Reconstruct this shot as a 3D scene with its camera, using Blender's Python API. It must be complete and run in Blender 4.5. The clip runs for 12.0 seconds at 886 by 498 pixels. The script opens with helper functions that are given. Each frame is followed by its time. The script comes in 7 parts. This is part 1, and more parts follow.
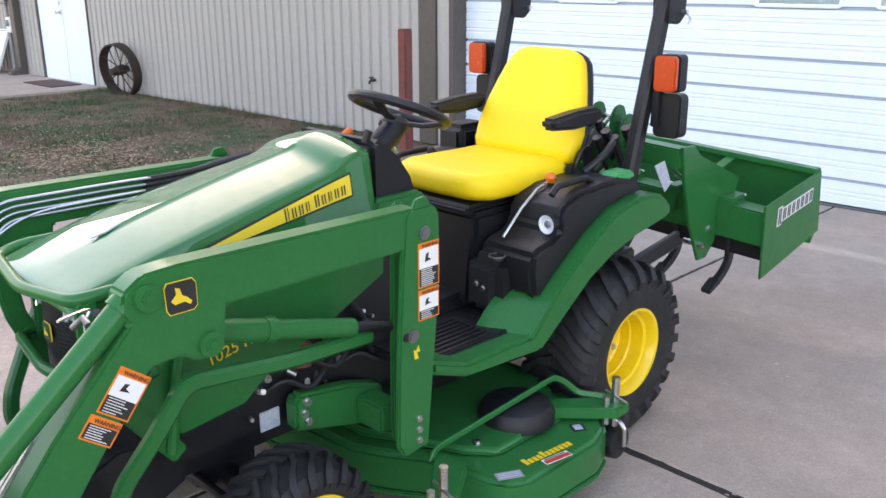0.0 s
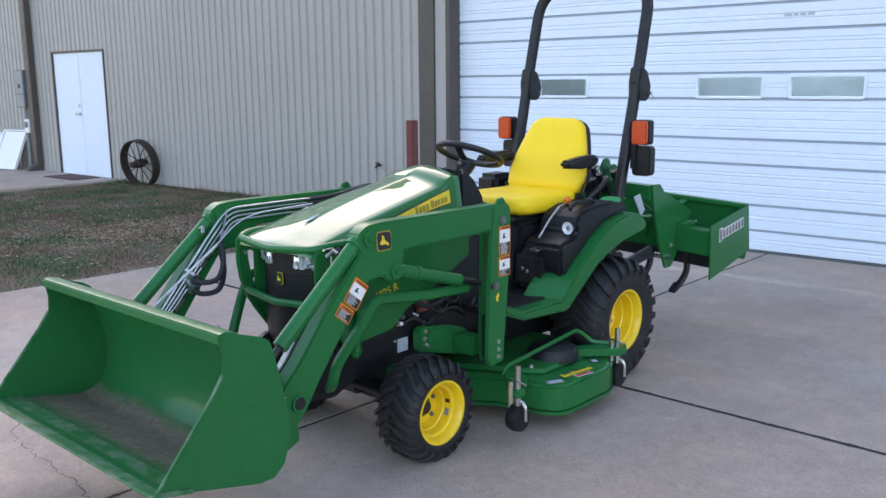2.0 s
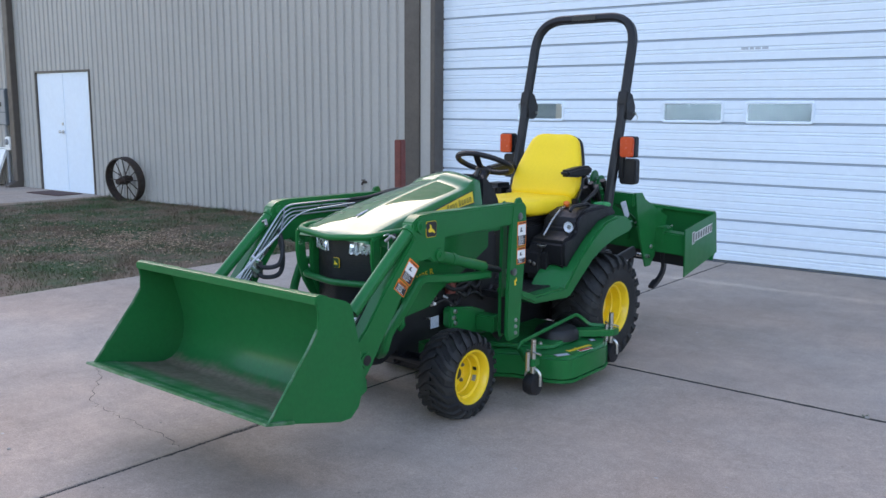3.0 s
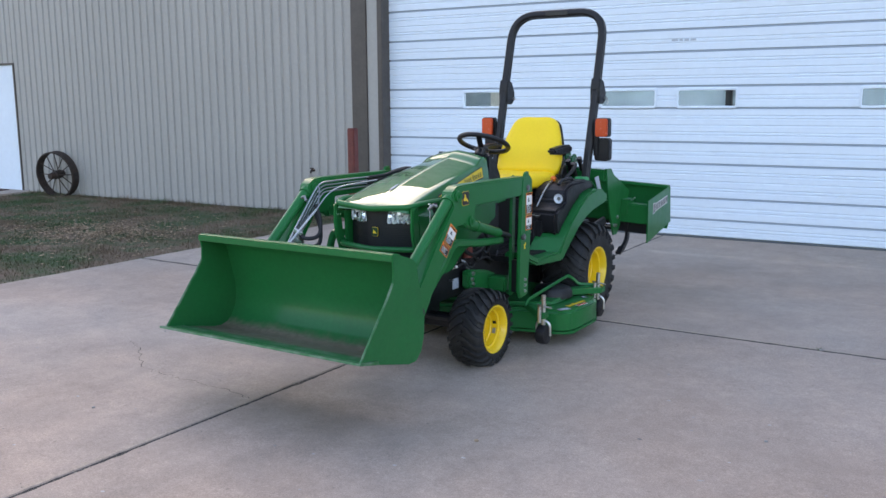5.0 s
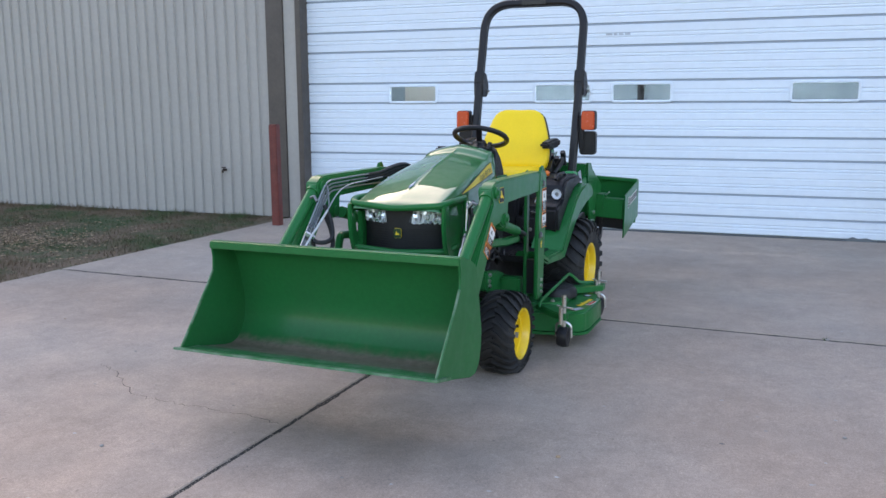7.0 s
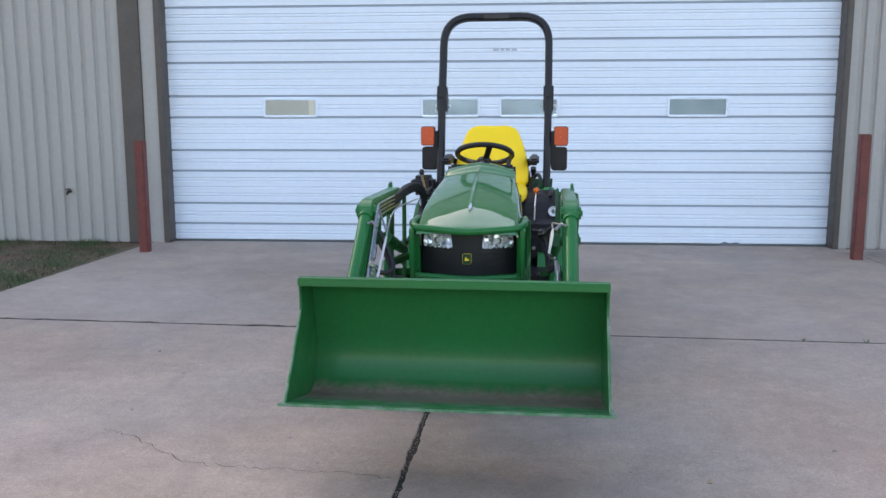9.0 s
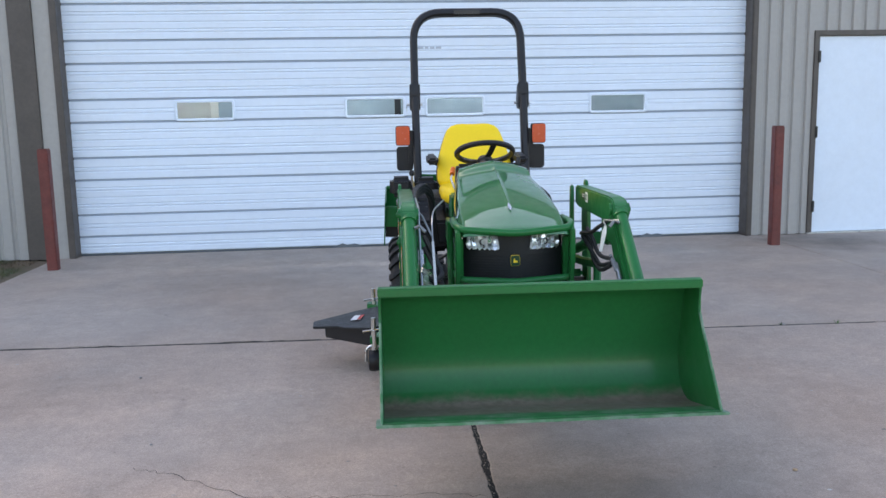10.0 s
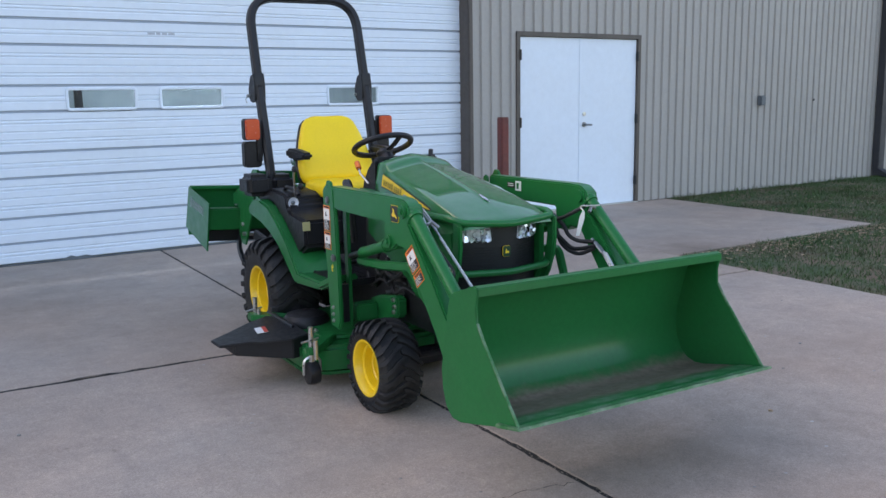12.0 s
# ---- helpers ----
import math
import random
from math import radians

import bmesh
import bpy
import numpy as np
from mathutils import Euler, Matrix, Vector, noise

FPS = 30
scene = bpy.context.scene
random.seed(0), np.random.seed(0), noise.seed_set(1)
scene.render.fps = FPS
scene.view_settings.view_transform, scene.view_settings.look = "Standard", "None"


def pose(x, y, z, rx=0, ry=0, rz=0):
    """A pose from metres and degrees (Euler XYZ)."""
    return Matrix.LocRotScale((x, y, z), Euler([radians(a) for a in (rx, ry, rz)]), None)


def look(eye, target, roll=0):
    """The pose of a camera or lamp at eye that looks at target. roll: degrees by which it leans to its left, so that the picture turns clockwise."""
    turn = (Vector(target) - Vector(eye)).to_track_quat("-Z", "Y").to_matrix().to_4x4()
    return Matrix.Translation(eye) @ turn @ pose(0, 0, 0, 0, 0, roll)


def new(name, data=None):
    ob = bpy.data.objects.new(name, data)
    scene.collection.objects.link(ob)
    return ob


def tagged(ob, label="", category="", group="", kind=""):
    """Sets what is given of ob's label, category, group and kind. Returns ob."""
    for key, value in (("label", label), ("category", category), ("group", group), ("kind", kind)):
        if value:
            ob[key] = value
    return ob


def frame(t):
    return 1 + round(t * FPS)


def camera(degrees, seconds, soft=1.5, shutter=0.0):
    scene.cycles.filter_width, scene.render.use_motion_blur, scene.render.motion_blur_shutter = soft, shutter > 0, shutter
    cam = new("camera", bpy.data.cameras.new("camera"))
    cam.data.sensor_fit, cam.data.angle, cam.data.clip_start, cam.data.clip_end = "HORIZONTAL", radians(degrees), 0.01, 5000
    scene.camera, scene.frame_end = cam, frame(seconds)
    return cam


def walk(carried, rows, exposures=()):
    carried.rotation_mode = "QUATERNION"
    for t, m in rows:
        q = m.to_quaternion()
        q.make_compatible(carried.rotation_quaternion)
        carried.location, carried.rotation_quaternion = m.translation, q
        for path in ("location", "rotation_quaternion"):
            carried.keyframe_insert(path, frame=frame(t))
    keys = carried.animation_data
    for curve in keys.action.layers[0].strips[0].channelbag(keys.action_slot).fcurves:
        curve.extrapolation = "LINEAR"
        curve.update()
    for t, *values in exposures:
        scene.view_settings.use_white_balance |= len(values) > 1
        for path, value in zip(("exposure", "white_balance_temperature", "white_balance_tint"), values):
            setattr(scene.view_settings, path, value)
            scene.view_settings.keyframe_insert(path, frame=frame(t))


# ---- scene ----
cam = camera(53.5, 12.0)
PATH = [
    (0, (0.252, 0.075, 1.676), (-1.046, 1.474, 1.078), -0.2),
    (0.5, (0.457, -0.268, 1.665), (-0.835, 1.144, 1.087), -0.1),
    (1, (0.592, -0.654, 1.657), (-0.662, 0.81, 1.123), -0.3),
    (1.5, (0.738, -1.021, 1.657), (-0.515, 0.472, 1.207), -0.2),
    (2, (0.921, -1.403, 1.605), (-0.34, 0.104, 1.232), -0.5),
    (2.5, (0.999, -1.827, 1.562), (-0.205, -0.267, 1.218), 0.1),
    (3, (1.078, -2.205, 1.559), (-0.104, -0.623, 1.244), 0.3),
    (3.2, (1.158, -2.36, 1.572), (-0.027, -0.78, 1.256), -0.2),
    (5, (0.826, -3.095, 1.516), (-0.156, -1.385, 1.185), -0.3),
    (5.5, (0.652, -3.109, 1.521), (-0.279, -1.368, 1.2), -0.1),
    (6, (0.445, -3.14, 1.508), (-0.423, -1.366, 1.193), 0.4),
    (6.5, (0.155, -3.208, 1.52), (-0.638, -1.403, 1.186), 0.1),
    (7, (-0.147, -3.166, 1.479), (-0.835, -1.318, 1.142), -0.3),
    (8.8, (-1.526, -3.229, 1.502), (-1.745, -1.264, 1.199), -0.0),
    (9, (-1.714, -3.215, 1.502), (-1.864, -1.245, 1.191), -0.1),
    (9.5, (-2.19, -3.186, 1.515), (-2.168, -1.21, 1.206), -0.4),
    (10, (-2.637, -3.023, 1.496), (-2.443, -1.057, 1.183), -1.1),
    (10.5, (-3.11, -2.857, 1.494), (-2.693, -0.93, 1.161), -1.3),
    (11, (-3.528, -2.665, 1.494), (-2.874, -0.808, 1.143), -1.5),
    (11.5, (-3.888, -2.434, 1.512), (-3.005, -0.675, 1.155), -1.9),
    (12, (-4.338, -2.285, 1.514), (-3.267, -0.631, 1.171), -0.9),
]
EXPOSURES = [(0, 2.75, 8300, 25), (0.5, 2.40, 7700, 24), (1, 2.26, 7300, 23), (1.5, 2.22, 7200, 21), (2.5, 2.26, 7050, 20), (3, 2.10, 6900, 19), (5, 2.08, 7100, 19), (6.5, 2.10, 7150, 19), (9.5, 2.07, 7450, 20), (11, 2.03, 7150, 18), (12, 1.88, 7150, 19)]
walk(cam, [(t, look(eye, target, roll)) for t, eye, target, roll in PATH], EXPOSURES)

# ---- light: clear sky, low sun behind the building, the yard in its shade ----
SUN_ELEV, SUN_YAW = 22.5, 36.0          # degrees; yaw to the left of +y
sky_world = bpy.data.worlds.new("sky")
scene.world = sky_world
sky_world.use_nodes = True
wn = sky_world.node_tree
sky = wn.nodes.new("ShaderNodeTexSky")
sky.sky_type, sky.sun_disc = "NISHITA", False
sky.sun_elevation, sky.sun_rotation = radians(SUN_ELEV), radians(-SUN_YAW)
sky.air_density, sky.dust_density, sky.ozone_density = 1.0, 2.4, 1.0
bg = wn.nodes["Background"]
wn.links.new(sky.outputs["Color"], bg.inputs["Color"])
bg.inputs["Strength"].default_value = 0.15
sun = new("sun", bpy.data.lights.new("sun", "SUN"))
sun.data.energy, sun.data.angle, sun.data.color = 3.0, radians(0.5), (1.0, 0.93, 0.82)
sd = Vector((-math.sin(radians(SUN_YAW)) * math.cos(radians(SUN_ELEV)), math.cos(radians(SUN_YAW)) * math.cos(radians(SUN_ELEV)), math.sin(radians(SUN_ELEV))))
sun.matrix_world = look(sd * 40, (0, 0, 0))

# ---- materials ----
def material(name, color, rough=0.5, metal=0.0, coat=0.0, grain=0.0, grain_scale=40.0, stain=0.0, stain_scale=1.5,
             bump=0.0, bump_scale=200.0, second=None, vary=0.0, spec=0.5, patch=(0.42, 0.7)):
    """Procedural surface: base colour with fine grain, broad stains, roughness wear and bump, in metres."""
    m = bpy.data.materials.new(name)
    m.use_nodes = True
    t = m.node_tree
    n, l = t.nodes, t.links
    b = n["Principled BSDF"]
    b.inputs["Roughness"].default_value, b.inputs["Metallic"].default_value = rough, metal
    b.inputs["Coat Weight"].default_value, b.inputs["Coat Roughness"].default_value = coat, (0.02 if coat >= 0.8 else 0.16)
    b.inputs["Specular IOR Level"].default_value = spec
    geo = n.new("ShaderNodeNewGeometry")
    def noise_tex(scale, detail, rough_=0.6):
        x = n.new("ShaderNodeTexNoise")
        x.inputs["Scale"].default_value, x.inputs["Detail"].default_value, x.inputs["Roughness"].default_value = scale, detail, rough_
        l.new(geo.outputs["Position"], x.inputs["Vector"])
        return x
    def mix(fac, a, bcol, mode="MIX"):
        x = n.new("ShaderNodeMix")
        x.data_type, x.blend_type = "RGBA", mode
        if isinstance(fac, float):
            x.inputs[0].default_value = fac
        else:
            l.new(fac, x.inputs[0])
        for k, v in ((6, a), (7, bcol)):
            if isinstance(v, tuple):
                x.inputs[k].default_value = (*v, 1)
            else:
                l.new(v, x.inputs[k])
        return x.outputs[2]
    def ramp(src, lo, hi):
        x = n.new("ShaderNodeMapRange")
        x.inputs[1].default_value, x.inputs[2].default_value = lo, hi
        l.new(src, x.inputs[0])
        return x.outputs[0]
    col = tuple(color)
    dark = second or tuple(c * 0.55 for c in color)
    out = None
    if stain:
        s = noise_tex(stain_scale, 6)
        f = n.new("ShaderNodeMath")
        f.operation = "MULTIPLY"
        l.new(ramp(s.outputs["Fac"], *patch), f.inputs[0])
        f.inputs[1].default_value = stain
        out = mix(f.outputs[0], col, dark)
    if grain:
        g = noise_tex(grain_scale, 8, 0.7)
        gr = n.new("ShaderNodeMapRange")
        l.new(g.outputs["Fac"], gr.inputs[0])
        gr.inputs[1].default_value, gr.inputs[2].default_value = 0.3, 0.7
        gr.inputs[3].default_value, gr.inputs[4].default_value = 1 - grain, 1 + grain
        c2 = n.new("ShaderNodeVectorMath")
        c2.operation = "SCALE"
        if out is None:
            c2.inputs[0].default_value = col
        else:
            l.new(out, c2.inputs[0])
        l.new(gr.outputs[0], c2.inputs["Scale"])
        out = c2.outputs[0]
    if vary:
        oi = n.new("ShaderNodeObjectInfo")
        vr = n.new("ShaderNodeMapRange")
        l.new(oi.outputs["Random"], vr.inputs[0])
        vr.inputs[3].default_value, vr.inputs[4].default_value = 1 - vary, 1 + vary
        c3 = n.new("ShaderNodeVectorMath")
        c3.operation = "SCALE"
        if out is None:
            c3.inputs[0].default_value = col
        else:
            l.new(out, c3.inputs[0])
        l.new(vr.outputs[0], c3.inputs["Scale"])
        out = c3.outputs[0]
    if out is None:
        b.inputs["Base Color"].default_value = (*col, 1)
    else:
        l.new(out, b.inputs["Base Color"])
    r = noise_tex(grain_scale * 0.2 + 3, 4)
    rr = n.new("ShaderNodeMapRange")
    l.new(r.outputs["Fac"], rr.inputs[0])
    rr.inputs[1].default_value, rr.inputs[2].default_value = 0.3, 0.75
    rr.inputs[3].default_value, rr.inputs[4].default_value = max(0.02, rough * 0.82), min(1, rough * 1.22)
    l.new(rr.outputs[0], b.inputs["Roughness"])
    if bump:
        bt = noise_tex(bump_scale, 5)
        bn = n.new("ShaderNodeBump")
        bn.inputs["Strength"].default_value, bn.inputs["Distance"].default_value = min(1.0, bump), 0.004
        l.new(bt.outputs["Fac"], bn.inputs["Height"])
        l.new(bn.outputs["Normal"], b.inputs["Normal"])
    return m


GREEN = material("green_paint", (0.006, 0.142, 0.036), 0.36, coat=0.32, spec=0.15, grain=0.06, grain_scale=60, stain=0.12, stain_scale=5, bump=0.03, bump_scale=300)
HOODGREEN = material("hood_green_paint", (0.005, 0.140, 0.034), 0.40, coat=1.0, spec=0.1, grain=0.03, grain_scale=80, stain=0.06, stain_scale=4)
HOODGREEN.node_tree.nodes["Principled BSDF"].inputs["Coat IOR"].default_value = 1.54
YELLOW = material("yellow_paint", (0.88, 0.58, 0.016), 0.35, coat=0.3, grain=0.05, grain_scale=50, stain=0.08, stain_scale=8)
SEATVINYL = material("yellow_vinyl", (0.95, 0.64, 0.016), 0.5, spec=0.35, grain=0.05, grain_scale=120, stain=0.06, stain_scale=6, bump=0.12, bump_scale=600)
BLACK = material("black_plastic", (0.010, 0.010, 0.012), 0.45, spec=0.36, grain=0.25, grain_scale=150, stain=0.3, stain_scale=6, second=(0.021, 0.020, 0.020), bump=0.15, bump_scale=500)
DARKMETAL = material("black_steel", (0.009, 0.0095, 0.012), 0.40, grain=0.2, grain_scale=80, stain=0.3, stain_scale=5, second=(0.022, 0.021, 0.020))
RUBBER = material("tyre_rubber", (0.017, 0.017, 0.018), 0.62, spec=0.35, grain=0.3, grain_scale=60, stain=0.5, stain_scale=7, second=(0.036, 0.034, 0.031), bump=0.2, bump_scale=250)
MATTE = material("matte_black_plastic", (0.012, 0.012, 0.013), 0.78, spec=0.2, grain=0.2, grain_scale=120, stain=0.3, stain_scale=7, second=(0.020, 0.019, 0.018))
STEEL = material("zinc_steel", (0.62, 0.62, 0.60), 0.3, metal=1.0, grain=0.1, grain_scale=90)
DULLSTEEL = material("dull_steel", (0.24, 0.25, 0.25), 0.42, metal=0.85, grain=0.15, grain_scale=80)
LINESTEEL = material("hydraulic_line_steel", (0.42, 0.44, 0.45), 0.3, metal=0.9, grain=0.12, grain_scale=70)
HOSE = material("hose_rubber", (0.015, 0.015, 0.016), 0.6, grain=0.2, grain_scale=120)
BUCKETGREEN = material("scuffed_green_paint", (0.008, 0.138, 0.038), 0.40, coat=0.24, spec=0.12, grain=0.08, grain_scale=50, stain=0.3, stain_scale=2.2, second=(0.022, 0.095, 0.036), bump=0.03, bump_scale=200)
PALEYELLOW = material("pale_yellow_print", (0.50, 0.46, 0.22), 0.5, grain=0.1, grain_scale=200)
EDGEWORN = material("scraped_green_edge", (0.012, 0.135, 0.036), 0.42, coat=0.3, spec=0.35, grain=0.1, grain_scale=50, stain=0.5, stain_scale=16, second=(0.30, 0.34, 0.28))
AMBER = material("amber_lens", (0.58, 0.060, 0.010), 0.25, coat=0.5, grain=0.06, grain_scale=200)
ORANGE = material("orange_plastic", (0.80, 0.16, 0.012), 0.4, grain=0.05)
KNOBGREEN = material("bright_green_plastic", (0.02, 0.33, 0.10), 0.4, grain=0.05)
WHITE = material("white_print", (0.78, 0.78, 0.76), 0.45, grain=0.04)
LABELBLACK = material("black_print", (0.02, 0.02, 0.02), 0.45, grain=0.1)
LABELORANGE = material("orange_print", (0.85, 0.20, 0.02), 0.45, grain=0.05)
LABELGREY = material("grey_print", (0.25, 0.26, 0.27), 0.45, grain=0.1)
FAINT = material("faded_print", (0.42, 0.46, 0.52), 0.5, grain=0.2, grain_scale=60)
SHADEGREY = material("joint_shade_grey", (0.33, 0.385, 0.45), 0.8, grain=0.1, grain_scale=30)
LABELRED = material("red_print", (0.55, 0.05, 0.03), 0.45, grain=0.05)
DECALYELLOW = material("yellow_print", (0.80, 0.56, 0.03), 0.4, grain=0.04)
JOINT = material("joint_dirt", (0.024, 0.021, 0.018), 0.95, grain=0.75, grain_scale=70, bump=0.6, bump_scale=120)
DIRT = material("lawn_soil", (0.158, 0.106, 0.066), 0.95, grain=0.35, grain_scale=60, stain=1.0, stain_scale=1.5, patch=(0.43, 0.60), second=(0.052, 0.078, 0.028), bump=0.8, bump_scale=60)
CLAD = material("tan_cladding", (0.370, 0.352, 0.325), 0.5, grain=0.05, grain_scale=20, stain=0.25, stain_scale=0.7, second=(0.305, 0.288, 0.262), vary=0.015)
TRIM = material("brown_trim", (0.085, 0.070, 0.060), 0.5, grain=0.12, grain_scale=25, stain=0.4, stain_scale=2)
DARKTRIM = material("dark_downspout_paint", (0.035, 0.037, 0.044), 0.5, grain=0.12, grain_scale=25, stain=0.3, stain_scale=2)
DOORWHITE = material("white_door_paint", (0.715, 0.80, 0.885), 0.45, grain=0.03, grain_scale=12, stain=0.14, stain_scale=0.8, second=(0.62, 0.61, 0.58), vary=0.01)
REDPOST = material("red_oxide_paint", (0.155, 0.034, 0.026), 0.6, grain=0.2, grain_scale=30, stain=0.6, stain_scale=5, second=(0.09, 0.027, 0.022))
RUST = material("rusty_iron", (0.030, 0.021, 0.017), 0.85, grain=0.4, grain_scale=60, stain=0.7, stain_scale=9, second=(0.06, 0.032, 0.02), bump=0.4, bump_scale=150)
GREYPAINT = material("grey_box_paint", (0.12, 0.14, 0.155), 0.5, grain=0.08, stain=0.3, stain_scale=3)
INSIDE = material("interior_panel", (0.30, 0.36, 0.39), 0.8, grain=0.1, grain_scale=6, stain=0.3, stain_scale=1.0)
BEIGE = material("cardboard", (0.66, 0.60, 0.52), 0.8, grain=0.1)
MAT = material("door_mat_fibre", (0.080, 0.036, 0.030), 0.95, grain=0.4, grain_scale=90)
GRIT = material("joint_grit", (0.26, 0.22, 0.18), 0.9, grain=0.7, grain_scale=60)
BLADES = material("dormant_grass", (0.155, 0.108, 0.066), 0.8, grain=0.4, grain_scale=5, stain=1.0, stain_scale=1.5, patch=(0.42, 0.60), second=(0.050, 0.092, 0.028))
GREENBLADES = material("green_grass", (0.050, 0.100, 0.026), 0.75, grain=0.45, grain_scale=5, stain=0.95, stain_scale=1.2, patch=(0.50, 0.66), second=(0.125, 0.098, 0.052))
LEAF = material("dry_leaves", (0.40, 0.28, 0.18), 0.9, grain=0.4, grain_scale=20)
CHIPS = material("chips", (0.50, 0.46, 0.42), 0.9, grain=0.5, grain_scale=3, stain=1.0, stain_scale=6, second=(0.07, 0.055, 0.045))
PEBBLE = material("pebble", (0.30, 0.28, 0.26), 0.9, grain=0.2)


def bucket_material():
    """The bucket's paint, scraped down to brown steel along its floor, in the bucket's own space."""
    m = BUCKETGREEN.copy()
    m.name = "scraped_bucket_floor"
    n, l = m.node_tree.nodes, m.node_tree.links
    b = n["Principled BSDF"]
    paint = b.inputs["Base Color"].links[0].from_socket
    tc = n.new("ShaderNodeTexCoord")
    xyz = n.new("ShaderNodeSeparateXYZ")
    l.new(tc.outputs["Object"], xyz.inputs[0])
    def fuzz(scale, amount, src):
        x = n.new("ShaderNodeTexNoise")
        x.inputs["Scale"].default_value, x.inputs["Detail"].default_value, x.inputs["Roughness"].default_value = scale, 6, 0.65
        l.new(tc.outputs["Object"], x.inputs["Vector"])
        a = n.new("ShaderNodeMath")
        a.operation = "MULTIPLY_ADD"
        l.new(x.outputs["Fac"], a.inputs[0])
        a.inputs[1].default_value = amount
        l.new(src, a.inputs[2])
        return a.outputs[0]
    def band(src, lo, hi):
        x = n.new("ShaderNodeMapRange")
        x.interpolation_type = "SMOOTHSTEP"
        x.inputs[1].default_value, x.inputs[2].default_value = lo, hi
        l.new(src, x.inputs[0])
        return x.outputs[0]
    def times(p, q):
        x = n.new("ShaderNodeMath")
        x.operation = "MULTIPLY"
        l.new(p, x.inputs[0])
        if isinstance(q, float):
            x.inputs[1].default_value = q
        else:
            l.new(q, x.inputs[1])
        return x.outputs[0]
    y = fuzz(9, 0.10, xyz.outputs["Y"])
    front, back = band(y, -0.115, -0.005), band(y, 0.245, 0.165)
    low = band(xyz.outputs["Z"], -0.10, -0.16)
    mask = times(times(front, back), times(low, 0.88))
    steel = n.new("ShaderNodeTexNoise")
    steel.inputs["Scale"].default_value, steel.inputs["Detail"].default_value = 34, 7
    l.new(tc.outputs["Object"], steel.inputs["Vector"])
    tone = n.new("ShaderNodeMix")
    tone.data_type = "RGBA"
    l.new(band(steel.outputs["Fac"], 0.35, 0.65), tone.inputs[0])
    tone.inputs[6].default_value, tone.inputs[7].default_value = (0.200, 0.135, 0.108, 1), (0.270, 0.195, 0.160, 1)
    mix = n.new("ShaderNodeMix")
    mix.data_type = "RGBA"
    l.new(mask, mix.inputs[0])
    l.new(paint, mix.inputs[6])
    l.new(tone.outputs[2], mix.inputs[7])
    l.new(mix.outputs[2], b.inputs["Base Color"])
    dull = n.new("ShaderNodeMath")
    dull.operation = "MULTIPLY_ADD"
    l.new(mask, dull.inputs[0])
    dull.inputs[1].default_value, dull.inputs[2].default_value = -0.33, 0.34
    l.new(dull.outputs[0], b.inputs["Coat Weight"])
    return m


BUCKETSHELL = bucket_material()


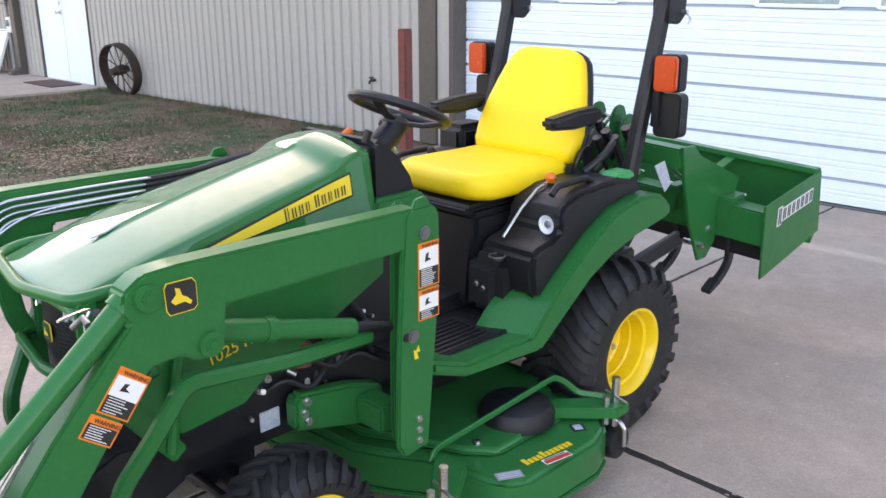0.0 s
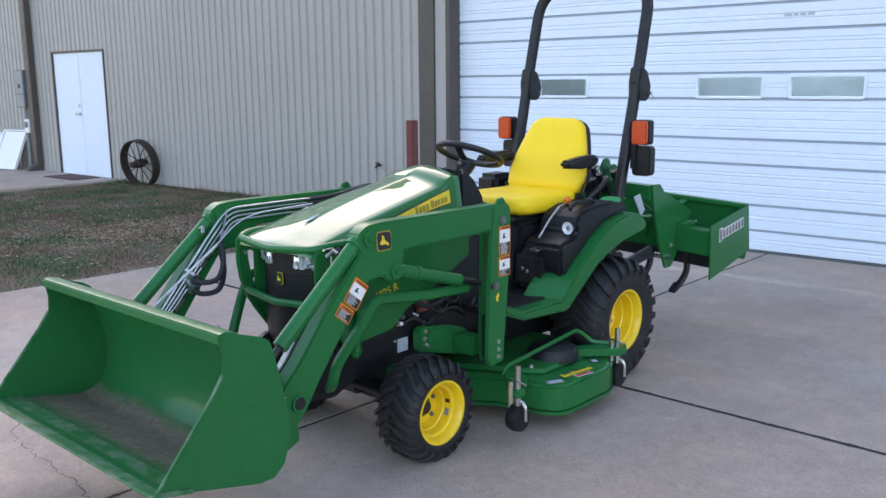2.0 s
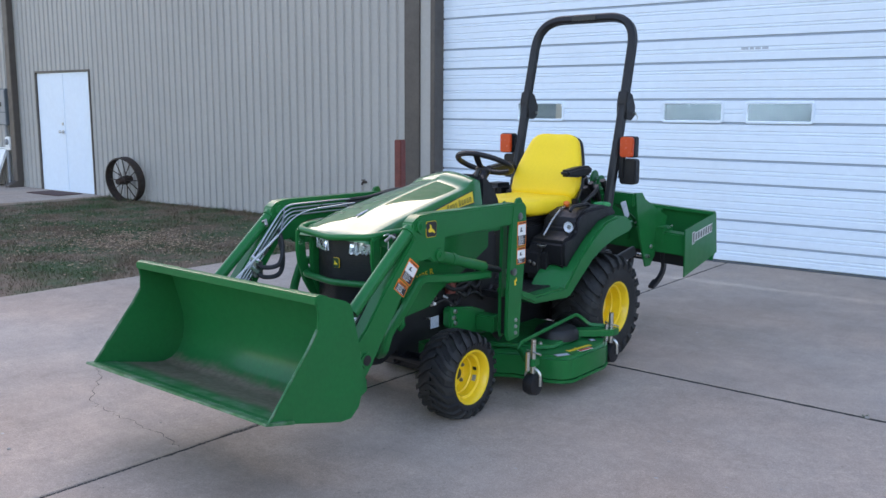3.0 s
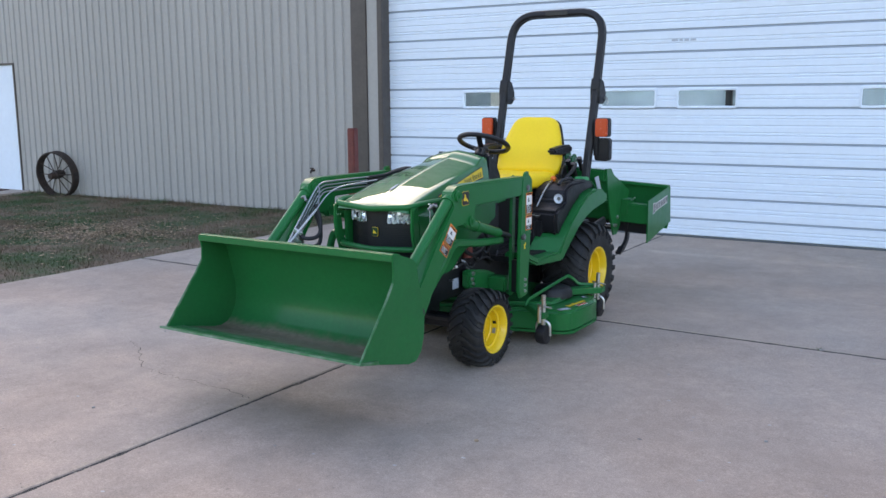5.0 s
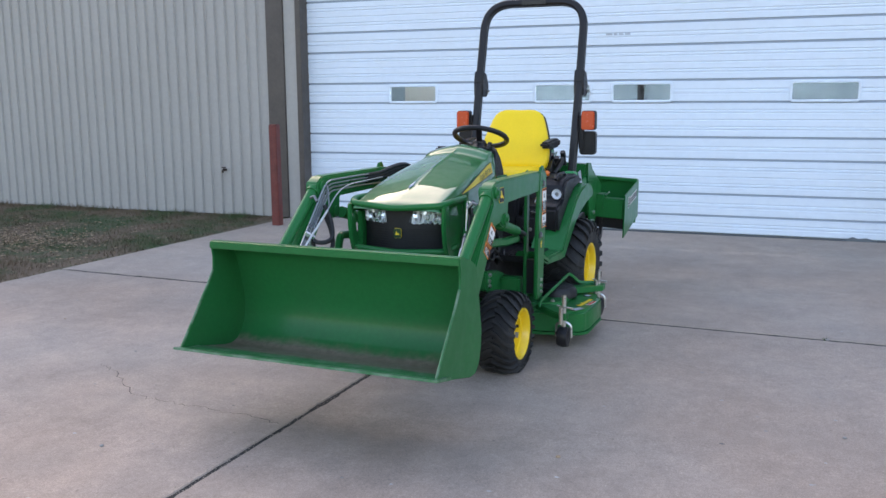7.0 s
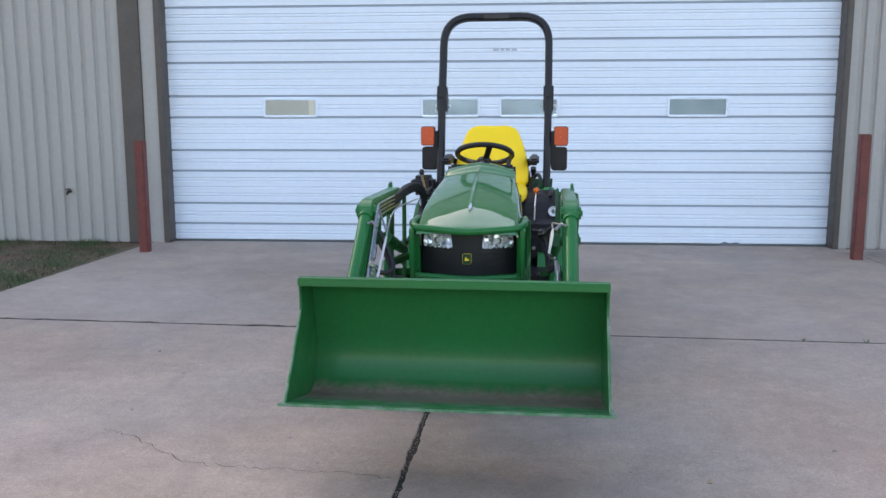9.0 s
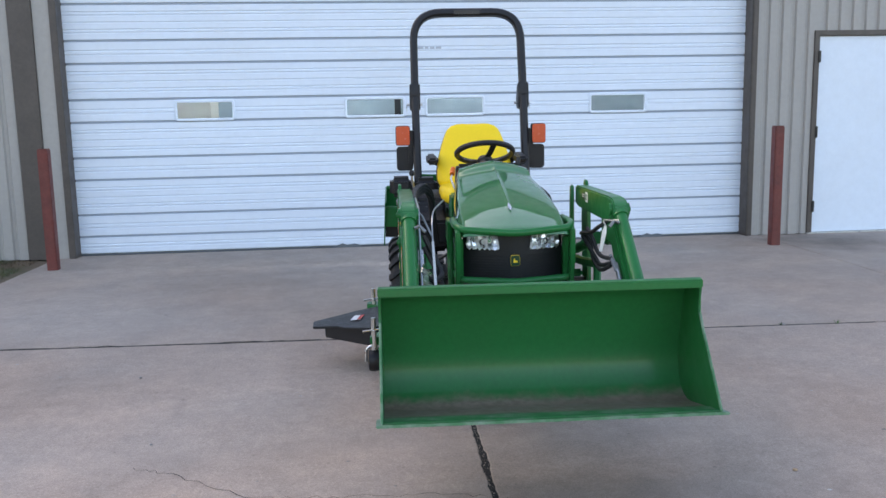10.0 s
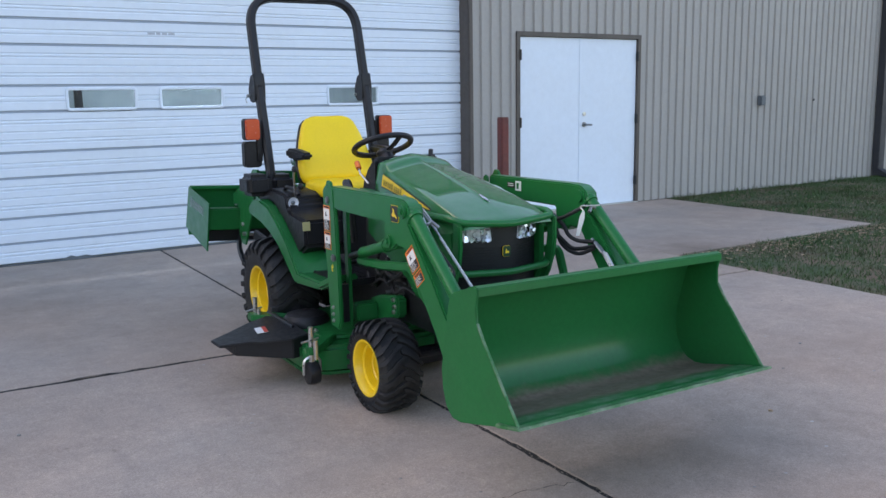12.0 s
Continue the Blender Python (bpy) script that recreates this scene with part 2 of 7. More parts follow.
def concrete_material():
    """Weathered broom-finished concrete: broad blotches, mottling, sand speckle, dark pits, a few old stains and set
    darker and lighter patches.
    """
    m = bpy.data.materials.new("concrete")
    m.use_nodes = True
    n, l = m.node_tree.nodes, m.node_tree.links
    b = n["Principled BSDF"]
    geo = n.new("ShaderNodeNewGeometry")
    def tex(scale, detail, rough, stretch=None):
        x = n.new("ShaderNodeTexNoise")
        x.inputs["Scale"].default_value, x.inputs["Detail"].default_value, x.inputs["Roughness"].default_value = scale, detail, rough
        if stretch:
            mp = n.new("ShaderNodeMapping")
            mp.inputs["Scale"].default_value = stretch
            l.new(geo.outputs["Position"], mp.inputs["Vector"])
            l.new(mp.outputs["Vector"], x.inputs["Vector"])
        else:
            l.new(geo.outputs["Position"], x.inputs["Vector"])
        return x.outputs["Fac"]
    def rng_(src, a, c, lo, hi):
        x = n.new("ShaderNodeMapRange")
        x.inputs[1].default_value, x.inputs[2].default_value, x.inputs[3].default_value, x.inputs[4].default_value = a, c, lo, hi
        l.new(src, x.inputs[0])
        return x.outputs[0]
    def mul(a, c):
        x = n.new("ShaderNodeMath")
        x.operation = "MULTIPLY"
        l.new(a, x.inputs[0])
        if isinstance(c, float):
            x.inputs[1].default_value = c
        else:
            l.new(c, x.inputs[1])
        return x.outputs[0]
    f = rng_(tex(0.45, 5, 0.55), 0.3, 0.7, 0.84, 1.13)
    f = mul(f, rng_(tex(2.6, 6, 0.68), 0.28, 0.72, 0.88, 1.10))
    f = mul(f, rng_(tex(13, 7, 0.72), 0.3, 0.7, 0.90, 1.09))
    f = mul(f, rng_(tex(170, 3, 0.7), 0.3, 0.7, 0.76, 1.26))
    f = mul(f, rng_(tex(60, 4, 0.7), 0.3, 0.7, 0.88, 1.12))
    f = mul(f, rng_(tex(1.0, 3, 0.5, (90, 3, 1)), 0.3, 0.7, 0.985, 1.015))
    vor = n.new("ShaderNodeTexVoronoi")
    vor.inputs["Scale"].default_value = 9.0
    l.new(geo.outputs["Position"], vor.inputs["Vector"])
    f = mul(f, rng_(vor.outputs["Distance"], 0.03, 0.09, 0.72, 1.0))
    agg = n.new("ShaderNodeTexVoronoi")
    agg.inputs["Scale"].default_value = 38.0
    l.new(geo.outputs["Position"], agg.inputs["Vector"])
    f = mul(f, rng_(agg.outputs["Distance"], 0.06, 0.16, 1.22, 1.0))
    oi = n.new("ShaderNodeObjectInfo")
    f = mul(f, rng_(oi.outputs["Random"], 0, 1, 0.97, 1.03))
    wob = tex(3.0, 5, 0.6)
    # old stains, plus broad patches that darken and one that lightens the slab
    for x, y, r, k in ((2.55, 5.95, 0.75, 0.55), (-3.2, 6.3, 1.3, 0.85), (0.9, 6.35, 0.9, 0.85), (-0.9, 4.6, 1.2, 0.9), (2.35, 3.45, 0.45, 0.6), (-1.9, 0.6, 1.1, 0.88), (-4.4, 1.9, 0.8, 0.92), (0.8, 0.6, 0.9, 0.93), (1.3, 1.2, 0.9, 1.12), (-3.4, 4.8, 1.3, 0.86), (-1.4, 0.1, 0.9, 0.86)):
        d = n.new("ShaderNodeVectorMath")
        d.operation = "DISTANCE"
        l.new(geo.outputs["Position"], d.inputs[0])
        d.inputs[1].default_value = (x, y, 0)
        e = n.new("ShaderNodeMath")
        e.operation = "MULTIPLY_ADD"
        l.new(wob, e.inputs[0])
        e.inputs[1].default_value = -1.6 * r
        l.new(d.outputs["Value"], e.inputs[2])
        f = mul(f, rng_(e.outputs[0], -0.7 * r, 0.35 * r, k, 1.0))
    tint = n.new("ShaderNodeMix")
    tint.data_type = "RGBA"
    l.new(rng_(tex(0.5, 5, 0.6), 0.38, 0.62, 0, 1), tint.inputs[0])
    tint.inputs[6].default_value, tint.inputs[7].default_value = (0.418, 0.312, 0.241, 1), (0.366, 0.302, 0.252, 1)
    sc = n.new("ShaderNodeVectorMath")
    sc.operation = "SCALE"
    l.new(tint.outputs[2], sc.inputs[0])
    l.new(f, sc.inputs["Scale"])
    l.new(sc.outputs[0], b.inputs["Base Color"])
    l.new(rng_(tex(4, 4, 0.6), 0.3, 0.7, 0.68, 0.92), b.inputs["Roughness"])
    bn = n.new("ShaderNodeBump")
    bn.inputs["Strength"].default_value, bn.inputs["Distance"].default_value = 0.5, 0.004
    l.new(tex(110, 5, 0.7), bn.inputs["Height"])
    l.new(bn.outputs["Normal"], b.inputs["Normal"])
    return m


CONCRETE = concrete_material()


def glass(name, color, rough=0.02):
    m = bpy.data.materials.new(name)
    m.use_nodes = True
    b = m.node_tree.nodes["Principled BSDF"]
    b.inputs["Base Color"].default_value = (*color, 1)
    b.inputs["Transmission Weight"].default_value = 1.0
    b.inputs["Roughness"].default_value = rough
    b.inputs["IOR"].default_value = 1.1
    return m


PANE = glass("clear_pane", (0.86, 0.90, 0.88))
LENS = glass("lamp_lens", (0.95, 0.97, 1.0), 0.03)
DULLWHITE = material("worn_white_paint", (0.52, 0.53, 0.53), 0.5, grain=0.3, grain_scale=60)
CHROME = material("reflector_chrome", (0.74, 0.77, 0.80), 0.30, metal=1.0, grain=0.05)
LAMPCHROME = material("work_lamp_chrome", (0.82, 0.85, 0.88), 0.35, metal=0.15, grain=0.15, grain_scale=140)
BADGEGREEN = material("badge_green", (0.006, 0.040, 0.014), 0.4, grain=0.05)
LAMPBOWL = material("lamp_bowl", (0.60, 0.62, 0.65), 0.3, metal=0.55, grain=0.4, grain_scale=45)
# glow of the unseen tube added to light the interior
tube_light = bpy.data.materials.new("added_workshop_tube")
tube_light.use_nodes = True
tube_light.node_tree.nodes["Principled BSDF"].inputs["Emission Color"].default_value = (0.62, 0.81, 1.0, 1)
tube_light.node_tree.nodes["Principled BSDF"].inputs["Emission Strength"].default_value = 34.0

# ---- mesh helpers ----
ORG = {}


def finish(name, bm, mat, angle=35.0):
    bmesh.ops.recalc_face_normals(bm, faces=bm.faces)
    me = bpy.data.meshes.new(name)
    bm.to_mesh(me)
    bm.free()
    me.materials.append(mat)
    if angle:
        me.polygons.foreach_set("use_smooth", [True] * len(me.polygons))
        me.set_sharp_from_angle(angle=radians(angle))
    return me


def centred(me):
    n = len(me.vertices)
    co = np.empty(n * 3, np.float32)
    me.vertices.foreach_get("co", co)
    co = co.reshape(n, 3)
    c = (co.min(0) + co.max(0)) / 2
    me.vertices.foreach_set("co", (co - c).ravel())
    me.update()
    return Vector([float(v) for v in c])


def part(name, bm, mat, parent, label="", angle=35.0):
    """One mesh object under a thing or under a part; the bmesh is in the thing's own space."""
    me = finish(name, bm, mat, angle)
    c = centred(me)
    ob = new(name, me)
    ob.parent = parent
    ob.location = c - ORG.get(parent.name, Vector())
    ORG[ob.name] = c
    return tagged(ob, label) if label else ob


def thing(name, m, label, category, group="", kind=""):
    ob = new(name)
    ob.empty_display_size = 0.2
    ob.matrix_world = m
    return tagged(ob, label, category, group, kind)


def solid(name, bm, mat, label="", category="", group="", kind="", m=None, angle=35.0):
    """A top-level thing or piece of the setting that is one mesh."""
    me = finish(name, bm, mat, angle)
    c = centred(me)
    ob = new(name, me)
    ob.matrix_world = (m or Matrix()) @ Matrix.Translation(c)
    ORG[ob.name] = c
    return tagged(ob, label, category, group, kind)


def soften(bm, width, segs=2, angle=30.0):
    edges = [e for e in bm.edges if len(e.link_faces) == 2 and e.calc_face_angle(0) > radians(angle)]
    if edges and width:
        bmesh.ops.bevel(bm, geom=edges, offset=width, segments=segs, affect="EDGES", clamp_overlap=True)
    return bm


def box(lo, hi, bevel=0.0, bm=None, segs=2):
    b = bmesh.new()
    v = [b.verts.new((x, y, z)) for x in (lo[0], hi[0]) for y in (lo[1], hi[1]) for z in (lo[2], hi[2])]
    for f in ((0, 1, 3, 2), (4, 6, 7, 5), (0, 4, 5, 1), (2, 3, 7, 6), (0, 2, 6, 4), (1, 5, 7, 3)):
        b.faces.new([v[i] for i in f])
    bmesh.ops.recalc_face_normals(b, faces=b.faces)
    soften(b, bevel, segs)
    return join(bm, b)


def join(bm, b, m=None):
    """Adds b to bm (or returns b), after moving it by m."""
    if m is not None:
        b.transform(m)
    if bm is None:
        return b
    me = bpy.data.meshes.new("tmp")
    b.to_mesh(me)
    b.free()
    bm.from_mesh(me)
    bpy.data.meshes.remove(me)
    return bm


def prism(pts, a0, a1, axis="x", bevel=0.0, bm=None, segs=2):
    """A closed outline, pushed from a0 to a1 along an axis. axis x: pts are (y, z); y: (x, z); z: (x, y)."""
    b = bmesh.new()
    def place(p, a):
        return {"x": (a, p[0], p[1]), "y": (p[0], a, p[1]), "z": (p[0], p[1], a)}[axis]
    v0 = [b.verts.new(place(p, a0)) for p in pts]
    v1 = [b.verts.new(place(p, a1)) for p in pts]
    n = len(pts)
    b.faces.new(v0)
    b.faces.new(v1[::-1])
    for i in range(n):
        b.faces.new((v0[i], v1[i], v1[(i + 1) % n], v0[(i + 1) % n]))
    bmesh.ops.recalc_face_normals(b, faces=b.faces)
    soften(b, bevel, segs)
    return join(bm, b)


def smooth_line(pts, steps=6):
    """Catmull-Rom through the points."""
    p = [Vector(q) for q in pts]
    p = [p[0] * 2 - p[1]] + p + [p[-1] * 2 - p[-2]]
    out = []
    for i in range(1, len(p) - 2):
        for k in range(steps):
            t = k / steps
            out.append(0.5 * ((2 * p[i]) + (p[i + 1] - p[i - 1]) * t + (2 * p[i - 1] - 5 * p[i] + 4 * p[i + 1] - p[i + 2]) * t * t
                              + (3 * p[i] - p[i - 1] - 3 * p[i + 1] + p[i + 2]) * t ** 3))
    return out + [p[-2]]


def rounded(pts, radius, steps=5):
    """A polyline with its inner corners rounded."""
    p = [Vector(q) for q in pts]
    out = [p[0]]
    for i in range(1, len(p) - 1):
        a, b = (p[i - 1] - p[i]), (p[i + 1] - p[i])
        r = min(radius, a.length * 0.45, b.length * 0.45)
        a, b = p[i] + a.normalized() * r, p[i] + b.normalized() * r
        for k in range(steps + 1):
            t = k / steps
            out.append(a * (1 - t) ** 2 + p[i] * 2 * t * (1 - t) + b * t * t)
    return out + [p[-1]]


def sweep(pts, r, segs=10, bm=None, section=None, closed=False, up=None):
    """A tube along the points; section: an outline (u, v) instead of a circle of radius r."""
    b = bmesh.new()
    p = [Vector(q) for q in pts]
    n = len(p)
    ring = section or [(r * math.cos(2 * math.pi * k / segs), r * math.sin(2 * math.pi * k / segs)) for k in range(segs)]
    def tangent(i):
        if closed:
            return (p[(i + 1) % n] - p[i - 1]).normalized()
        return (p[min(i + 1, n - 1)] - p[max(i - 1, 0)]).normalized()
    t0 = tangent(0)
    u = Vector(up) if up else (Vector((0, 0, 1)) if abs(t0.z) < 0.9 else Vector((1, 0, 0)))
    u = (u - t0 * u.dot(t0)).normalized()
    rows = []
    for i in range(n):
        t = tangent(i)
        u = (u - t * u.dot(t)).normalized()
        w = t.cross(u)
        rows.append([b.verts.new(p[i] + u * a + w * c) for a, c in ring])
    m = len(ring)
    for i in range(n if closed else n - 1):
        a, c = rows[i], rows[(i + 1) % n]
        for k in range(m):
            b.faces.new((a[k], a[(k + 1) % m], c[(k + 1) % m], c[k]))
    if not closed:
        b.faces.new(rows[0][::-1])
        b.faces.new(rows[-1])
    return join(bm, b)


def flat(w, h, c=0.0):
    """A rectangle outline for sweep, with clipped corners."""
    a, d = w / 2, h / 2
    if not c:
        return [(-a, -d), (a, -d), (a, d), (-a, d)]
    return [(-a + c, -d), (a - c, -d), (a, -d + c), (a, d - c), (a - c, d), (-a + c, d), (-a, d - c), (-a, -d + c)]


def lathe(profile, centre, axis="x", segs=32, bm=None, sign=1):
    """A profile of (radius, along) turned round an axis."""
    b = bmesh.new()
    rows = []
    for r, a in profile:
        row = []
        for k in range(segs):
            c, s = math.cos(2 * math.pi * k / segs) * r, math.sin(2 * math.pi * k / segs) * r
            a_ = a * sign
            row.append(b.verts.new({"x": (a_, c, s), "y": (c, a_, s), "z": (c, s, a_)}[axis]))
        rows.append(row)
    for i in range(len(rows) - 1):
        for k in range(segs):
            b.faces.new((rows[i][k], rows[i][(k + 1) % segs], rows[i + 1][(k + 1) % segs], rows[i + 1][k]))
    bmesh.ops.remove_doubles(b, verts=b.verts, dist=1e-5)
    return join(bm, b, Matrix.Translation(centre))


def rod(a, c, r, segs=10, bm=None):
    return sweep([a, c], r, segs, bm)


def bolt(c, axis, r=0.012, h=0.008, bm=None):
    d = Vector({"x": (1, 0, 0), "-x": (-1, 0, 0), "y": (0, 1, 0), "-y": (0, -1, 0), "z": (0, 0, 1)}[axis])
    bm = sweep([Vector(c) - d * 0.004, Vector(c) + d * h * 0.4], r * 1.35, 12, bm)
    return sweep([Vector(c), Vector(c) + d * h], r, 6, bm)


def words(text, size, name, mat, parent, m, label=""):
    """Built-in font as a thin mesh, its baseline start at m."""
    cu = bpy.data.curves.new(name, "FONT")
    cu.body, cu.size, cu.extrude = text, size, 0.0008
    ob = bpy.data.objects.new(name, cu)
    scene.collection.objects.link(ob)
    me = bpy.data.meshes.new_from_object(ob.evaluated_get(bpy.context.evaluated_depsgraph_get()))
    bpy.data.objects.remove(ob)
    b = bmesh.new()
    b.from_mesh(me)
    bpy.data.meshes.remove(me)
    b.transform(m)
    return part(name, b, mat, parent, label, angle=0)


def rounded_rect(x0, x1, z0, z1, r, n=5):
    out = []
    for cx, cz, a0 in ((x1 - r, z1 - r, 0), (x0 + r, z1 - r, 90), (x0 + r, z0 + r, 180), (x1 - r, z0 + r, 270)):
        out += [(cx + r * math.cos(radians(a0 + 90 * k / n)), cz + r * math.sin(radians(a0 + 90 * k / n))) for k in range(n + 1)]
    return out


# ---- the building ----
WALL_Y, DOOR_Y, ROOF_Z = 6.60, 6.75, 5.60
GL, GR, GTOP = -5.62, 1.80, 4.29          # overhead door opening
LD = (-14.98, -13.24, 2.17)               # west double door
RD = (2.56, 4.68, 2.27)                   # east double door


def wall_block(name, x0, x1, z0, z1):
    ob = solid(name, box((x0, WALL_Y + 0.030, z0), (x1, WALL_Y + 0.22, z1)), INSIDE, "metal-clad workshop wall", "wall", kind="structure")
    # ribbed sheets, each one pressed steel sheet six ribs wide
    pitch = 0.1524
    x = x0
    while x < x1 - 0.01:
        xe = min(x + pitch * 6, x1)
        b = bmesh.new()
        prof = []
        u = x
        while u < xe - 1e-4:
            for du, y in ((0.0, WALL_Y), (0.090, WALL_Y), (0.104, WALL_Y + 0.024), (0.136, WALL_Y + 0.024), (0.1505, WALL_Y)):
                if u + du <= xe:
                    prof.append((u + du, y))
            u += pitch
        prof.append((xe, prof[-1][1]))
        lo = [b.verts.new((px, py, z0)) for px, py in prof]
        hi = [b.verts.new((px, py, z1)) for px, py in prof]
        lo2 = [b.verts.new((px, py + 0.004, z0)) for px, py in prof]
        for i in range(len(prof) - 1):
            b.faces.new((lo[i], lo[i + 1], hi[i + 1], hi[i]))
            b.faces.new((lo[i], lo2[i], lo2[i + 1], lo[i + 1]))
        me = finish("cladding_sheet", b, CLAD, angle=20)
        sheet = new("cladding_sheet", me)
        sheet.parent = ob
        sheet.matrix_parent_inverse = ob.matrix_world.inverted()
        x = xe
    return ob


wall_block("wall_1", -24.0, LD[0] - 0.03, 0.0, ROOF_Z)
wall_block("wall_2", LD[0] - 0.03, LD[1] + 0.025, LD[2] + 0.03, ROOF_Z)
wall_block("wall_3", LD[1] + 0.025, -6.10, 0.0, ROOF_Z)
wall_block("wall_4", GL - 0.05, GR + 0.05, GTOP, ROOF_Z)
wall_block("wall_5", GR + 0.07, RD[0] - 0.02, 0.0, ROOF_Z)
wall_block("wall_6", RD[0] - 0.02, RD[1] + 0.02, RD[2] + 0.02, ROOF_Z)
wall_block("wall_7", RD[1] + 0.02, 16.0, 0.0, ROOF_Z)
# plain west jamb panel beside the overhead door
solid("wall_8", box((-5.862, WALL_Y - 0.01, 0), (-5.69, WALL_Y + 0.22, ROOF_Z), 0.004), CLAD, "plain tan metal jamb panel", "wall", kind="structure")
for i, (x0, x1) in enumerate(((-24.0, -23.8), (15.8, 16.0))):
    solid("wall_%d" % (9 + i), box((x0, WALL_Y + 0.22, 0), (x1, 18, ROOF_Z)), CLAD, "tan end wall of the workshop", "wall", kind="structure")
solid("wall_11", box((-24, 18, 0), (16, 18.2, ROOF_Z)), CLAD, "tan back wall of the workshop", "wall", kind="structure")
solid("roof", prism([(WALL_Y - 0.12, ROOF_Z), (18.3, ROOF_Z), (18.3, ROOF_Z + 0.12), (12.4, ROOF_Z + 0.55), (WALL_Y - 0.12, ROOF_Z + 0.12)], -24.2, 16.2), CLAD, "low-pitched metal roof", "roof", kind="structure")
solid("wall_12", box((-9, 10.2, 0), (5, 10.3, ROOF_Z)), INSIDE, "pale interior partition", "wall", kind="structure")
solid("floor", box((-23.8, WALL_Y + 0.22, -0.1), (15.8, 18, -0.002)), CONCRETE, "concrete workshop floor", "floor", kind="structure")

# trims: corner strips and jambs of the overhead door
for nm, x0, x1, y0, y1 in (("trim_1", -6.10, -5.862, WALL_Y - 0.035, WALL_Y + 0.2), ("trim_2", -5.69, GL, WALL_Y - 0.03, DOOR_Y + 0.05),
                           ("trim_3", GR, GR + 0.07, WALL_Y - 0.03, DOOR_Y + 0.05)):
    solid(nm, box((x0, y0, 0.0), (x1, y1, ROOF_Z), 0.004), TRIM, "dark brown steel trim", "trim", kind="structure")
solid("trim_4", box((GR + 0.004, WALL_Y - 0.05, 0), (GR + 0.03, WALL_Y - 0.03, ROOF_Z), 0.003), TRIM, "dark brown door stop", "trim", kind="structure")


def downspout(x, mat):
    t = thing("downspout", pose(x, WALL_Y, 0), "dark brown square metal downspout on the wall", "downspout", "downspouts")
    b = box((-0.09, -0.125, 0.12), (0.09, -0.004, ROOF_Z - 0.1), 0.01)
    part("pipe", b, mat, t)
    part("outlet", prism([(-0.12, 0.02), (-0.01, 0.02), (-0.004, 0.14), (-0.125, 0.14), (-0.30, 0.06), (-0.30, 0.0)], -0.08, 0.08, bevel=0.006), mat, t)
    for z in (1.2, 3.0, 4.6):
        part("strap", box((-0.1, -0.131, z), (0.1, -0.002, z + 0.03), 0.003), mat, t)
    return t


downspout(-15.75, TRIM)
downspout(10.52, DARKTRIM)


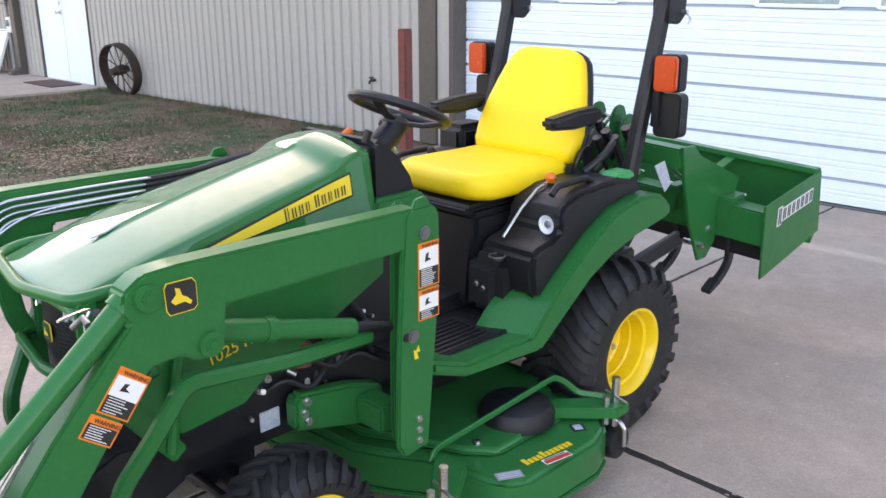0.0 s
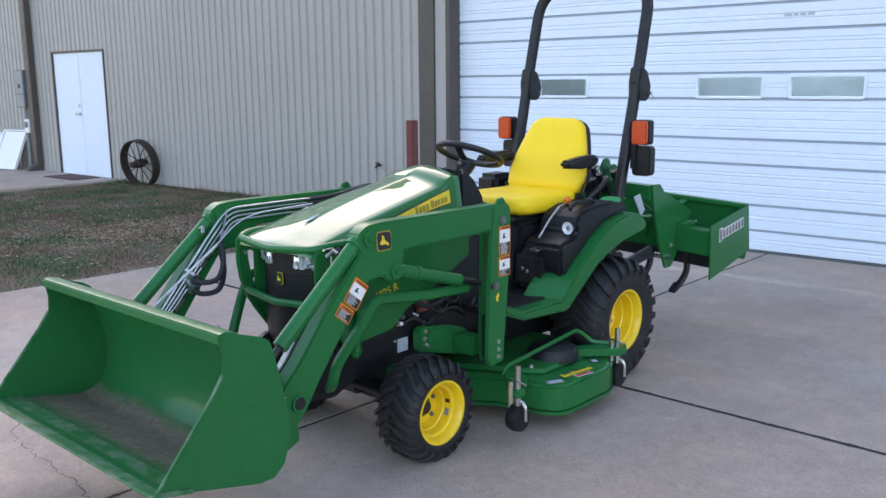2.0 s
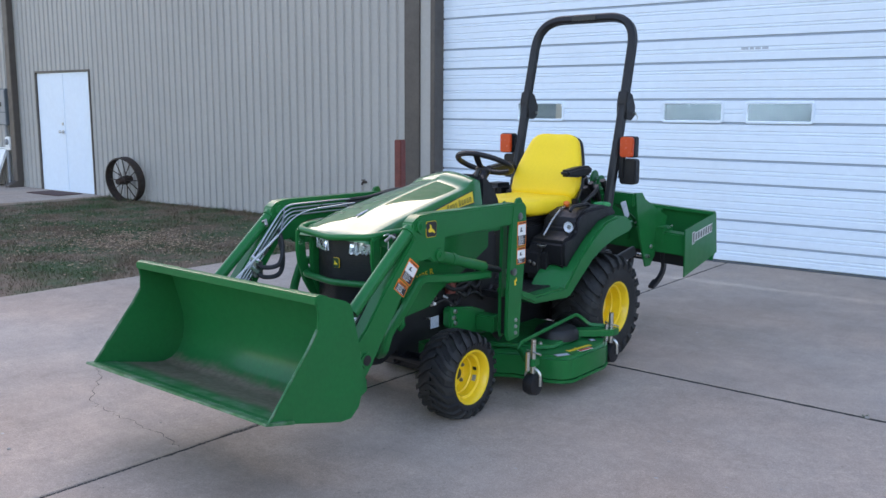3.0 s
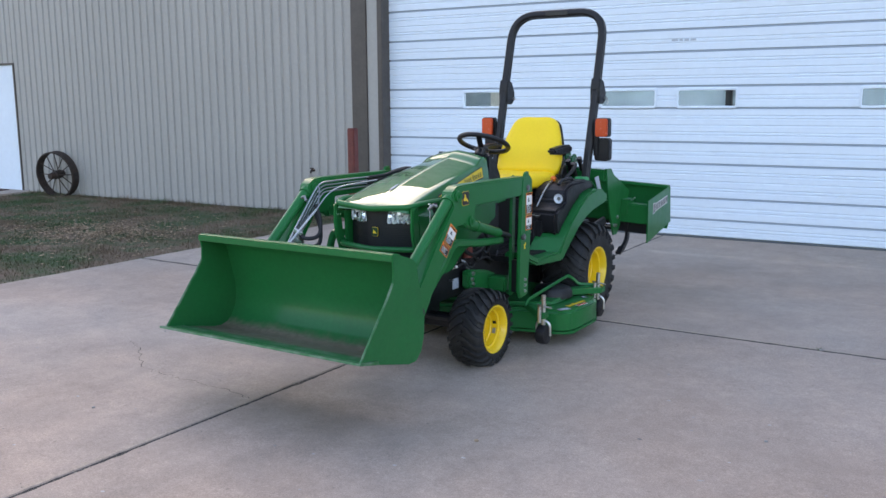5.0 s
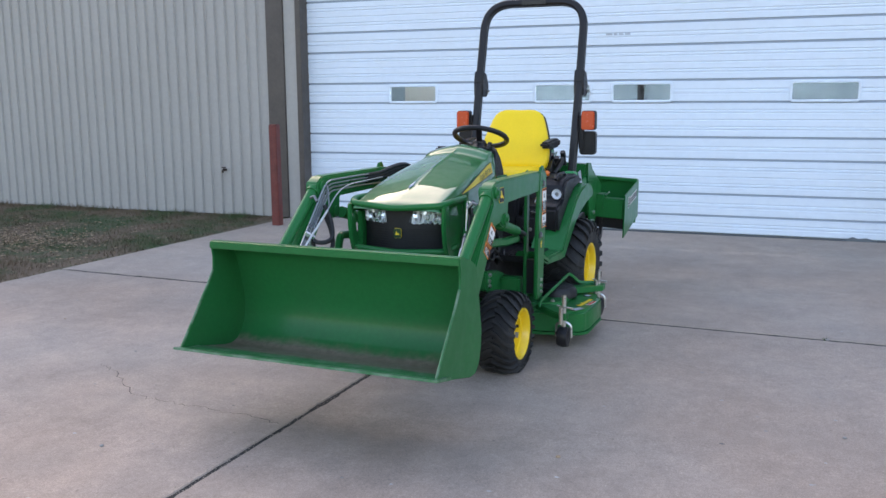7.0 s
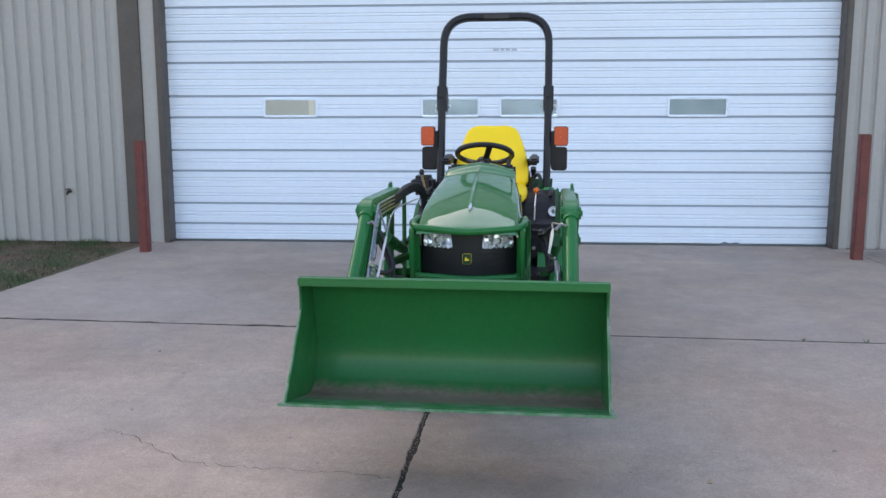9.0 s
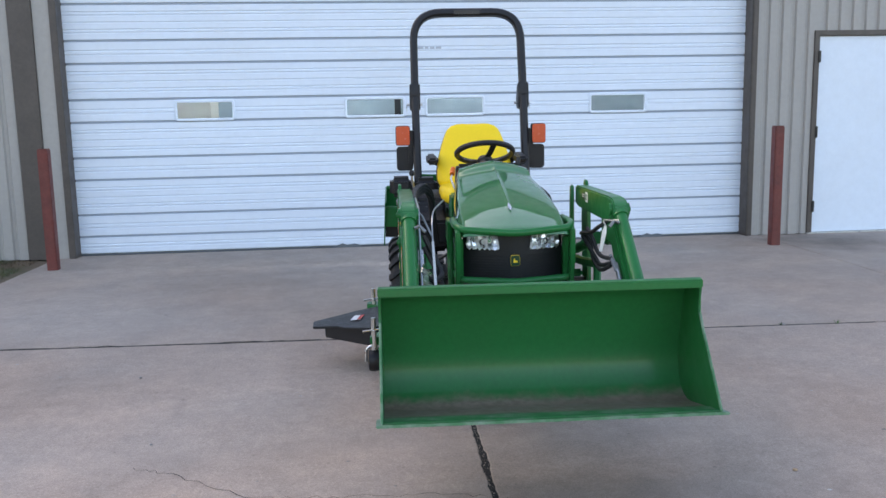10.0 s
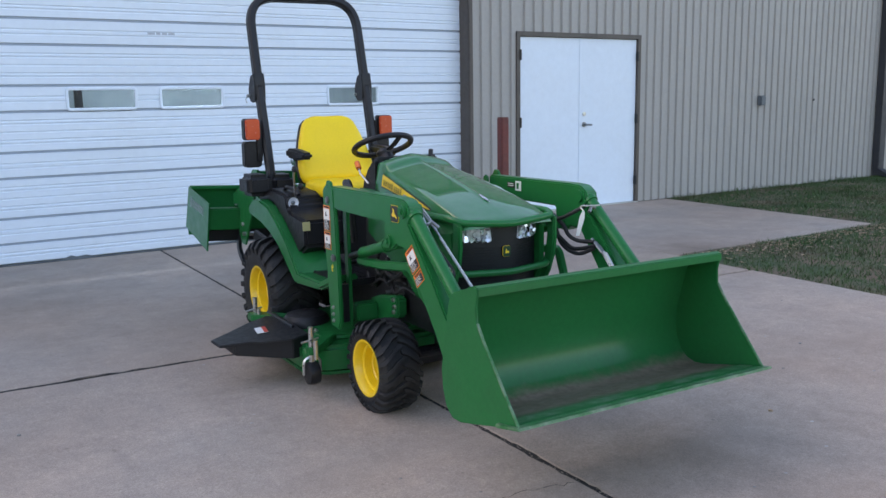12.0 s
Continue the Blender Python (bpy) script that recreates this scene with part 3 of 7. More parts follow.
def overhead_door():
    t = thing("door_1", pose(0, DOOR_Y, 0), "wide white ribbed sectional overhead door, closed, lightly marked", "garage door", kind="structure")
    joints = (0.012, 0.205, 0.442, 0.817, 1.054, 1.429, 1.666, 2.041, 2.278, 2.653, 2.890, 3.265, 3.502, 3.877, 4.114, 4.285)
    wins = ((-4.49, -3.94), (-2.68, -2.10), (-1.80, -1.22), (0.045, 0.63))
    for k in range(len(joints) - 1):
        z0, z1 = joints[k] + 0.012, joints[k + 1] - 0.012
        tall = z1 - z0 > 0.3
        marks = (0.20, 0.29, 0.50, 0.71, 0.80) if tall else (0.38, 0.58)
        prof = []
        for f in marks:
            z = z0 + (z1 - z0) * f
            prof += [(0.0, z - 0.010), (0.009, z - 0.004), (0.009, z + 0.004), (0.0, z + 0.010)]
        prof += [(0.0, z1 - 0.003), (0.006, z1), (0.040, z1), (0.040, z1 + 0.0115), (0.05, z1 + 0.0115), (0.05, z0 - 0.0115), (0.040, z0 - 0.0115), (0.040, z0), (0.006, z0), (0.0, z0 + 0.003)]
        spans = [(GL, GR)]
        if abs(joints[k] - 1.429) < 0.01:
            spans, x = [], GL
            for a, c in wins:
                spans.append((x, a - 0.022))
                x = c + 0.022
            spans.append((x, GR))
        b = None
        for a, c in spans:
            b = prism(prof, a, c, bm=b)
        sec = part("door_section", b, DOORWHITE, t, angle=15)
        if len(spans) > 1:
            for a, c in wins:
                # strips above and below each window, moulded frame, pane
                w = None
                for lo, hi in ((z0 - 0.003, 1.448), (1.627, z1 + 0.003)):
                    w = box((a - 0.022, 0.002, lo), (c + 0.022, 0.05, hi), bm=w)
                part("window_rail", w, DOORWHITE, sec)
                fr = rounded([(a - 0.03, -0.006, 1.54), (a - 0.03, -0.006, 1.44), (c + 0.03, -0.006, 1.44), (c + 0.03, -0.006, 1.635), (a - 0.03, -0.006, 1.635), (a - 0.03, -0.006, 1.54)], 0.03)
                part("window_frame", sweep(fr[:-1], 0, bm=None, section=flat(0.018, 0.028, 0.006), closed=True, up=(0, 1, 0)), DOORWHITE, sec)
                p = part("pane", box((a - 0.02, 0.018, 1.449), (c + 0.02, 0.022, 1.626)), PANE, sec)
                p.visible_shadow = False
    # grey strips added for the shadow line in each section joint
    for z in joints[1:-1]:
        part("joint_seal", box((GL + 0.004, 0.016, z - 0.0112), (GR - 0.004, 0.036, z + 0.0112)), SHADEGREY, t, "grey strip standing for the shadow line in the joint")
    part("bottom_seal", box((GL, -0.006, 0.0), (GR, 0.045, 0.014), 0.003), GREYPAINT, t, "black rubber bottom seal")
    for x0, x1 in ((-2.90, -2.56), (0.60, 0.92)):
        w = x1 - x0
        part("torn_seal", prism([(x0, 0.0), (x1, 0.0), (x1 - 0.12 * w, 0.022), (x1 - 0.3 * w, 0.038), (x1 - 0.55 * w, 0.028), (x1 - 0.7 * w, 0.045), (x0 + 0.1 * w, 0.02)], -0.016, -0.006, "y"), GREYPAINT, t, "torn grey rubber flap of the seal")
    for x, w in ((-1.915, 0.07), (-1.83, 0.04), (-1.775, 0.05), (-1.71, 0.06)):
        part("maker_mark", box((x, -0.002, 2.155), (x + w, 0.002, 2.178)), FAINT, t)


overhead_door()


def double_door(nm, x0, x1, top, handle_right):
    t = thing(nm, pose(x0, WALL_Y, 0), "white steel double door, closed, in a dark brown frame", "door", kind="structure")
    w = x1 - x0
    e = 0.06 if handle_right else 0.034
    b = box((0, -0.02, 0.0), (e, 0.12, top), 0.004)
    box((w - e, -0.02, 0.0), (w, 0.12, top), 0.004, b)
    box((0, -0.021, top - e + 0.005), (w, 0.119, top + 0.003), 0.004, b)
    part("door_frame", b, TRIM, t, "dark brown steel frame")
    mid = w / 2
    for i, (a, c) in enumerate(((e + 0.004, mid - 0.003), (mid + 0.003, w - e - 0.004))):
        leaf = part("door_leaf", box((a, 0.012, 0.015), (c, 0.057, top - e), 0.003), DOORWHITE, t)
        hx = a - 0.004 if i == 0 else c + 0.004
        for z in (0.25, 1.1, top - 0.35) if handle_right else ():
            part("hinge", box((hx - 0.014, -0.032, z), (hx + 0.014, 0.014, z + 0.13), 0.004), DARKMETAL, leaf, "dark butt hinge")
    ax = mid + (0.07 if handle_right else -0.07)
    hb = lathe([(0.0, -0.014), (0.032, -0.012), (0.034, 0.0)], (ax, 0.01, 1.11), "y", 16)
    rod((ax, 0.0, 1.11), (ax, -0.055, 1.11), 0.013, 10, hb)
    if not handle_right:
        lathe([(0.0, -0.075), (0.022, -0.070), (0.030, -0.055), (0.020, -0.040)], (ax, 0, 1.11), "y", 14, hb)
    sweep(rounded([(ax, -0.05, 1.11), (ax + 0.02, -0.055, 1.11), (ax + 0.085, -0.05, 1.105)], 0.01), 0.013, 8, hb)
    part("door_handle", hb, DULLSTEEL if handle_right else STEEL, t, "satin steel door handle")
    part("lock", lathe([(0.0, -0.014), (0.026, -0.012), (0.028, 0.0)], (ax, 0.01, 1.25), "y", 16), STEEL, t)
    part("astragal", box((mid - 0.02, 0.004, 0.02), (mid + 0.012, 0.012, top - 0.065), 0.002), DOORWHITE, t)
    part("threshold", box((0.0, -0.04, 0.0), (w, 0.11, 0.012), 0.003), STEEL, t)


double_door("door_2", LD[0] - 0.034, LD[1] + 0.034, LD[2] + 0.034, False)
double_door("door_3", RD[0] - 0.02, RD[1] + 0.02, RD[2] + 0.02, True)

# ---- ground: lawn sheet to the horizon, concrete apron in slabs ----
gb = bmesh.new()
xs = [-600, -60, -24, -20, -16, -13, -10, -8, -6, -3, 0, 3, 6, 9, 12, 16, 24, 60, 600]
ys = [-600, -60, -24, -14, -9, -5, -2, 0, 2, 4, 6.5, 12, 24, 60, 600]
gv = [[gb.verts.new((x, y, -0.013)) for x in xs] for y in ys]
for j in range(len(ys) - 1):
    for i in range(len(xs) - 1):
        gb.faces.new((gv[j][i], gv[j][i + 1], gv[j + 1][i + 1], gv[j + 1][i]))
solid("ground", gb, DIRT, "dormant brown and green lawn", "ground", kind="structure", angle=0)


def jx(y):
    return -2.146 + 0.031 * y          # the joint that runs out from the building


def jy(x):
    return 2.598 - 0.046 * (x + 0.3)    # the joint across the apron


def rise(y):
    return min(0.045, max(0.0, (2.60 - y) * 0.0094))    # the apron climbs gently away from the building


def right_edge(y):
    return 1.76 + 0.062 * y


def left_edge(y):
    return -6.13 + 0.055 * max(0.0, y - 1.5)


apron = thing("pavement", pose(0, 0, 0), "grey broom-finished concrete apron with dark joints", "pavement", kind="structure")
part("joint_bed", prism([(-14.2, -0.06), (6.80, -0.06), (6.80, -0.005), (2.60, -0.005), (-2.19, 0.040), (-14.2, 0.040)], -5.78, 0.9), JOINT, apron, "dark dirt in the joints")
def ragged(pts):
    """Slab outline with worn, slightly uneven edges."""
    out = []
    for i, a in enumerate(pts):
        c = pts[(i + 1) % len(pts)]
        d = Vector((c[0] - a[0], c[1] - a[1]))
        n = max(2, int(d.length / 0.035))
        w = Vector((-d.y, d.x)).normalized()
        for k in range(n):
            t = k / n
            x, y = a[0] + d.x * t, a[1] + d.y * t
            j = 0.0 if k == 0 else max(0.0, noise.noise((x * 5.0, y * 5.0, 1.0)) * 0.007 + noise.noise((x * 23, y * 23, 5.0)) * 0.013)
            out.append((x + w.x * j, y + w.y * j))
    return out


def slab(corners):
    b = bmesh.new()
    cx, cy = sum(p[0] for p in corners) / len(corners), sum(p[1] for p in corners) / len(corners)
    g, k = 0.0100, 0.0180
    pts = [(x + (g if x < cx else -g), y + (k if y < cy else -k)) for x, y in corners]
    b = prism(ragged(pts), -0.12, 0.0, "z", bevel=0.005, segs=1)
    for v in b.verts:
        v.co.z += rise(v.co.y)
    part("slab", b, CONCRETE, apron, angle=0)


RE = 1.97
for y0, y1 in ((-14.0, -10.0), (-10.0, -6.0), (-6.0, -2.2)):
    slab([(left_edge(y0), y0), (jx(y0), y0), (jx(y1), y1), (left_edge(y1), y1)])
    slab([(jx(y0), y0), (right_edge(y0), y0), (right_edge(y1), y1), (jx(y1), y1)])
slab([(left_edge(-2.2), -2.2), (jx(-2.2), -2.2), (jx(jy(-2.1)), jy(-2.1)), (left_edge(3), jy(-6.05))])
slab([(jx(-2.2), -2.2), (right_edge(-2.2), -2.2), (right_edge(2.5), jy(1.9)), (jx(jy(-2.1)), jy(-2.1))])
slab([(left_edge(3), jy(-6.05)), (jx(jy(-2.1)), jy(-2.1)), (jx(6.755), 6.755), (left_edge(6.755), 6.755)])
slab([(jx(jy(-2.1)), jy(-2.1)), (right_edge(2.5), jy(1.9)), (RE, 3.36), (RE, 6.755), (jx(6.755), 6.755)])
slab([(RE - 0.014, 3.36), (5.22, 3.40), (5.28, 6.60), (RE - 0.014, 6.60)])
walkway = thing("pavement_1", pose(0, 0, 0), "pale concrete walk at the west door", "pavement", kind="structure")
part("slab", prism([(-18.0, 3.2), (-13.15, 3.2), (-12.86, 6.60), (-18.0, 6.60)], -0.12, 0.02, "z", bevel=0.008), CONCRETE, walkway)

# hairline crack in a slab
def crack(pts, w, nm="crack"):
    b = bmesh.new()
    prev = None
    q = smooth_line([(x, y, 0.0015 + rise(y)) for x, y in pts], 8)
    for i, p in enumerate(q):
        d = (q[min(i + 1, len(q) - 1)] - q[max(i - 1, 0)]).normalized()
        n = Vector((-d.y, d.x, 0))
        j = random.uniform(-0.02, 0.02)
        ww = w * random.uniform(0.3, 1.2)
        a, c = b.verts.new(p + n * (j + ww)), b.verts.new(p + n * (j - ww))
        if prev:
            b.faces.new((prev[0], prev[1], c, a))
        prev = (a, c)
    part(nm, b, JOINT, apron, "hairline crack", angle=0)


crack([(-3.62, 0.62), (-3.44, 0.53), (-3.1, 0.27), (-2.86, 0.23), (-2.6, 0.2), (-2.37, 0.18), (-2.18, 0.13)], 0.0018)


crack([(-5.95, jy(-5.95)), (-5.1, jy(-5.1)), (-4.3, jy(-4.3)), (-3.5, jy(-3.5)), (-2.9, jy(-2.9))], 0.009)


def scatter_grass(name, n, area, hmin, hmax, label, mat=BLADES):
    b_v, b_f = [], []
    rng = random.Random(7)
    k = 0
    while k < n:
        x, y = rng.uniform(area[0], area[1]), rng.uniform(area[2], area[3])
        if not area[4](x, y):
            continue
        if noise.noise((x * 0.7, y * 0.7, 3.0)) + rng.uniform(-0.35, 0.5) < 0:
            if rng.random() < 0.6:
                continue
        clump = noise.noise((x * 2.2, y * 2.2, 8.0)) + 0.5 * noise.noise((x * 6.0, y * 6.0, 2.0))
        h = rng.uniform(hmin, hmax) * (0.55 + 1.1 * max(0.0, clump + 0.35))
        a = rng.uniform(0, 6.28)
        lean = rng.uniform(0.2, 1.3) * h
        w = rng.uniform(0.0025, 0.0055)
        dx, dy = math.cos(a), math.sin(a)
        i = len(b_v)
        b_v += [(x - dy * w, y + dx * w, -0.014), (x + dy * w, y - dx * w, -0.014), (x + dx * lean, y + dy * lean, -0.014 + h)]
        b_f.append((i, i + 1, i + 2))
        k += 1
    me = bpy.data.meshes.new(name)
    me.from_pydata(b_v, [], b_f)
    me.materials.append(mat)
    return tagged(new(name, me), label, "grass", kind="stuff")


def on_left_lawn(x, y):
    return x < left_edge(y) + 0.05 * noise.noise((x * 2.5, y * 5.0, 4.0)) and not (x < -12.88 and y > 3.1)


def on_right_lawn(x, y):
    j = 0.07 * noise.noise((x * 4.0, y * 4.0, 6.0))
    return not (y > 3.34 + j and x < 5.28 + j) and x > right_edge(y) + 0.01 + j


scatter_grass("grass", 80000, (-13.4, -6.0, 0.2, 6.58, on_left_lawn), 0.012, 0.045, "short dormant lawn grass, brown and green")
scatter_grass("grass", 100000, (1.6, 13.5, 0.6, 6.58, on_right_lawn), 0.015, 0.055, "short winter lawn grass, green and brown", GREENBLADES)
scatter_grass("grass", 2600, (-12.8, -6.2, 6.38, 6.60, lambda x, y: True), 0.02, 0.07, "taller grass along the wall base")
scatter_grass("grass", 2200, (5.3, 13.5, 6.38, 6.60, lambda x, y: True), 0.02, 0.075, "taller grass along the wall base", GREENBLADES)


scatter_grass("grass", 60000, (-13.4, -6.0, -9.0, 0.2, on_left_lawn), 0.012, 0.045, "short dormant lawn grass, brown and green")
scatter_grass("grass", 50000, (1.1, 9.5, -9.0, 0.6, on_right_lawn), 0.015, 0.055, "short winter lawn grass, green and brown", GREENBLADES)


def weed(x, y):
    b = bmesh.new()
    rng = random.Random(int(x * 100))
    for _ in range(14):
        a, h = rng.uniform(0, 6.28), rng.uniform(0.012, 0.032)
        dx, dy = math.cos(a), math.sin(a)
        p = [b.verts.new(q) for q in ((x - dy * 0.003, y + dx * 0.003, rise(y) - 0.006), (x + dy * 0.003, y - dx * 0.003, rise(y) - 0.006), (x + dx * 0.035, y + dy * 0.016, h + rise(y)))]
        b.faces.new(p)
    solid("weed", b, GREENBLADES, "small green weed in the concrete joint", "weed", "weeds in the joints", angle=0)


weed(0.23, jy(0.23))
weed(0.62, jy(0.62))
weed(jx(0.95), 0.95)


def joint_grit():
    """Crumbs of stone lying in the long joint and along its edges."""
    v_, f_ = [], []
    rng = random.Random(19)
    for _ in range(620):
        y = rng.uniform(-3.2, 2.3)
        x = jx(y) + rng.gauss(0, 0.009 if rng.random() < 0.7 else 0.045)
        r = rng.uniform(0.0012, 0.0042)
        z = rise(y) + (r * 0.2 if abs(x - jx(y)) > 0.012 else -0.003)
        i = len(v_)
        a = rng.uniform(0, 1.5)
        v_ += [(x + r * rng.uniform(0.7, 1.2) * math.cos(a + 1.571 * k), y + r * rng.uniform(0.7, 1.2) * math.sin(a + 1.571 * k), z) for k in range(4)] + [(x, y, z + r * 0.8), (x, y, z - r * 0.8)]
        f_ += [(i + k, i + (k + 1) % 4, i + 4) for k in range(4)] + [(i + (k + 1) % 4, i + k, i + 5) for k in range(4)]
    me = bpy.data.meshes.new("grit")
    me.from_pydata(v_, [], f_)
    me.materials.append(GRIT)
    tagged(new("grit", me), "loose crumbs of stone in the concrete joint", "grit", kind="stuff")


joint_grit()

def scatter_leaves():
    b_v, b_f = [], []
    rng = random.Random(3)
    for _ in range(2600):
        pick = rng.random()
        if pick < 0.35:
            x, y = rng.gauss(-8.0, 0.5), rng.gauss(3.9, 0.35)
        elif pick < 0.7:
            x, y = rng.gauss(-8.6, 1.3), rng.gauss(3.6, 1.0)
        elif pick < 0.85:
            x, y = rng.uniform(1.95, 5.6), 3.3 - abs(rng.gauss(0, 0.22))
        else:
            x, y = rng.uniform(2.4, 9), rng.uniform(1, 6.5)
        if not (on_left_lawn(x, y) or on_right_lawn(x, y)):
            continue
        s, a = rng.uniform(0.012, 0.03), rng.uniform(0, 6.28)
        c, d = math.cos(a) * s, math.sin(a) * s
        z = -0.006 + rng.uniform(0, 0.012)
        i = len(b_v)
        b_v += [(x - c, y - d, z), (x + d * 0.6, y - c * 0.6, z + 0.008), (x + c, y + d, z + 0.002), (x - d * 0.6, y + c * 0.6, z + 0.006)]
        b_f.append((i, i + 1, i + 2, i + 3))
    me = bpy.data.meshes.new("fallen_leaves")
    me.from_pydata(b_v, [], b_f)
    me.materials.append(LEAF)
    tagged(new("fallen_leaves", me), "dry brown leaves scattered on the lawn", "leaves", kind="stuff")


scatter_leaves()


def bollard(x, y, h):
    t = thing("bollard", pose(x, y, 0), "red-oxide painted square steel guard post in the concrete", "bollard", "guard posts beside the overhead door")
    part("post", box((-0.05, -0.05, -0.02), (0.05, 0.05, h), 0.008), REDPOST, t)
    part("cap", box((-0.046, -0.046, h - 0.004), (0.046, 0.046, h + 0.004), 0.003), REDPOST, t)


bollard(-5.64, 5.92, 1.19)
bollard(1.81, 5.90, 1.26)


def iron_wheel():
    t = thing("wagon_wheel", pose(-12.04, 6.42, 0.35, 7, 0, 9), "old rusty iron spoked wheel leaning on the wall", "wheel")
    part("rim", lathe([(0.366, -0.075), (0.386, -0.072), (0.386, 0.072), (0.366, 0.075), (0.360, 0.0), (0.366, -0.075)], (0, 0, 0), "y", 48), RUST, t)
    part("hub", lathe([(0.0, -0.17), (0.048, -0.17), (0.055, -0.08), (0.072, -0.065), (0.072, 0.06), (0.055, 0.07), (0.048, 0.13), (0, 0.13)], (0, 0, 0), "y", 16), RUST, t)
    for k in range(12):
        a = 2 * math.pi * k / 12
        y = 0.03 if k % 2 else -0.03
        part("spoke", rod((math.cos(a) * 0.05, y, math.sin(a) * 0.05), (math.cos(a) * 0.374, -y * 0.3, math.sin(a) * 0.374), 0.008, 8), RUST, t)


iron_wheel()


def outdoor_tap():
    t = thing("wall_tap", pose(-6.79, WALL_Y, 0.585), "dark brass garden tap on the ribbed wall", "tap")
    part("body", rod((0, 0.012, 0), (0, -0.06, 0.0), 0.016, 10, sweep(rounded([(0, -0.05, 0), (0, -0.08, -0.005), (0, -0.085, -0.035)], 0.02), 0.013, 10)), RUST, t)
    part("handle", lathe([(0, -0.006), (0.028, -0.006), (0.028, 0.006), (0, 0.006)], (0, -0.055, 0.03), "z", 12, rod((0, -0.055, 0), (0, -0.055, 0.03), 0.006, 8)), RUST, t)


outdoor_tap()


def outlet():
    t = thing("outlet_box", pose(7.30, WALL_Y, 1.37), "grey weatherproof outlet box on the ribbed wall", "outlet box")
    body = part("body", box((-0.06, -0.06, -0.075), (0.06, 0.0, 0.075), 0.008), GREYPAINT, t)
    part("cover", box((-0.052, -0.075, -0.065), (0.052, -0.058, 0.065), 0.006), GREYPAINT, body)
    b = bolt((8.66, WALL_Y - 0.002, 1.36), "-y", 0.014, 0.012)
    solid("wall_plug", b, DARKMETAL, "small dark plug on the ribbed wall", "plug")


outlet()


def utilities():
    t = thing("utility_box", pose(-16.08, WALL_Y, 0), "blue-grey electrical cabinet on the wall", "electrical box")
    body = part("body", box((-0.17, -0.14, 1.20), (0.17, 0.0, 1.90), 0.01), GREYPAINT, t)
    part("cover", box((-0.155, -0.152, 1.46), (0.155, -0.138, 1.88), 0.006), LABELGREY, body, "pale grey hinged cover")
    part("cover", box((-0.155, -0.152, 1.22), (0.155, -0.138, 1.44), 0.006), LABELGREY, body, "pale grey hinged cover")
    part("latch", box((-0.02, -0.165, 1.56), (0.03, -0.15, 1.64), 0.004), DARKMETAL, body)
    part("conduit", rod((-0.02, -0.06, 0.05), (-0.02, -0.06, 1.22), 0.03, 10), LABELGREY, t)
    t2 = thing("meter_box", pose(-16.03, WALL_Y, 0), "pale grey meter box on the wall", "meter")
    part("body", box((-0.09, -0.10, 0.72), (0.09, 0.0, 0.98), 0.012), WHITE, t2)
    part("glass", lathe([(0.0, -0.05), (0.05, -0.045), (0.06, 0.0)], (0, -0.10, 0.88), "y", 20), LABELGREY, t2)
    for i, (x, h) in enumerate(((-16.45, 0.80), (-16.66, 0.74))):
        p = thing("leaning_frame", pose(x, WALL_Y - 0.42, 0.02, -24, 0, 8), "white framed panel leaning against the wall", "panel", "leaning panels")
        part("frame", sweep([(-0.35, 0, 0.02), (0.35, 0, 0.02), (0.35, 0, h), (-0.35, 0, h)], 0, section=flat(0.05, 0.03), closed=True, up=(0, 1, 0)), WHITE, p)
        part("board", box((-0.33, -0.006, 0.03), (0.33, 0.006, h - 0.02)), WHITE, p)


utilities()
solid("door_mat", prism([(-14.45, 5.98), (-13.45, 5.98), (-13.45, 6.48), (-14.45, 6.48)], 0.02, 0.035, "z", bevel=0.005), MAT, "dark red-brown fibre door mat on the walk", "door mat")

# ---- inside the workshop, seen through the door's panes ----
# unseen tube light, added to brighten the room behind the panes
lt = thing("added_ceiling_light", pose(-2.0, 8.6, 4.0), "unseen white tube light added to brighten the workshop interior", "ceiling light")
part("housing", box((-4.3, -0.08, 0.03), (4.3, 0.08, 0.12), 0.01), WHITE, lt)
for x in (-2.0, 2.0):
    part("hanger", rod((x, 0, 0.11), (x, 0, ROOF_Z - 3.995), 0.008, 6), STEEL, lt)
part("tube", rod((-4.2, 0, 0.0), (4.2, 0, 0.0), 0.03, 10), tube_light, lt)
solid("shelf_upright", box((-2.02, 10.02, 0.0), (-1.93, 10.10, 2.6), 0.004), DARKMETAL, "dark steel upright inside the workshop", "post")
ct = thing("carton", pose(-4.86, 9.2, 0.0), "stacked brown cartons inside the workshop", "carton")
for k, z in enumerate((0.0, 0.62, 1.24)):
    part("box", box((-0.36 + k * 0.01, -0.35, z), (0.36 + k * 0.01, 0.35, z + 0.615), 0.006), BEIGE, ct)

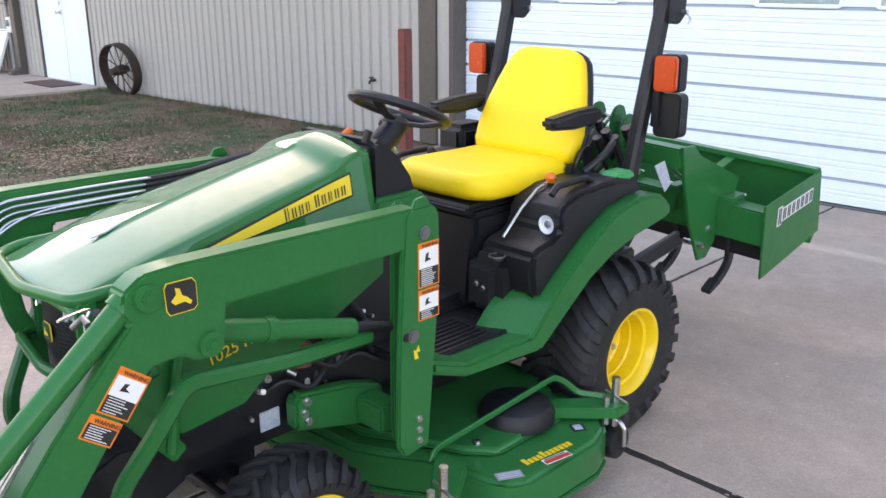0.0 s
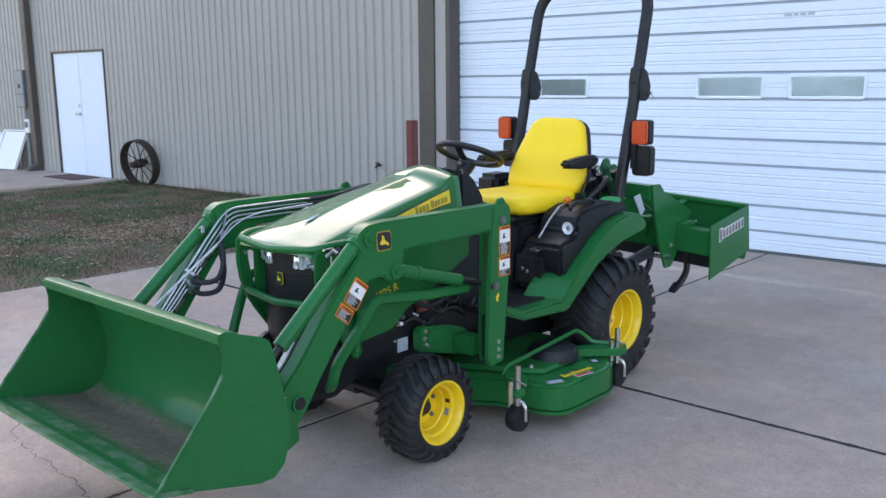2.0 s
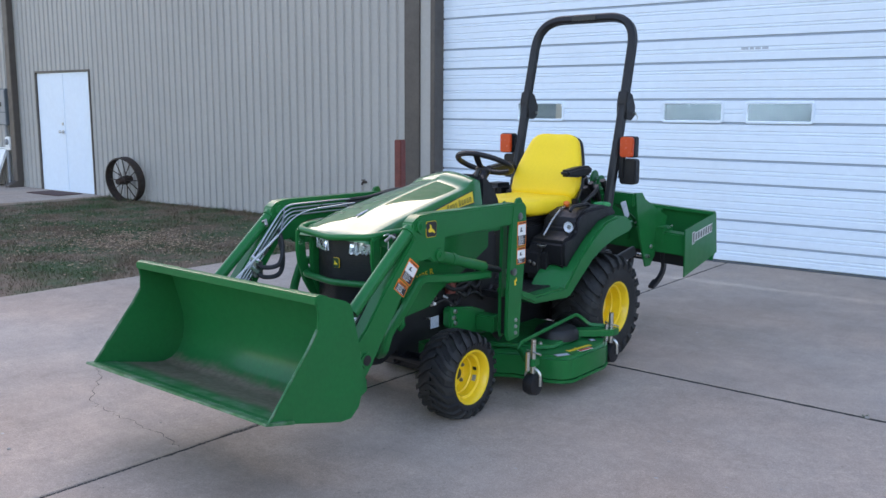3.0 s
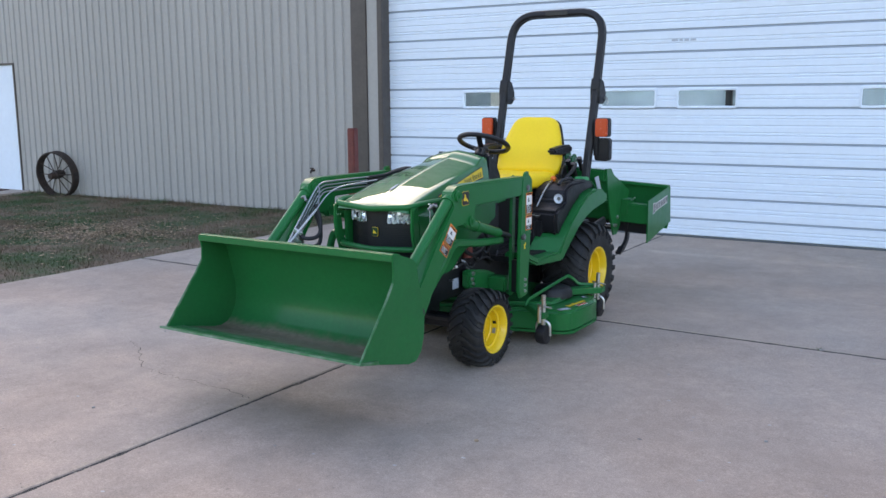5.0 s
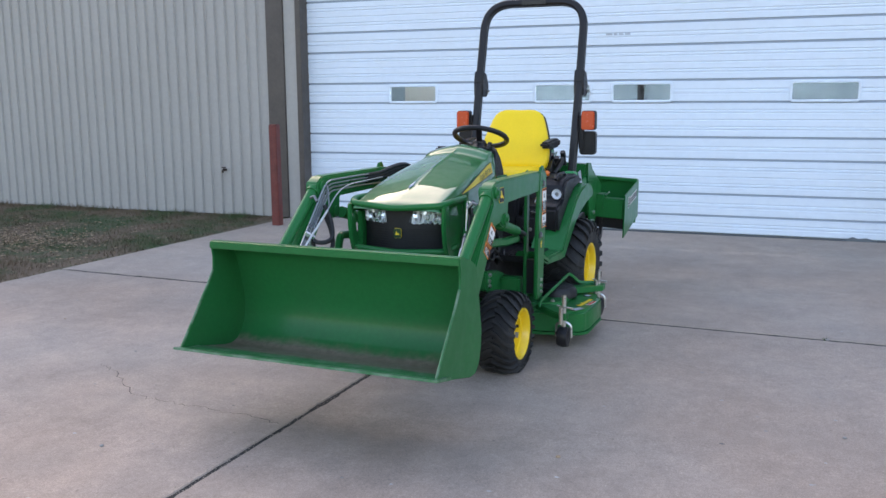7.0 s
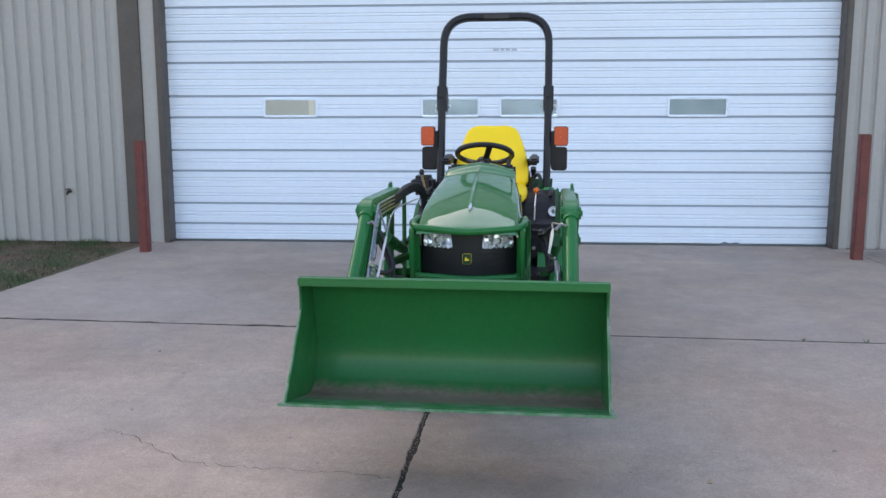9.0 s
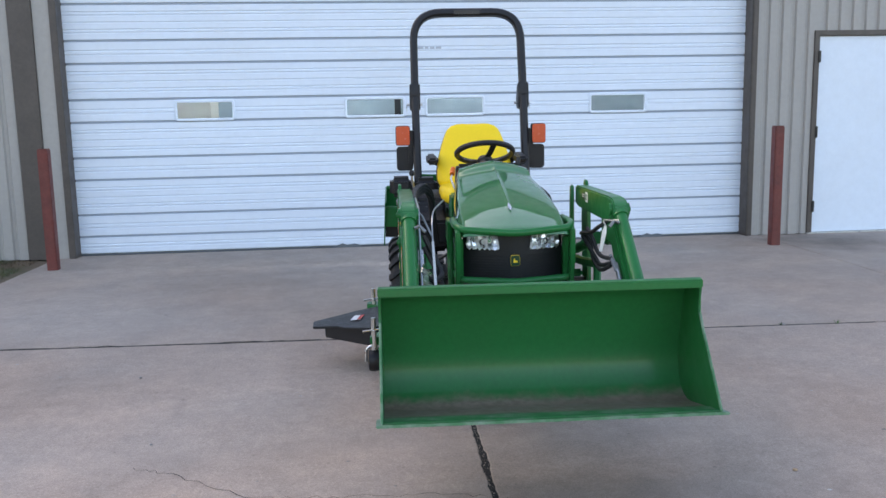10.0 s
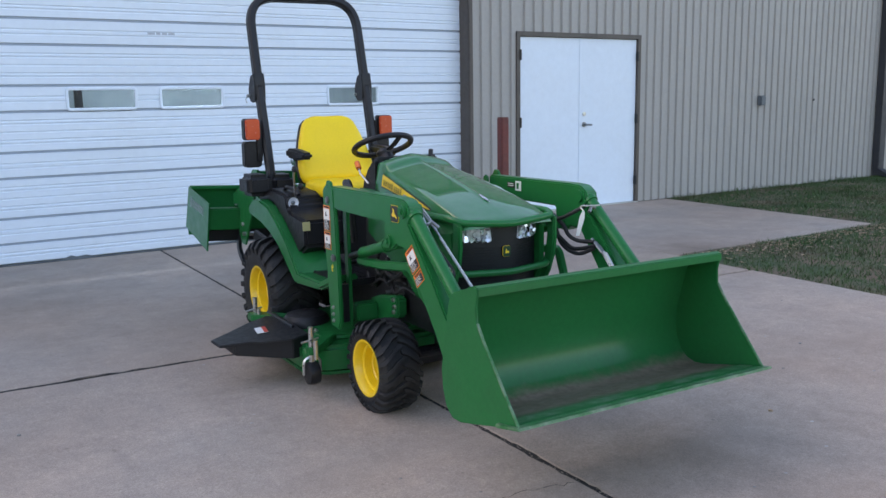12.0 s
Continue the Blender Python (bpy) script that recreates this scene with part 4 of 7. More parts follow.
# chips and crumbs strewn over the apron
def scatter_chips():
    b_v, b_f = [], []
    rng = random.Random(21)
    for _ in range(170):
        x, y = rng.uniform(-5.8, 2.1), rng.gauss(1.2, 2.0)
        if y > 6.5 or y < -5:
            continue
        r, a = rng.uniform(0.003, 0.009), rng.uniform(0, 6.28)
        i = len(b_v)
        for k in range(5):
            t = a + 2 * math.pi * k / 5
            q = r * rng.uniform(0.6, 1.2)
            b_v.append((x + q * math.cos(t) * 1.5, y + q * math.sin(t), 0.0006 + rise(y)))
        b_v.append((x, y, r * 0.55 + rise(y)))
        b_f += [(i + k, i + (k + 1) % 5, i + 5) for k in range(5)]
    me = bpy.data.meshes.new("gravel_chips")
    me.from_pydata(b_v, [], b_f)
    me.materials.append(CHIPS)
    tagged(new("gravel_chips", me), "pale and dark chips strewn on the concrete", "gravel", kind="stuff")


scatter_chips()
# small litter on the concrete
rngp = random.Random(11)
for x, y in ((0.22, 0.83), (0.24, 2.56), (-2.75, -0.35), (-3.6, 0.9), (-0.9, 0.2), (1.1, 1.6), (-4.6, 1.4), (-1.2, -0.9), (0.9, -0.3), (-3.0, -0.8), (1.5, 3.2), (-3.9, 2.0)):
    s = rngp.uniform(0.006, 0.014)
    b = lathe([(0, -s * 0.4), (s, -s * 0.1), (s * 0.8, s * 0.4), (0, s * 0.6)], (x, y, s * 0.38 + rise(y)), "z", 7)
    solid("pebble", b, PEBBLE if rngp.random() < 0.6 else LEAF, "small pebble on the concrete", "pebble", "litter on the concrete")

# ---- the tractor's own space: origin under the rear axle, front towards -y, its left side +x ----
TR = pose(-1.84, 2.77, 0, 0, 0, -2.3)


def tyre_mesh(R, rim_r, width, lugs, lug_h, skew):
    """A tyre carcass with two staggered rows of slanting lugs; axis x, outer side +x."""
    hw = width / 2
    base = R - lug_h
    prof = [(rim_r, -hw * 0.80), (rim_r + 0.012, -hw * 0.92), (rim_r + (base - rim_r) * 0.45, -hw * 1.0), (base - 0.03, -hw * 0.95), (base - 0.008, -hw * 0.80), (base, -hw * 0.45),
            (base + 0.002, 0.0), (base, hw * 0.45), (base - 0.008, hw * 0.80), (base - 0.03, hw * 0.95), (rim_r + (base - rim_r) * 0.45, hw * 1.0), (rim_r + 0.012, hw * 0.92), (rim_r, hw * 0.80)]
    b = lathe(prof, (0, 0, 0), "x", 56)
    # lug path over the shoulder: (along the axle, radius at its root, radius at its top, turn)
    for side in (-1, 1):
        for k in range(lugs):
            a0 = 2 * math.pi * (k + (0.5 if side > 0 else 0.0)) / lugs
            step = 2 * math.pi / lugs
            path = [(-0.06 * hw, base - 0.004, R, 0.0, 0.30), (0.30 * hw, base - 0.004, R, 0.20, 0.30), (0.62 * hw, base - 0.01, R - 0.004, 0.55, 0.34), (0.90 * hw, base - 0.03, R - 0.016, 0.80, 0.40),
                    (1.02 * hw, base - 0.055, base - 0.030, 0.90, 0.40), (1.0 * hw, rim_r + (base - rim_r) * 0.55, rim_r + (base - rim_r) * 0.60, 0.92, 0.30)]
            rows = []
            for i, (x, r0, r1, turn, wd) in enumerate(path):
                a = a0 + turn * step * skew
                w = wd * step
                xo = x if i < 4 else x + (0.008 if i == 4 else 0.003)
                q = []
                for r, da, xx in ((r0, -w * 0.62, x * 0.97), (r0, w * 0.62, x * 0.97), (r1, w * 0.50, xo), (r1, -w * 0.50, xo)):
                    q.append(b.verts.new((side * xx, r * math.cos(a + da), r * math.sin(a + da))))
                rows.append(q)
            for i in range(len(rows) - 1):
                for j in range(4):
                    b.faces.new((rows[i][j], rows[i][(j + 1) % 4], rows[i + 1][(j + 1) % 4], rows[i + 1][j]))
            b.faces.new(rows[0])
            b.faces.new(rows[-1][::-1])
            seg = 2 * math.pi / 56
            kk = round((a0) / seg) % 56
            rows[0][0].co = (0.0, (base + 0.002) * math.cos(kk * seg), (base + 0.002) * math.sin(kk * seg))
    bmesh.ops.remove_doubles(b, verts=b.verts, dist=1e-4)
    return b


def wheel(parent, nm, x, y, R, rim_r, width, lugs, lug_h, dish, front):
    """Wheel with tyre, rim, hub and bolts; dish: how far the disc lies behind the outer flange."""
    s = 1 if x > 0 else -1
    at = Matrix.Translation((x, y, R - 0.006))
    turn = Matrix.Rotation(0.3 if s > 0 else 1.1, 4, "X")
    t = tyre_mesh(R, rim_r, width, lugs, lug_h, 1.45 if front else 1.25)
    t.transform(at @ turn)
    ty = part(nm, t, RUBBER, parent, "black rubber tyre with chunky bar lugs", angle=40)
    hw = width / 2
    f = hw * 0.86
    prof = [(rim_r + 0.014, f + 0.004), (rim_r + 0.012, f + 0.010), (rim_r + 0.002, f + 0.008), (rim_r - 0.006, f - 0.004), (rim_r - 0.012, f - 0.03), (rim_r - 0.024, f - 0.035), (rim_r - 0.030, f - dish * 0.62), (rim_r - 0.036, f - dish * 0.66), (rim_r - 0.042, f - dish + 0.008),
            (rim_r - 0.050, f - dish), (rim_r * 0.62, f - dish - 0.004), (rim_r * 0.56, f - dish + 0.012), (rim_r * 0.36, f - dish + 0.012), (rim_r * 0.34, f - dish + 0.004)]
    b = lathe([(r, a) for r, a in prof], (0, 0, 0), "x", 48, sign=s)
    back = [(rim_r + 0.014, -f), (rim_r - 0.006, -f + 0.006), (rim_r - 0.02, -f * 0.4), (rim_r - 0.02, f * 0.5)]
    lathe(back, (0, 0, 0), "x", 48, b, sign=s)
    b.transform(at)
    rim = part("rim", b, YELLOW, ty, "yellow painted steel rim")
    c = Vector((x, y, R - 0.006))
    hubx = s * (f - dish + 0.012)
    h = lathe([(0.0, 0.02), (rim_r * 0.22, 0.02), (rim_r * 0.26, 0.0), (rim_r * 0.36, -0.02), (rim_r * 0.36, -0.06)], c + Vector((hubx, 0, 0)), "x", 20, sign=s)
    part("hub", h, DARKMETAL, ty, "black steel wheel hub")
    for k in range(5 if front else 6):
        a = 2 * math.pi * k / (5 if front else 6) + 0.5
        r = rim_r * (0.52 if front else 0.46)
        part("wheel_bolt", bolt(c + Vector((hubx, math.cos(a) * r, math.sin(a) * r)), "x" if s > 0 else "-x", 0.010 if not front else 0.008, 0.012), STEEL if not front else DULLSTEEL, ty)
    if front:
        for nm_, a, dx, wd, mt, lb in (("valve", 0.12, 0.055, 0.009, DARKMETAL, "dark valve in the rim"), ("rim_label", -0.38, 0.055, 0.016, LABELGREY, "grey label on the rim")):
            if s > 0:
                part(nm_, join(None, box((-0.011, -0.003, -wd), (0.011, 0.003, wd), 0.001), Matrix.Translation(c + Vector((s * (f - dx), math.cos(a) * (rim_r - 0.027), math.sin(a) * (rim_r - 0.027)))) @ Matrix.Rotation(a, 4, "X")), mt, ty, lb)
        a = -0.5
        part("rim_slot", join(None, box((-0.003, -0.018, -0.007), (0.003, 0.018, 0.007), 0.002),
             Matrix.Translation(c + Vector((s * (f - dish + 0.001), math.cos(a) * rim_r * 0.68, math.sin(a) * rim_r * 0.68))) @ Matrix.Rotation(a + 1.57, 4, "X")), DARKMETAL, ty, "dark slot in the rim")
    return ty


tractor = thing("compact_tractor", TR, "green compact tractor with yellow seat and wheels, parked on concrete", "tractor")

# hood: cross sections from the nose back
HOOD = [(-1.889, 0.205, 0.936, 0.926), (-1.884, 0.226, 0.948, 0.923), (-1.866, 0.238, 0.959, 0.919), (-1.82, 0.246, 0.977, 0.906), (-1.74, 0.251, 1.006, 0.892), (-1.62, 0.253, 1.044, 0.884), (-1.45, 0.247, 1.088, 0.88),
        (-1.28, 0.235, 1.127, 0.88), (-1.14, 0.222, 1.156, 0.88), (-1.08, 0.216, 1.171, 0.88), (-1.03, 0.211, 1.198, 0.88), (-0.97, 0.206, 1.212, 0.88), (-0.925, 0.202, 1.206, 0.88)]


def hood_at(y):
    y = min(max(y, HOOD[0][0]), HOOD[-1][0])
    k = max(i for i in range(len(HOOD) - 1) if HOOD[i][0] <= y + 1e-9)
    h = HOOD[k + 1][0] - HOOD[k][0]
    t = (y - HOOD[k][0]) / h

    def slope(j, i):
        lo, hi = HOOD[max(j - 1, 0)], HOOD[min(j + 1, len(HOOD) - 1)]
        return (hi[i] - lo[i]) / (hi[0] - lo[0])
    return [(2 * t ** 3 - 3 * t * t + 1) * HOOD[k][i] + (t ** 3 - 2 * t * t + t) * h * slope(k, i) + (3 * t * t - 2 * t ** 3) * HOOD[k + 1][i] + (t ** 3 - t * t) * h * slope(k + 1, i) for i in (1, 2, 3)]


def hood_ring(w, zt, zb):
    d = min(1.0, (zt - zb) / 0.30)
    return [(w + 0.012, zb), (w + 0.005, zt - 0.17 * d), (0.992 * w, zt - 0.125 * d), (0.965 * w, zt - 0.092 * d), (0.945 * w, zt - 0.065 * d), (0.934 * w, zt - 0.053 * d), (0.92 * w, zt - 0.0450 * d), (0.90 * w, zt - 0.0400 * d), (0.76 * w, zt - 0.0305 * d),
            (0.60 * w, zt - 0.0215 * d), (0.42 * w, zt - 0.0130 * d), (0.22 * w, zt - 0.0055 * d), (0.09 * w, zt - 0.0018 * d), (0.04 * w, zt - 0.0005)]


def hood_side_x(y, z):
    ring = hood_ring(*hood_at(y))
    for (x0, z0), (x1, z1) in zip(ring, ring[1:]):
        if z0 <= z <= z1:
            return x0 + (x1 - x0) * (z - z0) / max(1e-6, z1 - z0)
    return ring[0][0]


hb = bmesh.new()
rows = []
ysteps = []
for a, c in zip(HOOD, HOOD[1:]):
    ysteps += [a[0] + (c[0] - a[0]) * k / 6 for k in range(6)]
ysteps.append(HOOD[-1][0])
for y in ysteps:
    ring = hood_ring(*hood_at(y))
    ridge = 0.0 if y < -1.69 or y > -1.06 else 0.005
    zt = hood_at(y)[1]
    half = ring + [(0.0, zt + ridge)]
    full = [(-x, z) for x, z in half] + [(x, z) for x, z in half[-2::-1]]
    rows.append([hb.verts.new((x, y, z)) for x, z in full])
for i in range(len(rows) - 1):
    for k in range(len(rows[0]) - 1):
        hb.faces.new((rows[i][k], rows[i][k + 1], rows[i + 1][k + 1], rows[i + 1][k]))
hb.faces.new(rows[0])
hb.faces.new(rows[-1][::-1])
hood = part("hood", hb, HOODGREEN, tractor, "glossy green hood with a centre crease", angle=32)
part("spine_tip", join(None, prism([(-0.009, 0.0), (0.0, -0.045), (0.009, 0.0), (0.003, 0.05), (-0.003, 0.05)], 0, 0.004, "z", bevel=0.0015), Matrix.Translation((0, -1.675, 1.0305)) @ Matrix.Rotation(radians(16.5), 4, "X")), FAINT, hood, "pale arrow-shaped spine tip")

# yellow stripe along each side of the hood, edged in black, with the maker's lettering as plain bars
for s in (1, -1):
    for nm, grow, mat, off in (("stripe_edge", 0.006, LABELBLACK, 0.0015), ("stripe", 0.0, DECALYELLOW, 0.003)):
        b = bmesh.new()
        prev = None
        for k in range(25):
            t = k / 24
            y = -1.585 - grow + (0.570 + 2 * grow) * t
            zl = 0.985 + (1.052 - 0.985) * t - grow
            zu = 0.987 + (1.112 - 0.987) * t ** 0.92 + grow
            p = [b.verts.new((s * (hood_side_x(y, zl + (zu - zl) * j / 3) + off), y, zl + (zu - zl) * j / 3)) for j in range(4)]
            if prev:
                for j in range(3):
                    b.faces.new((prev[j], prev[j + 1], p[j + 1], p[j]))
            prev = p
        stripe = part(nm, b, mat, hood, "yellow stripe decal tapering forward" if mat is DECALYELLOW else "black decal edging")
    for k in range(9):
        y0 = -1.268 + 0.0255 * k + (0.010 if k > 3 else 0.0)
        h0 = 0.034 if k in (0, 4) else 0.027
        for ya, yb in ((0.0, 0.0048), (0.0105, 0.0153 if k % 3 else 0.0138)):
            q = bmesh.new()
            cols = []
            for yy in (y0 + ya, y0 + yb):
                z = 1.034 + (yy + 1.2) * 0.150
                cols.append([q.verts.new((s * (hood_side_x(yy, z + h0 * n / 4) + 0.0050), yy, z + h0 * n / 4)) for n in range(5)])
            for n in range(4):
                q.faces.new((cols[0][n], cols[1][n], cols[1][n + 1], cols[0][n + 1]))
            part("maker_lettering", q, LABELBLACK, hood, "black bar of the maker's lettering")

# side panels under the hood
for s in (1, -1):
    poly = [(-1.80, 0.905), (-1.70, 0.90), (-0.935, 0.90), (-0.935, 0.80), (-1.12, 0.71), (-1.36, 0.615), (-1.45, 0.545), (-1.64, 0.525), (-1.73, 0.56), (-1.80, 0.70)]
    b = prism(poly, s * 0.235, s * 0.262, bevel=0.006)
    sp = part("side_panel", b, GREEN, tractor, "green engine side panel")
    m = Matrix.Translation((s * 0.264, -1.555 if s > 0 else -1.40, 0.690)) @ (Matrix.Rotation(radians(90), 4, "Z") if s > 0 else Matrix.Rotation(radians(-90), 4, "Z")) @ Matrix.Rotation(radians(90), 4, "X") @ Matrix.Rotation(radians(11 * s), 4, "Z")
    words("1025 R", 0.049, "model_number", DECALYELLOW, sp, m, "yellow model number")

# grille, head lamps, badge
gr = prism([(-0.238, -1.68), (-0.236, -1.752), (-0.20, -1.780), (-0.13, -1.812), (-0.05, -1.843), (0.0, -1.848), (0.05, -1.843), (0.13, -1.812), (0.20, -1.780), (0.236, -1.752), (0.238, -1.68)], 0.50, 0.925, "z", bevel=0.008)
grille = part("grille", gr, BLACK, tractor, "black mesh front grille")
for k in range(22):
    z = 0.56 + k * 0.0125
    part("grille_bar", sweep(rounded([(-0.20, -1.7815, z), (-0.13, -1.8135, z), (-0.05, -1.8445, z), (0.05, -1.8445, z), (0.13, -1.8135, z), (0.20, -1.7815, z)], 0.03), 0.0014, 5), BLACK, grille)
for s in (1, -1):
    pts = [(s * 0.070, 0.852), (s * 0.079, 0.920), (s * 0.212, 0.920), (s * 0.221, 0.870), (s * 0.210, 0.852)]
    def swept(x):
        return 0.012 + 0.44 * max(0.0, abs(x) - 0.05)
    def bend(b):
        for v in b.verts:
            v.co.y += swept(v.co.x)
        return b
    hl = part("headlight", bend(prism(pts, -1.862, -1.825, "y", bevel=0.004)), LAMPBOWL, tractor, "clear headlight with faceted chrome reflector")
    fy = -1.864 + swept(0.146)
    part("bulb_reflector", lathe([(0.015, -0.003), (0.012, 0.002), (0.007, 0.006), (0.0, 0.007)], (s * 0.146, fy, 0.886), "y", 20), DARKMETAL, hl, "dark bulb shield")
    rngh = random.Random(31 + s)
    for cx in range(6):
        for cz in range(4):
            fx, fz = 0.090 + 0.0230 * cx, 0.861 + 0.0165 * cz
            if (fx - 0.146) ** 2 + (fz - 0.886) ** 2 < 0.0003:
                continue
            dark = rngh.random() < 0.25
            part("reflector_facet", join(None, box((-0.010, -0.0015, -0.0095), (0.010, 0.0015, 0.0095)), Matrix.Translation((s * fx, -1.8630 + swept(fx), fz)) @ Matrix.Rotation(radians(rngh.uniform(-36, 14)), 4, "X") @ Matrix.Rotation(radians(rngh.uniform(-30, 30)), 4, "Z") @ Matrix.Rotation(radians(rngh.uniform(0, 90)), 4, "Y")), LAMPBOWL if dark else CHROME, hl)
    part("lens", bend(prism(pts, -1.872, -1.868, "y")), LENS, hl).visible_shadow = False
    part("side_lens", prism([(-1.762, 0.850), (-1.757, 0.912), (-1.69, 0.90), (-1.695, 0.845)], s * 0.234, s * 0.2395, bevel=0.002), LAMPBOWL, hl, "chrome side lens")
part("badge", join(None, prism([(-0.026, -0.02), (-0.02, -0.03), (0.02, -0.03), (0.026, -0.02), (0.026, 0.02), (0.02, 0.03), (-0.02, 0.03), (-0.026, 0.02)], 0, -0.005, "y", bevel=0.001), Matrix.Translation((0, -1.852, 0.803)) @ Matrix.Scale(0.84, 4)), DECALYELLOW, grille, "green and yellow maker's badge")
part("badge_field", join(None, prism([(-0.0238, -0.019), (-0.019, -0.0278), (0.019, -0.0278), (0.0238, -0.019), (0.0238, 0.019), (0.019, 0.0278), (-0.019, 0.0278), (-0.0238, 0.019)], 0, -0.003, "y"), Matrix.Translation((0, -1.8555, 0.803)) @ Matrix.Scale(0.86, 4)), BADGEGREEN, grille)
part("badge_mark", join(None, prism([(-0.014, -0.012), (0.015, -0.010), (0.012, 0.0), (0.0, 0.002), (-0.006, 0.016), (-0.01, 0.004)], 0, -0.002, "y"), Matrix.Translation((0, -1.8586, 0.803)) @ Matrix.Scale(0.78, 4)), DECALYELLOW, grille)

# chassis, engine, axles
part("engine_block", box((-0.215, -1.72, 0.40), (0.215, -0.80, 0.895), 0.02), DARKMETAL, tractor, "black engine block")
part("frame_rail", box((0.12, -1.86, 0.34), (0.17, -0.75, 0.50), 0.006), DARKMETAL, tractor)
part("frame_rail", box((-0.17, -1.86, 0.34), (-0.12, -0.75, 0.50), 0.006), DARKMETAL, tractor)
part("transmission", prism([(-0.95, 0.28), (-0.95, 0.56), (-0.40, 0.60), (0.30, 0.58), (0.34, 0.30), (-0.1, 0.22), (-0.5, 0.24)], -0.17, 0.17, bevel=0.02), DARKMETAL, tractor, "black transmission housing")
fa = rod((-0.34, -1.43, 0.235), (0.34, -1.43, 0.235), 0.045, 14)
box((-0.10, -1.53, 0.22), (0.10, -1.33, 0.40), 0.015, fa)
for s in (1, -1):
    lathe([(0.0, 0.0), (0.075, 0.0), (0.09, 0.04), (0.07, 0.10), (0.05, 0.13)], (s * 0.29, -1.43, 0.23), "x", 18, fa, sign=s)
    rod((s * 0.31, -1.43, 0.20), (s * 0.31, -1.43, 0.36), 0.035, 12, fa)
part("front_axle", fa, DARKMETAL, tractor, "black front drive axle")
ra = rod((-0.42, 0.0, 0.325), (0.42, 0.0, 0.325), 0.065, 16)
box((-0.2, -0.14, 0.22), (0.2, 0.16, 0.45), 0.02, ra)
part("rear_axle", ra, DARKMETAL, tractor)
part("steering_cylinder", rod((-0.30, -1.53, 0.27), (0.30, -1.53, 0.27), 0.016, 10), DARKMETAL, tractor)
for s in (1, -1):
    wheel(tractor, "front_tyre", s * 0.440, -1.44, 0.229, 0.128, 0.215, 23, 0.017, 0.118, True)
    wheel(tractor, "rear_tyre", s * 0.430, 0.008, 0.337, 0.157, 0.300, 23, 0.025, 0.135, False)

# engine dressing that shows below the panel
for k, (y, z) in enumerate(((-1.22, 0.60), (-1.16, 0.575), (-1.30, 0.635), (-1.12, 0.64), (-1.05, 0.60), (-1.35, 0.57), (-1.09, 0.55), (-1.18, 0.66))):
    for s in (1, -1):
        part("engine_bolt", bolt((s * 0.216, y, z), "x" if s > 0 else "-x", 0.009, 0.012), STEEL, tractor)
for s in (1, -1):
    part("fuel_filter", lathe([(0, 0), (0.03, 0.0), (0.032, 0.06), (0.02, 0.075), (0, 0.075)], (s * 0.235, -1.24, 0.585), "z", 14), REDPOST if s > 0 else BLACK, tractor, "red plastic engine cap" if s > 0 else "")
    part("engine_hose", sweep(smooth_line([(s * 0.23, -1.35, 0.70), (s * 0.26, -1.28, 0.62), (s * 0.25, -1.15, 0.60), (s * 0.26, -1.02, 0.66), (s * 0.22, -0.95, 0.60)]), 0.012, 8), HOSE, tractor)
    part("wiring_loom", sweep(smooth_line([(s * 0.225, -1.10, 0.78), (s * 0.25, -1.02, 0.68), (s * 0.24, -0.98, 0.55), (s * 0.20, -0.9, 0.48)]), 0.010, 8), HOSE, tractor)
rngc = random.Random(5)
for s in (1, -1):
    for k in range(16):
        y, z = rngc.uniform(-1.42, -0.97), rngc.uniform(0.46, 0.69)
        r = rngc.uniform(0.005, 0.011)
        part("engine_fitting", rod((s * 0.212, y, z), (s * rngc.uniform(0.228, 0.25), y + rngc.uniform(-0.02, 0.02), z + rngc.uniform(-0.015, 0.015)), r, 8), (STEEL, DULLSTEEL, WHITE, DULLSTEEL)[k % 4], tractor)
    for k in range(4):
        y, z = -1.36 + 0.09 * k, 0.53 + 0.035 * (k % 3)
        part("engine_hose", sweep(smooth_line([(s * 0.215, y, z), (s * 0.25, y + 0.05, z + 0.03), (s * 0.262, y + 0.13, z - 0.01), (s * 0.24, y + 0.22, z + 0.04)]), 0.008, 8), HOSE, tractor)
part("info_plate", box((0.215, -1.385, 0.41), (0.221, -1.318, 0.472), 0.002), FAINT, tractor, "pale blue-white information plate")

# cowl, dash and steering
part("dash_cowl", prism([(-0.922, 1.00), (-0.922, 1.185), (-0.89, 1.205), (-0.80, 1.135), (-0.745, 1.06), (-0.725, 1.00)], -0.195, 0.195, bevel=0.018), BLACK, tractor, "black plastic dash cowl")
part("cowl_base", prism([(-0.93, 0.86), (-0.93, 1.02), (-0.735, 1.02), (-0.70, 0.97), (-0.70, 0.88)], -0.225, 0.225, bevel=0.012), GREEN, tractor, "green cowl base")
part("pedal_box", box((-0.20, -0.93, 0.54), (0.20, -0.76, 0.87), 0.02), BLACK, tractor)
part("steering_column", rod((0, -0.80, 1.08), (0, -0.655, 1.178), 0.042, 14), BLACK, tractor)
SW = Matrix.Translation((-0.003, -0.622, 1.240)) @ Matrix.Rotation(radians(-23), 4, "X")
ringp = [SW @ Vector((0.165 * math.cos(2 * math.pi * k / 40), 0.165 * math.sin(2 * math.pi * k / 40), 0)) for k in range(40)]
swh = part("steering_wheel", sweep(ringp, 0.0165, 10, closed=True), BLACK, tractor, "black three-spoke steering wheel")
part("wheel_boss", join(None, lathe([(0.0, -0.022), (0.036, -0.026), (0.048, -0.045), (0.04, -0.075), (0.0, -0.08)], (0, 0, 0), "z", 18), SW), BLACK, swh)
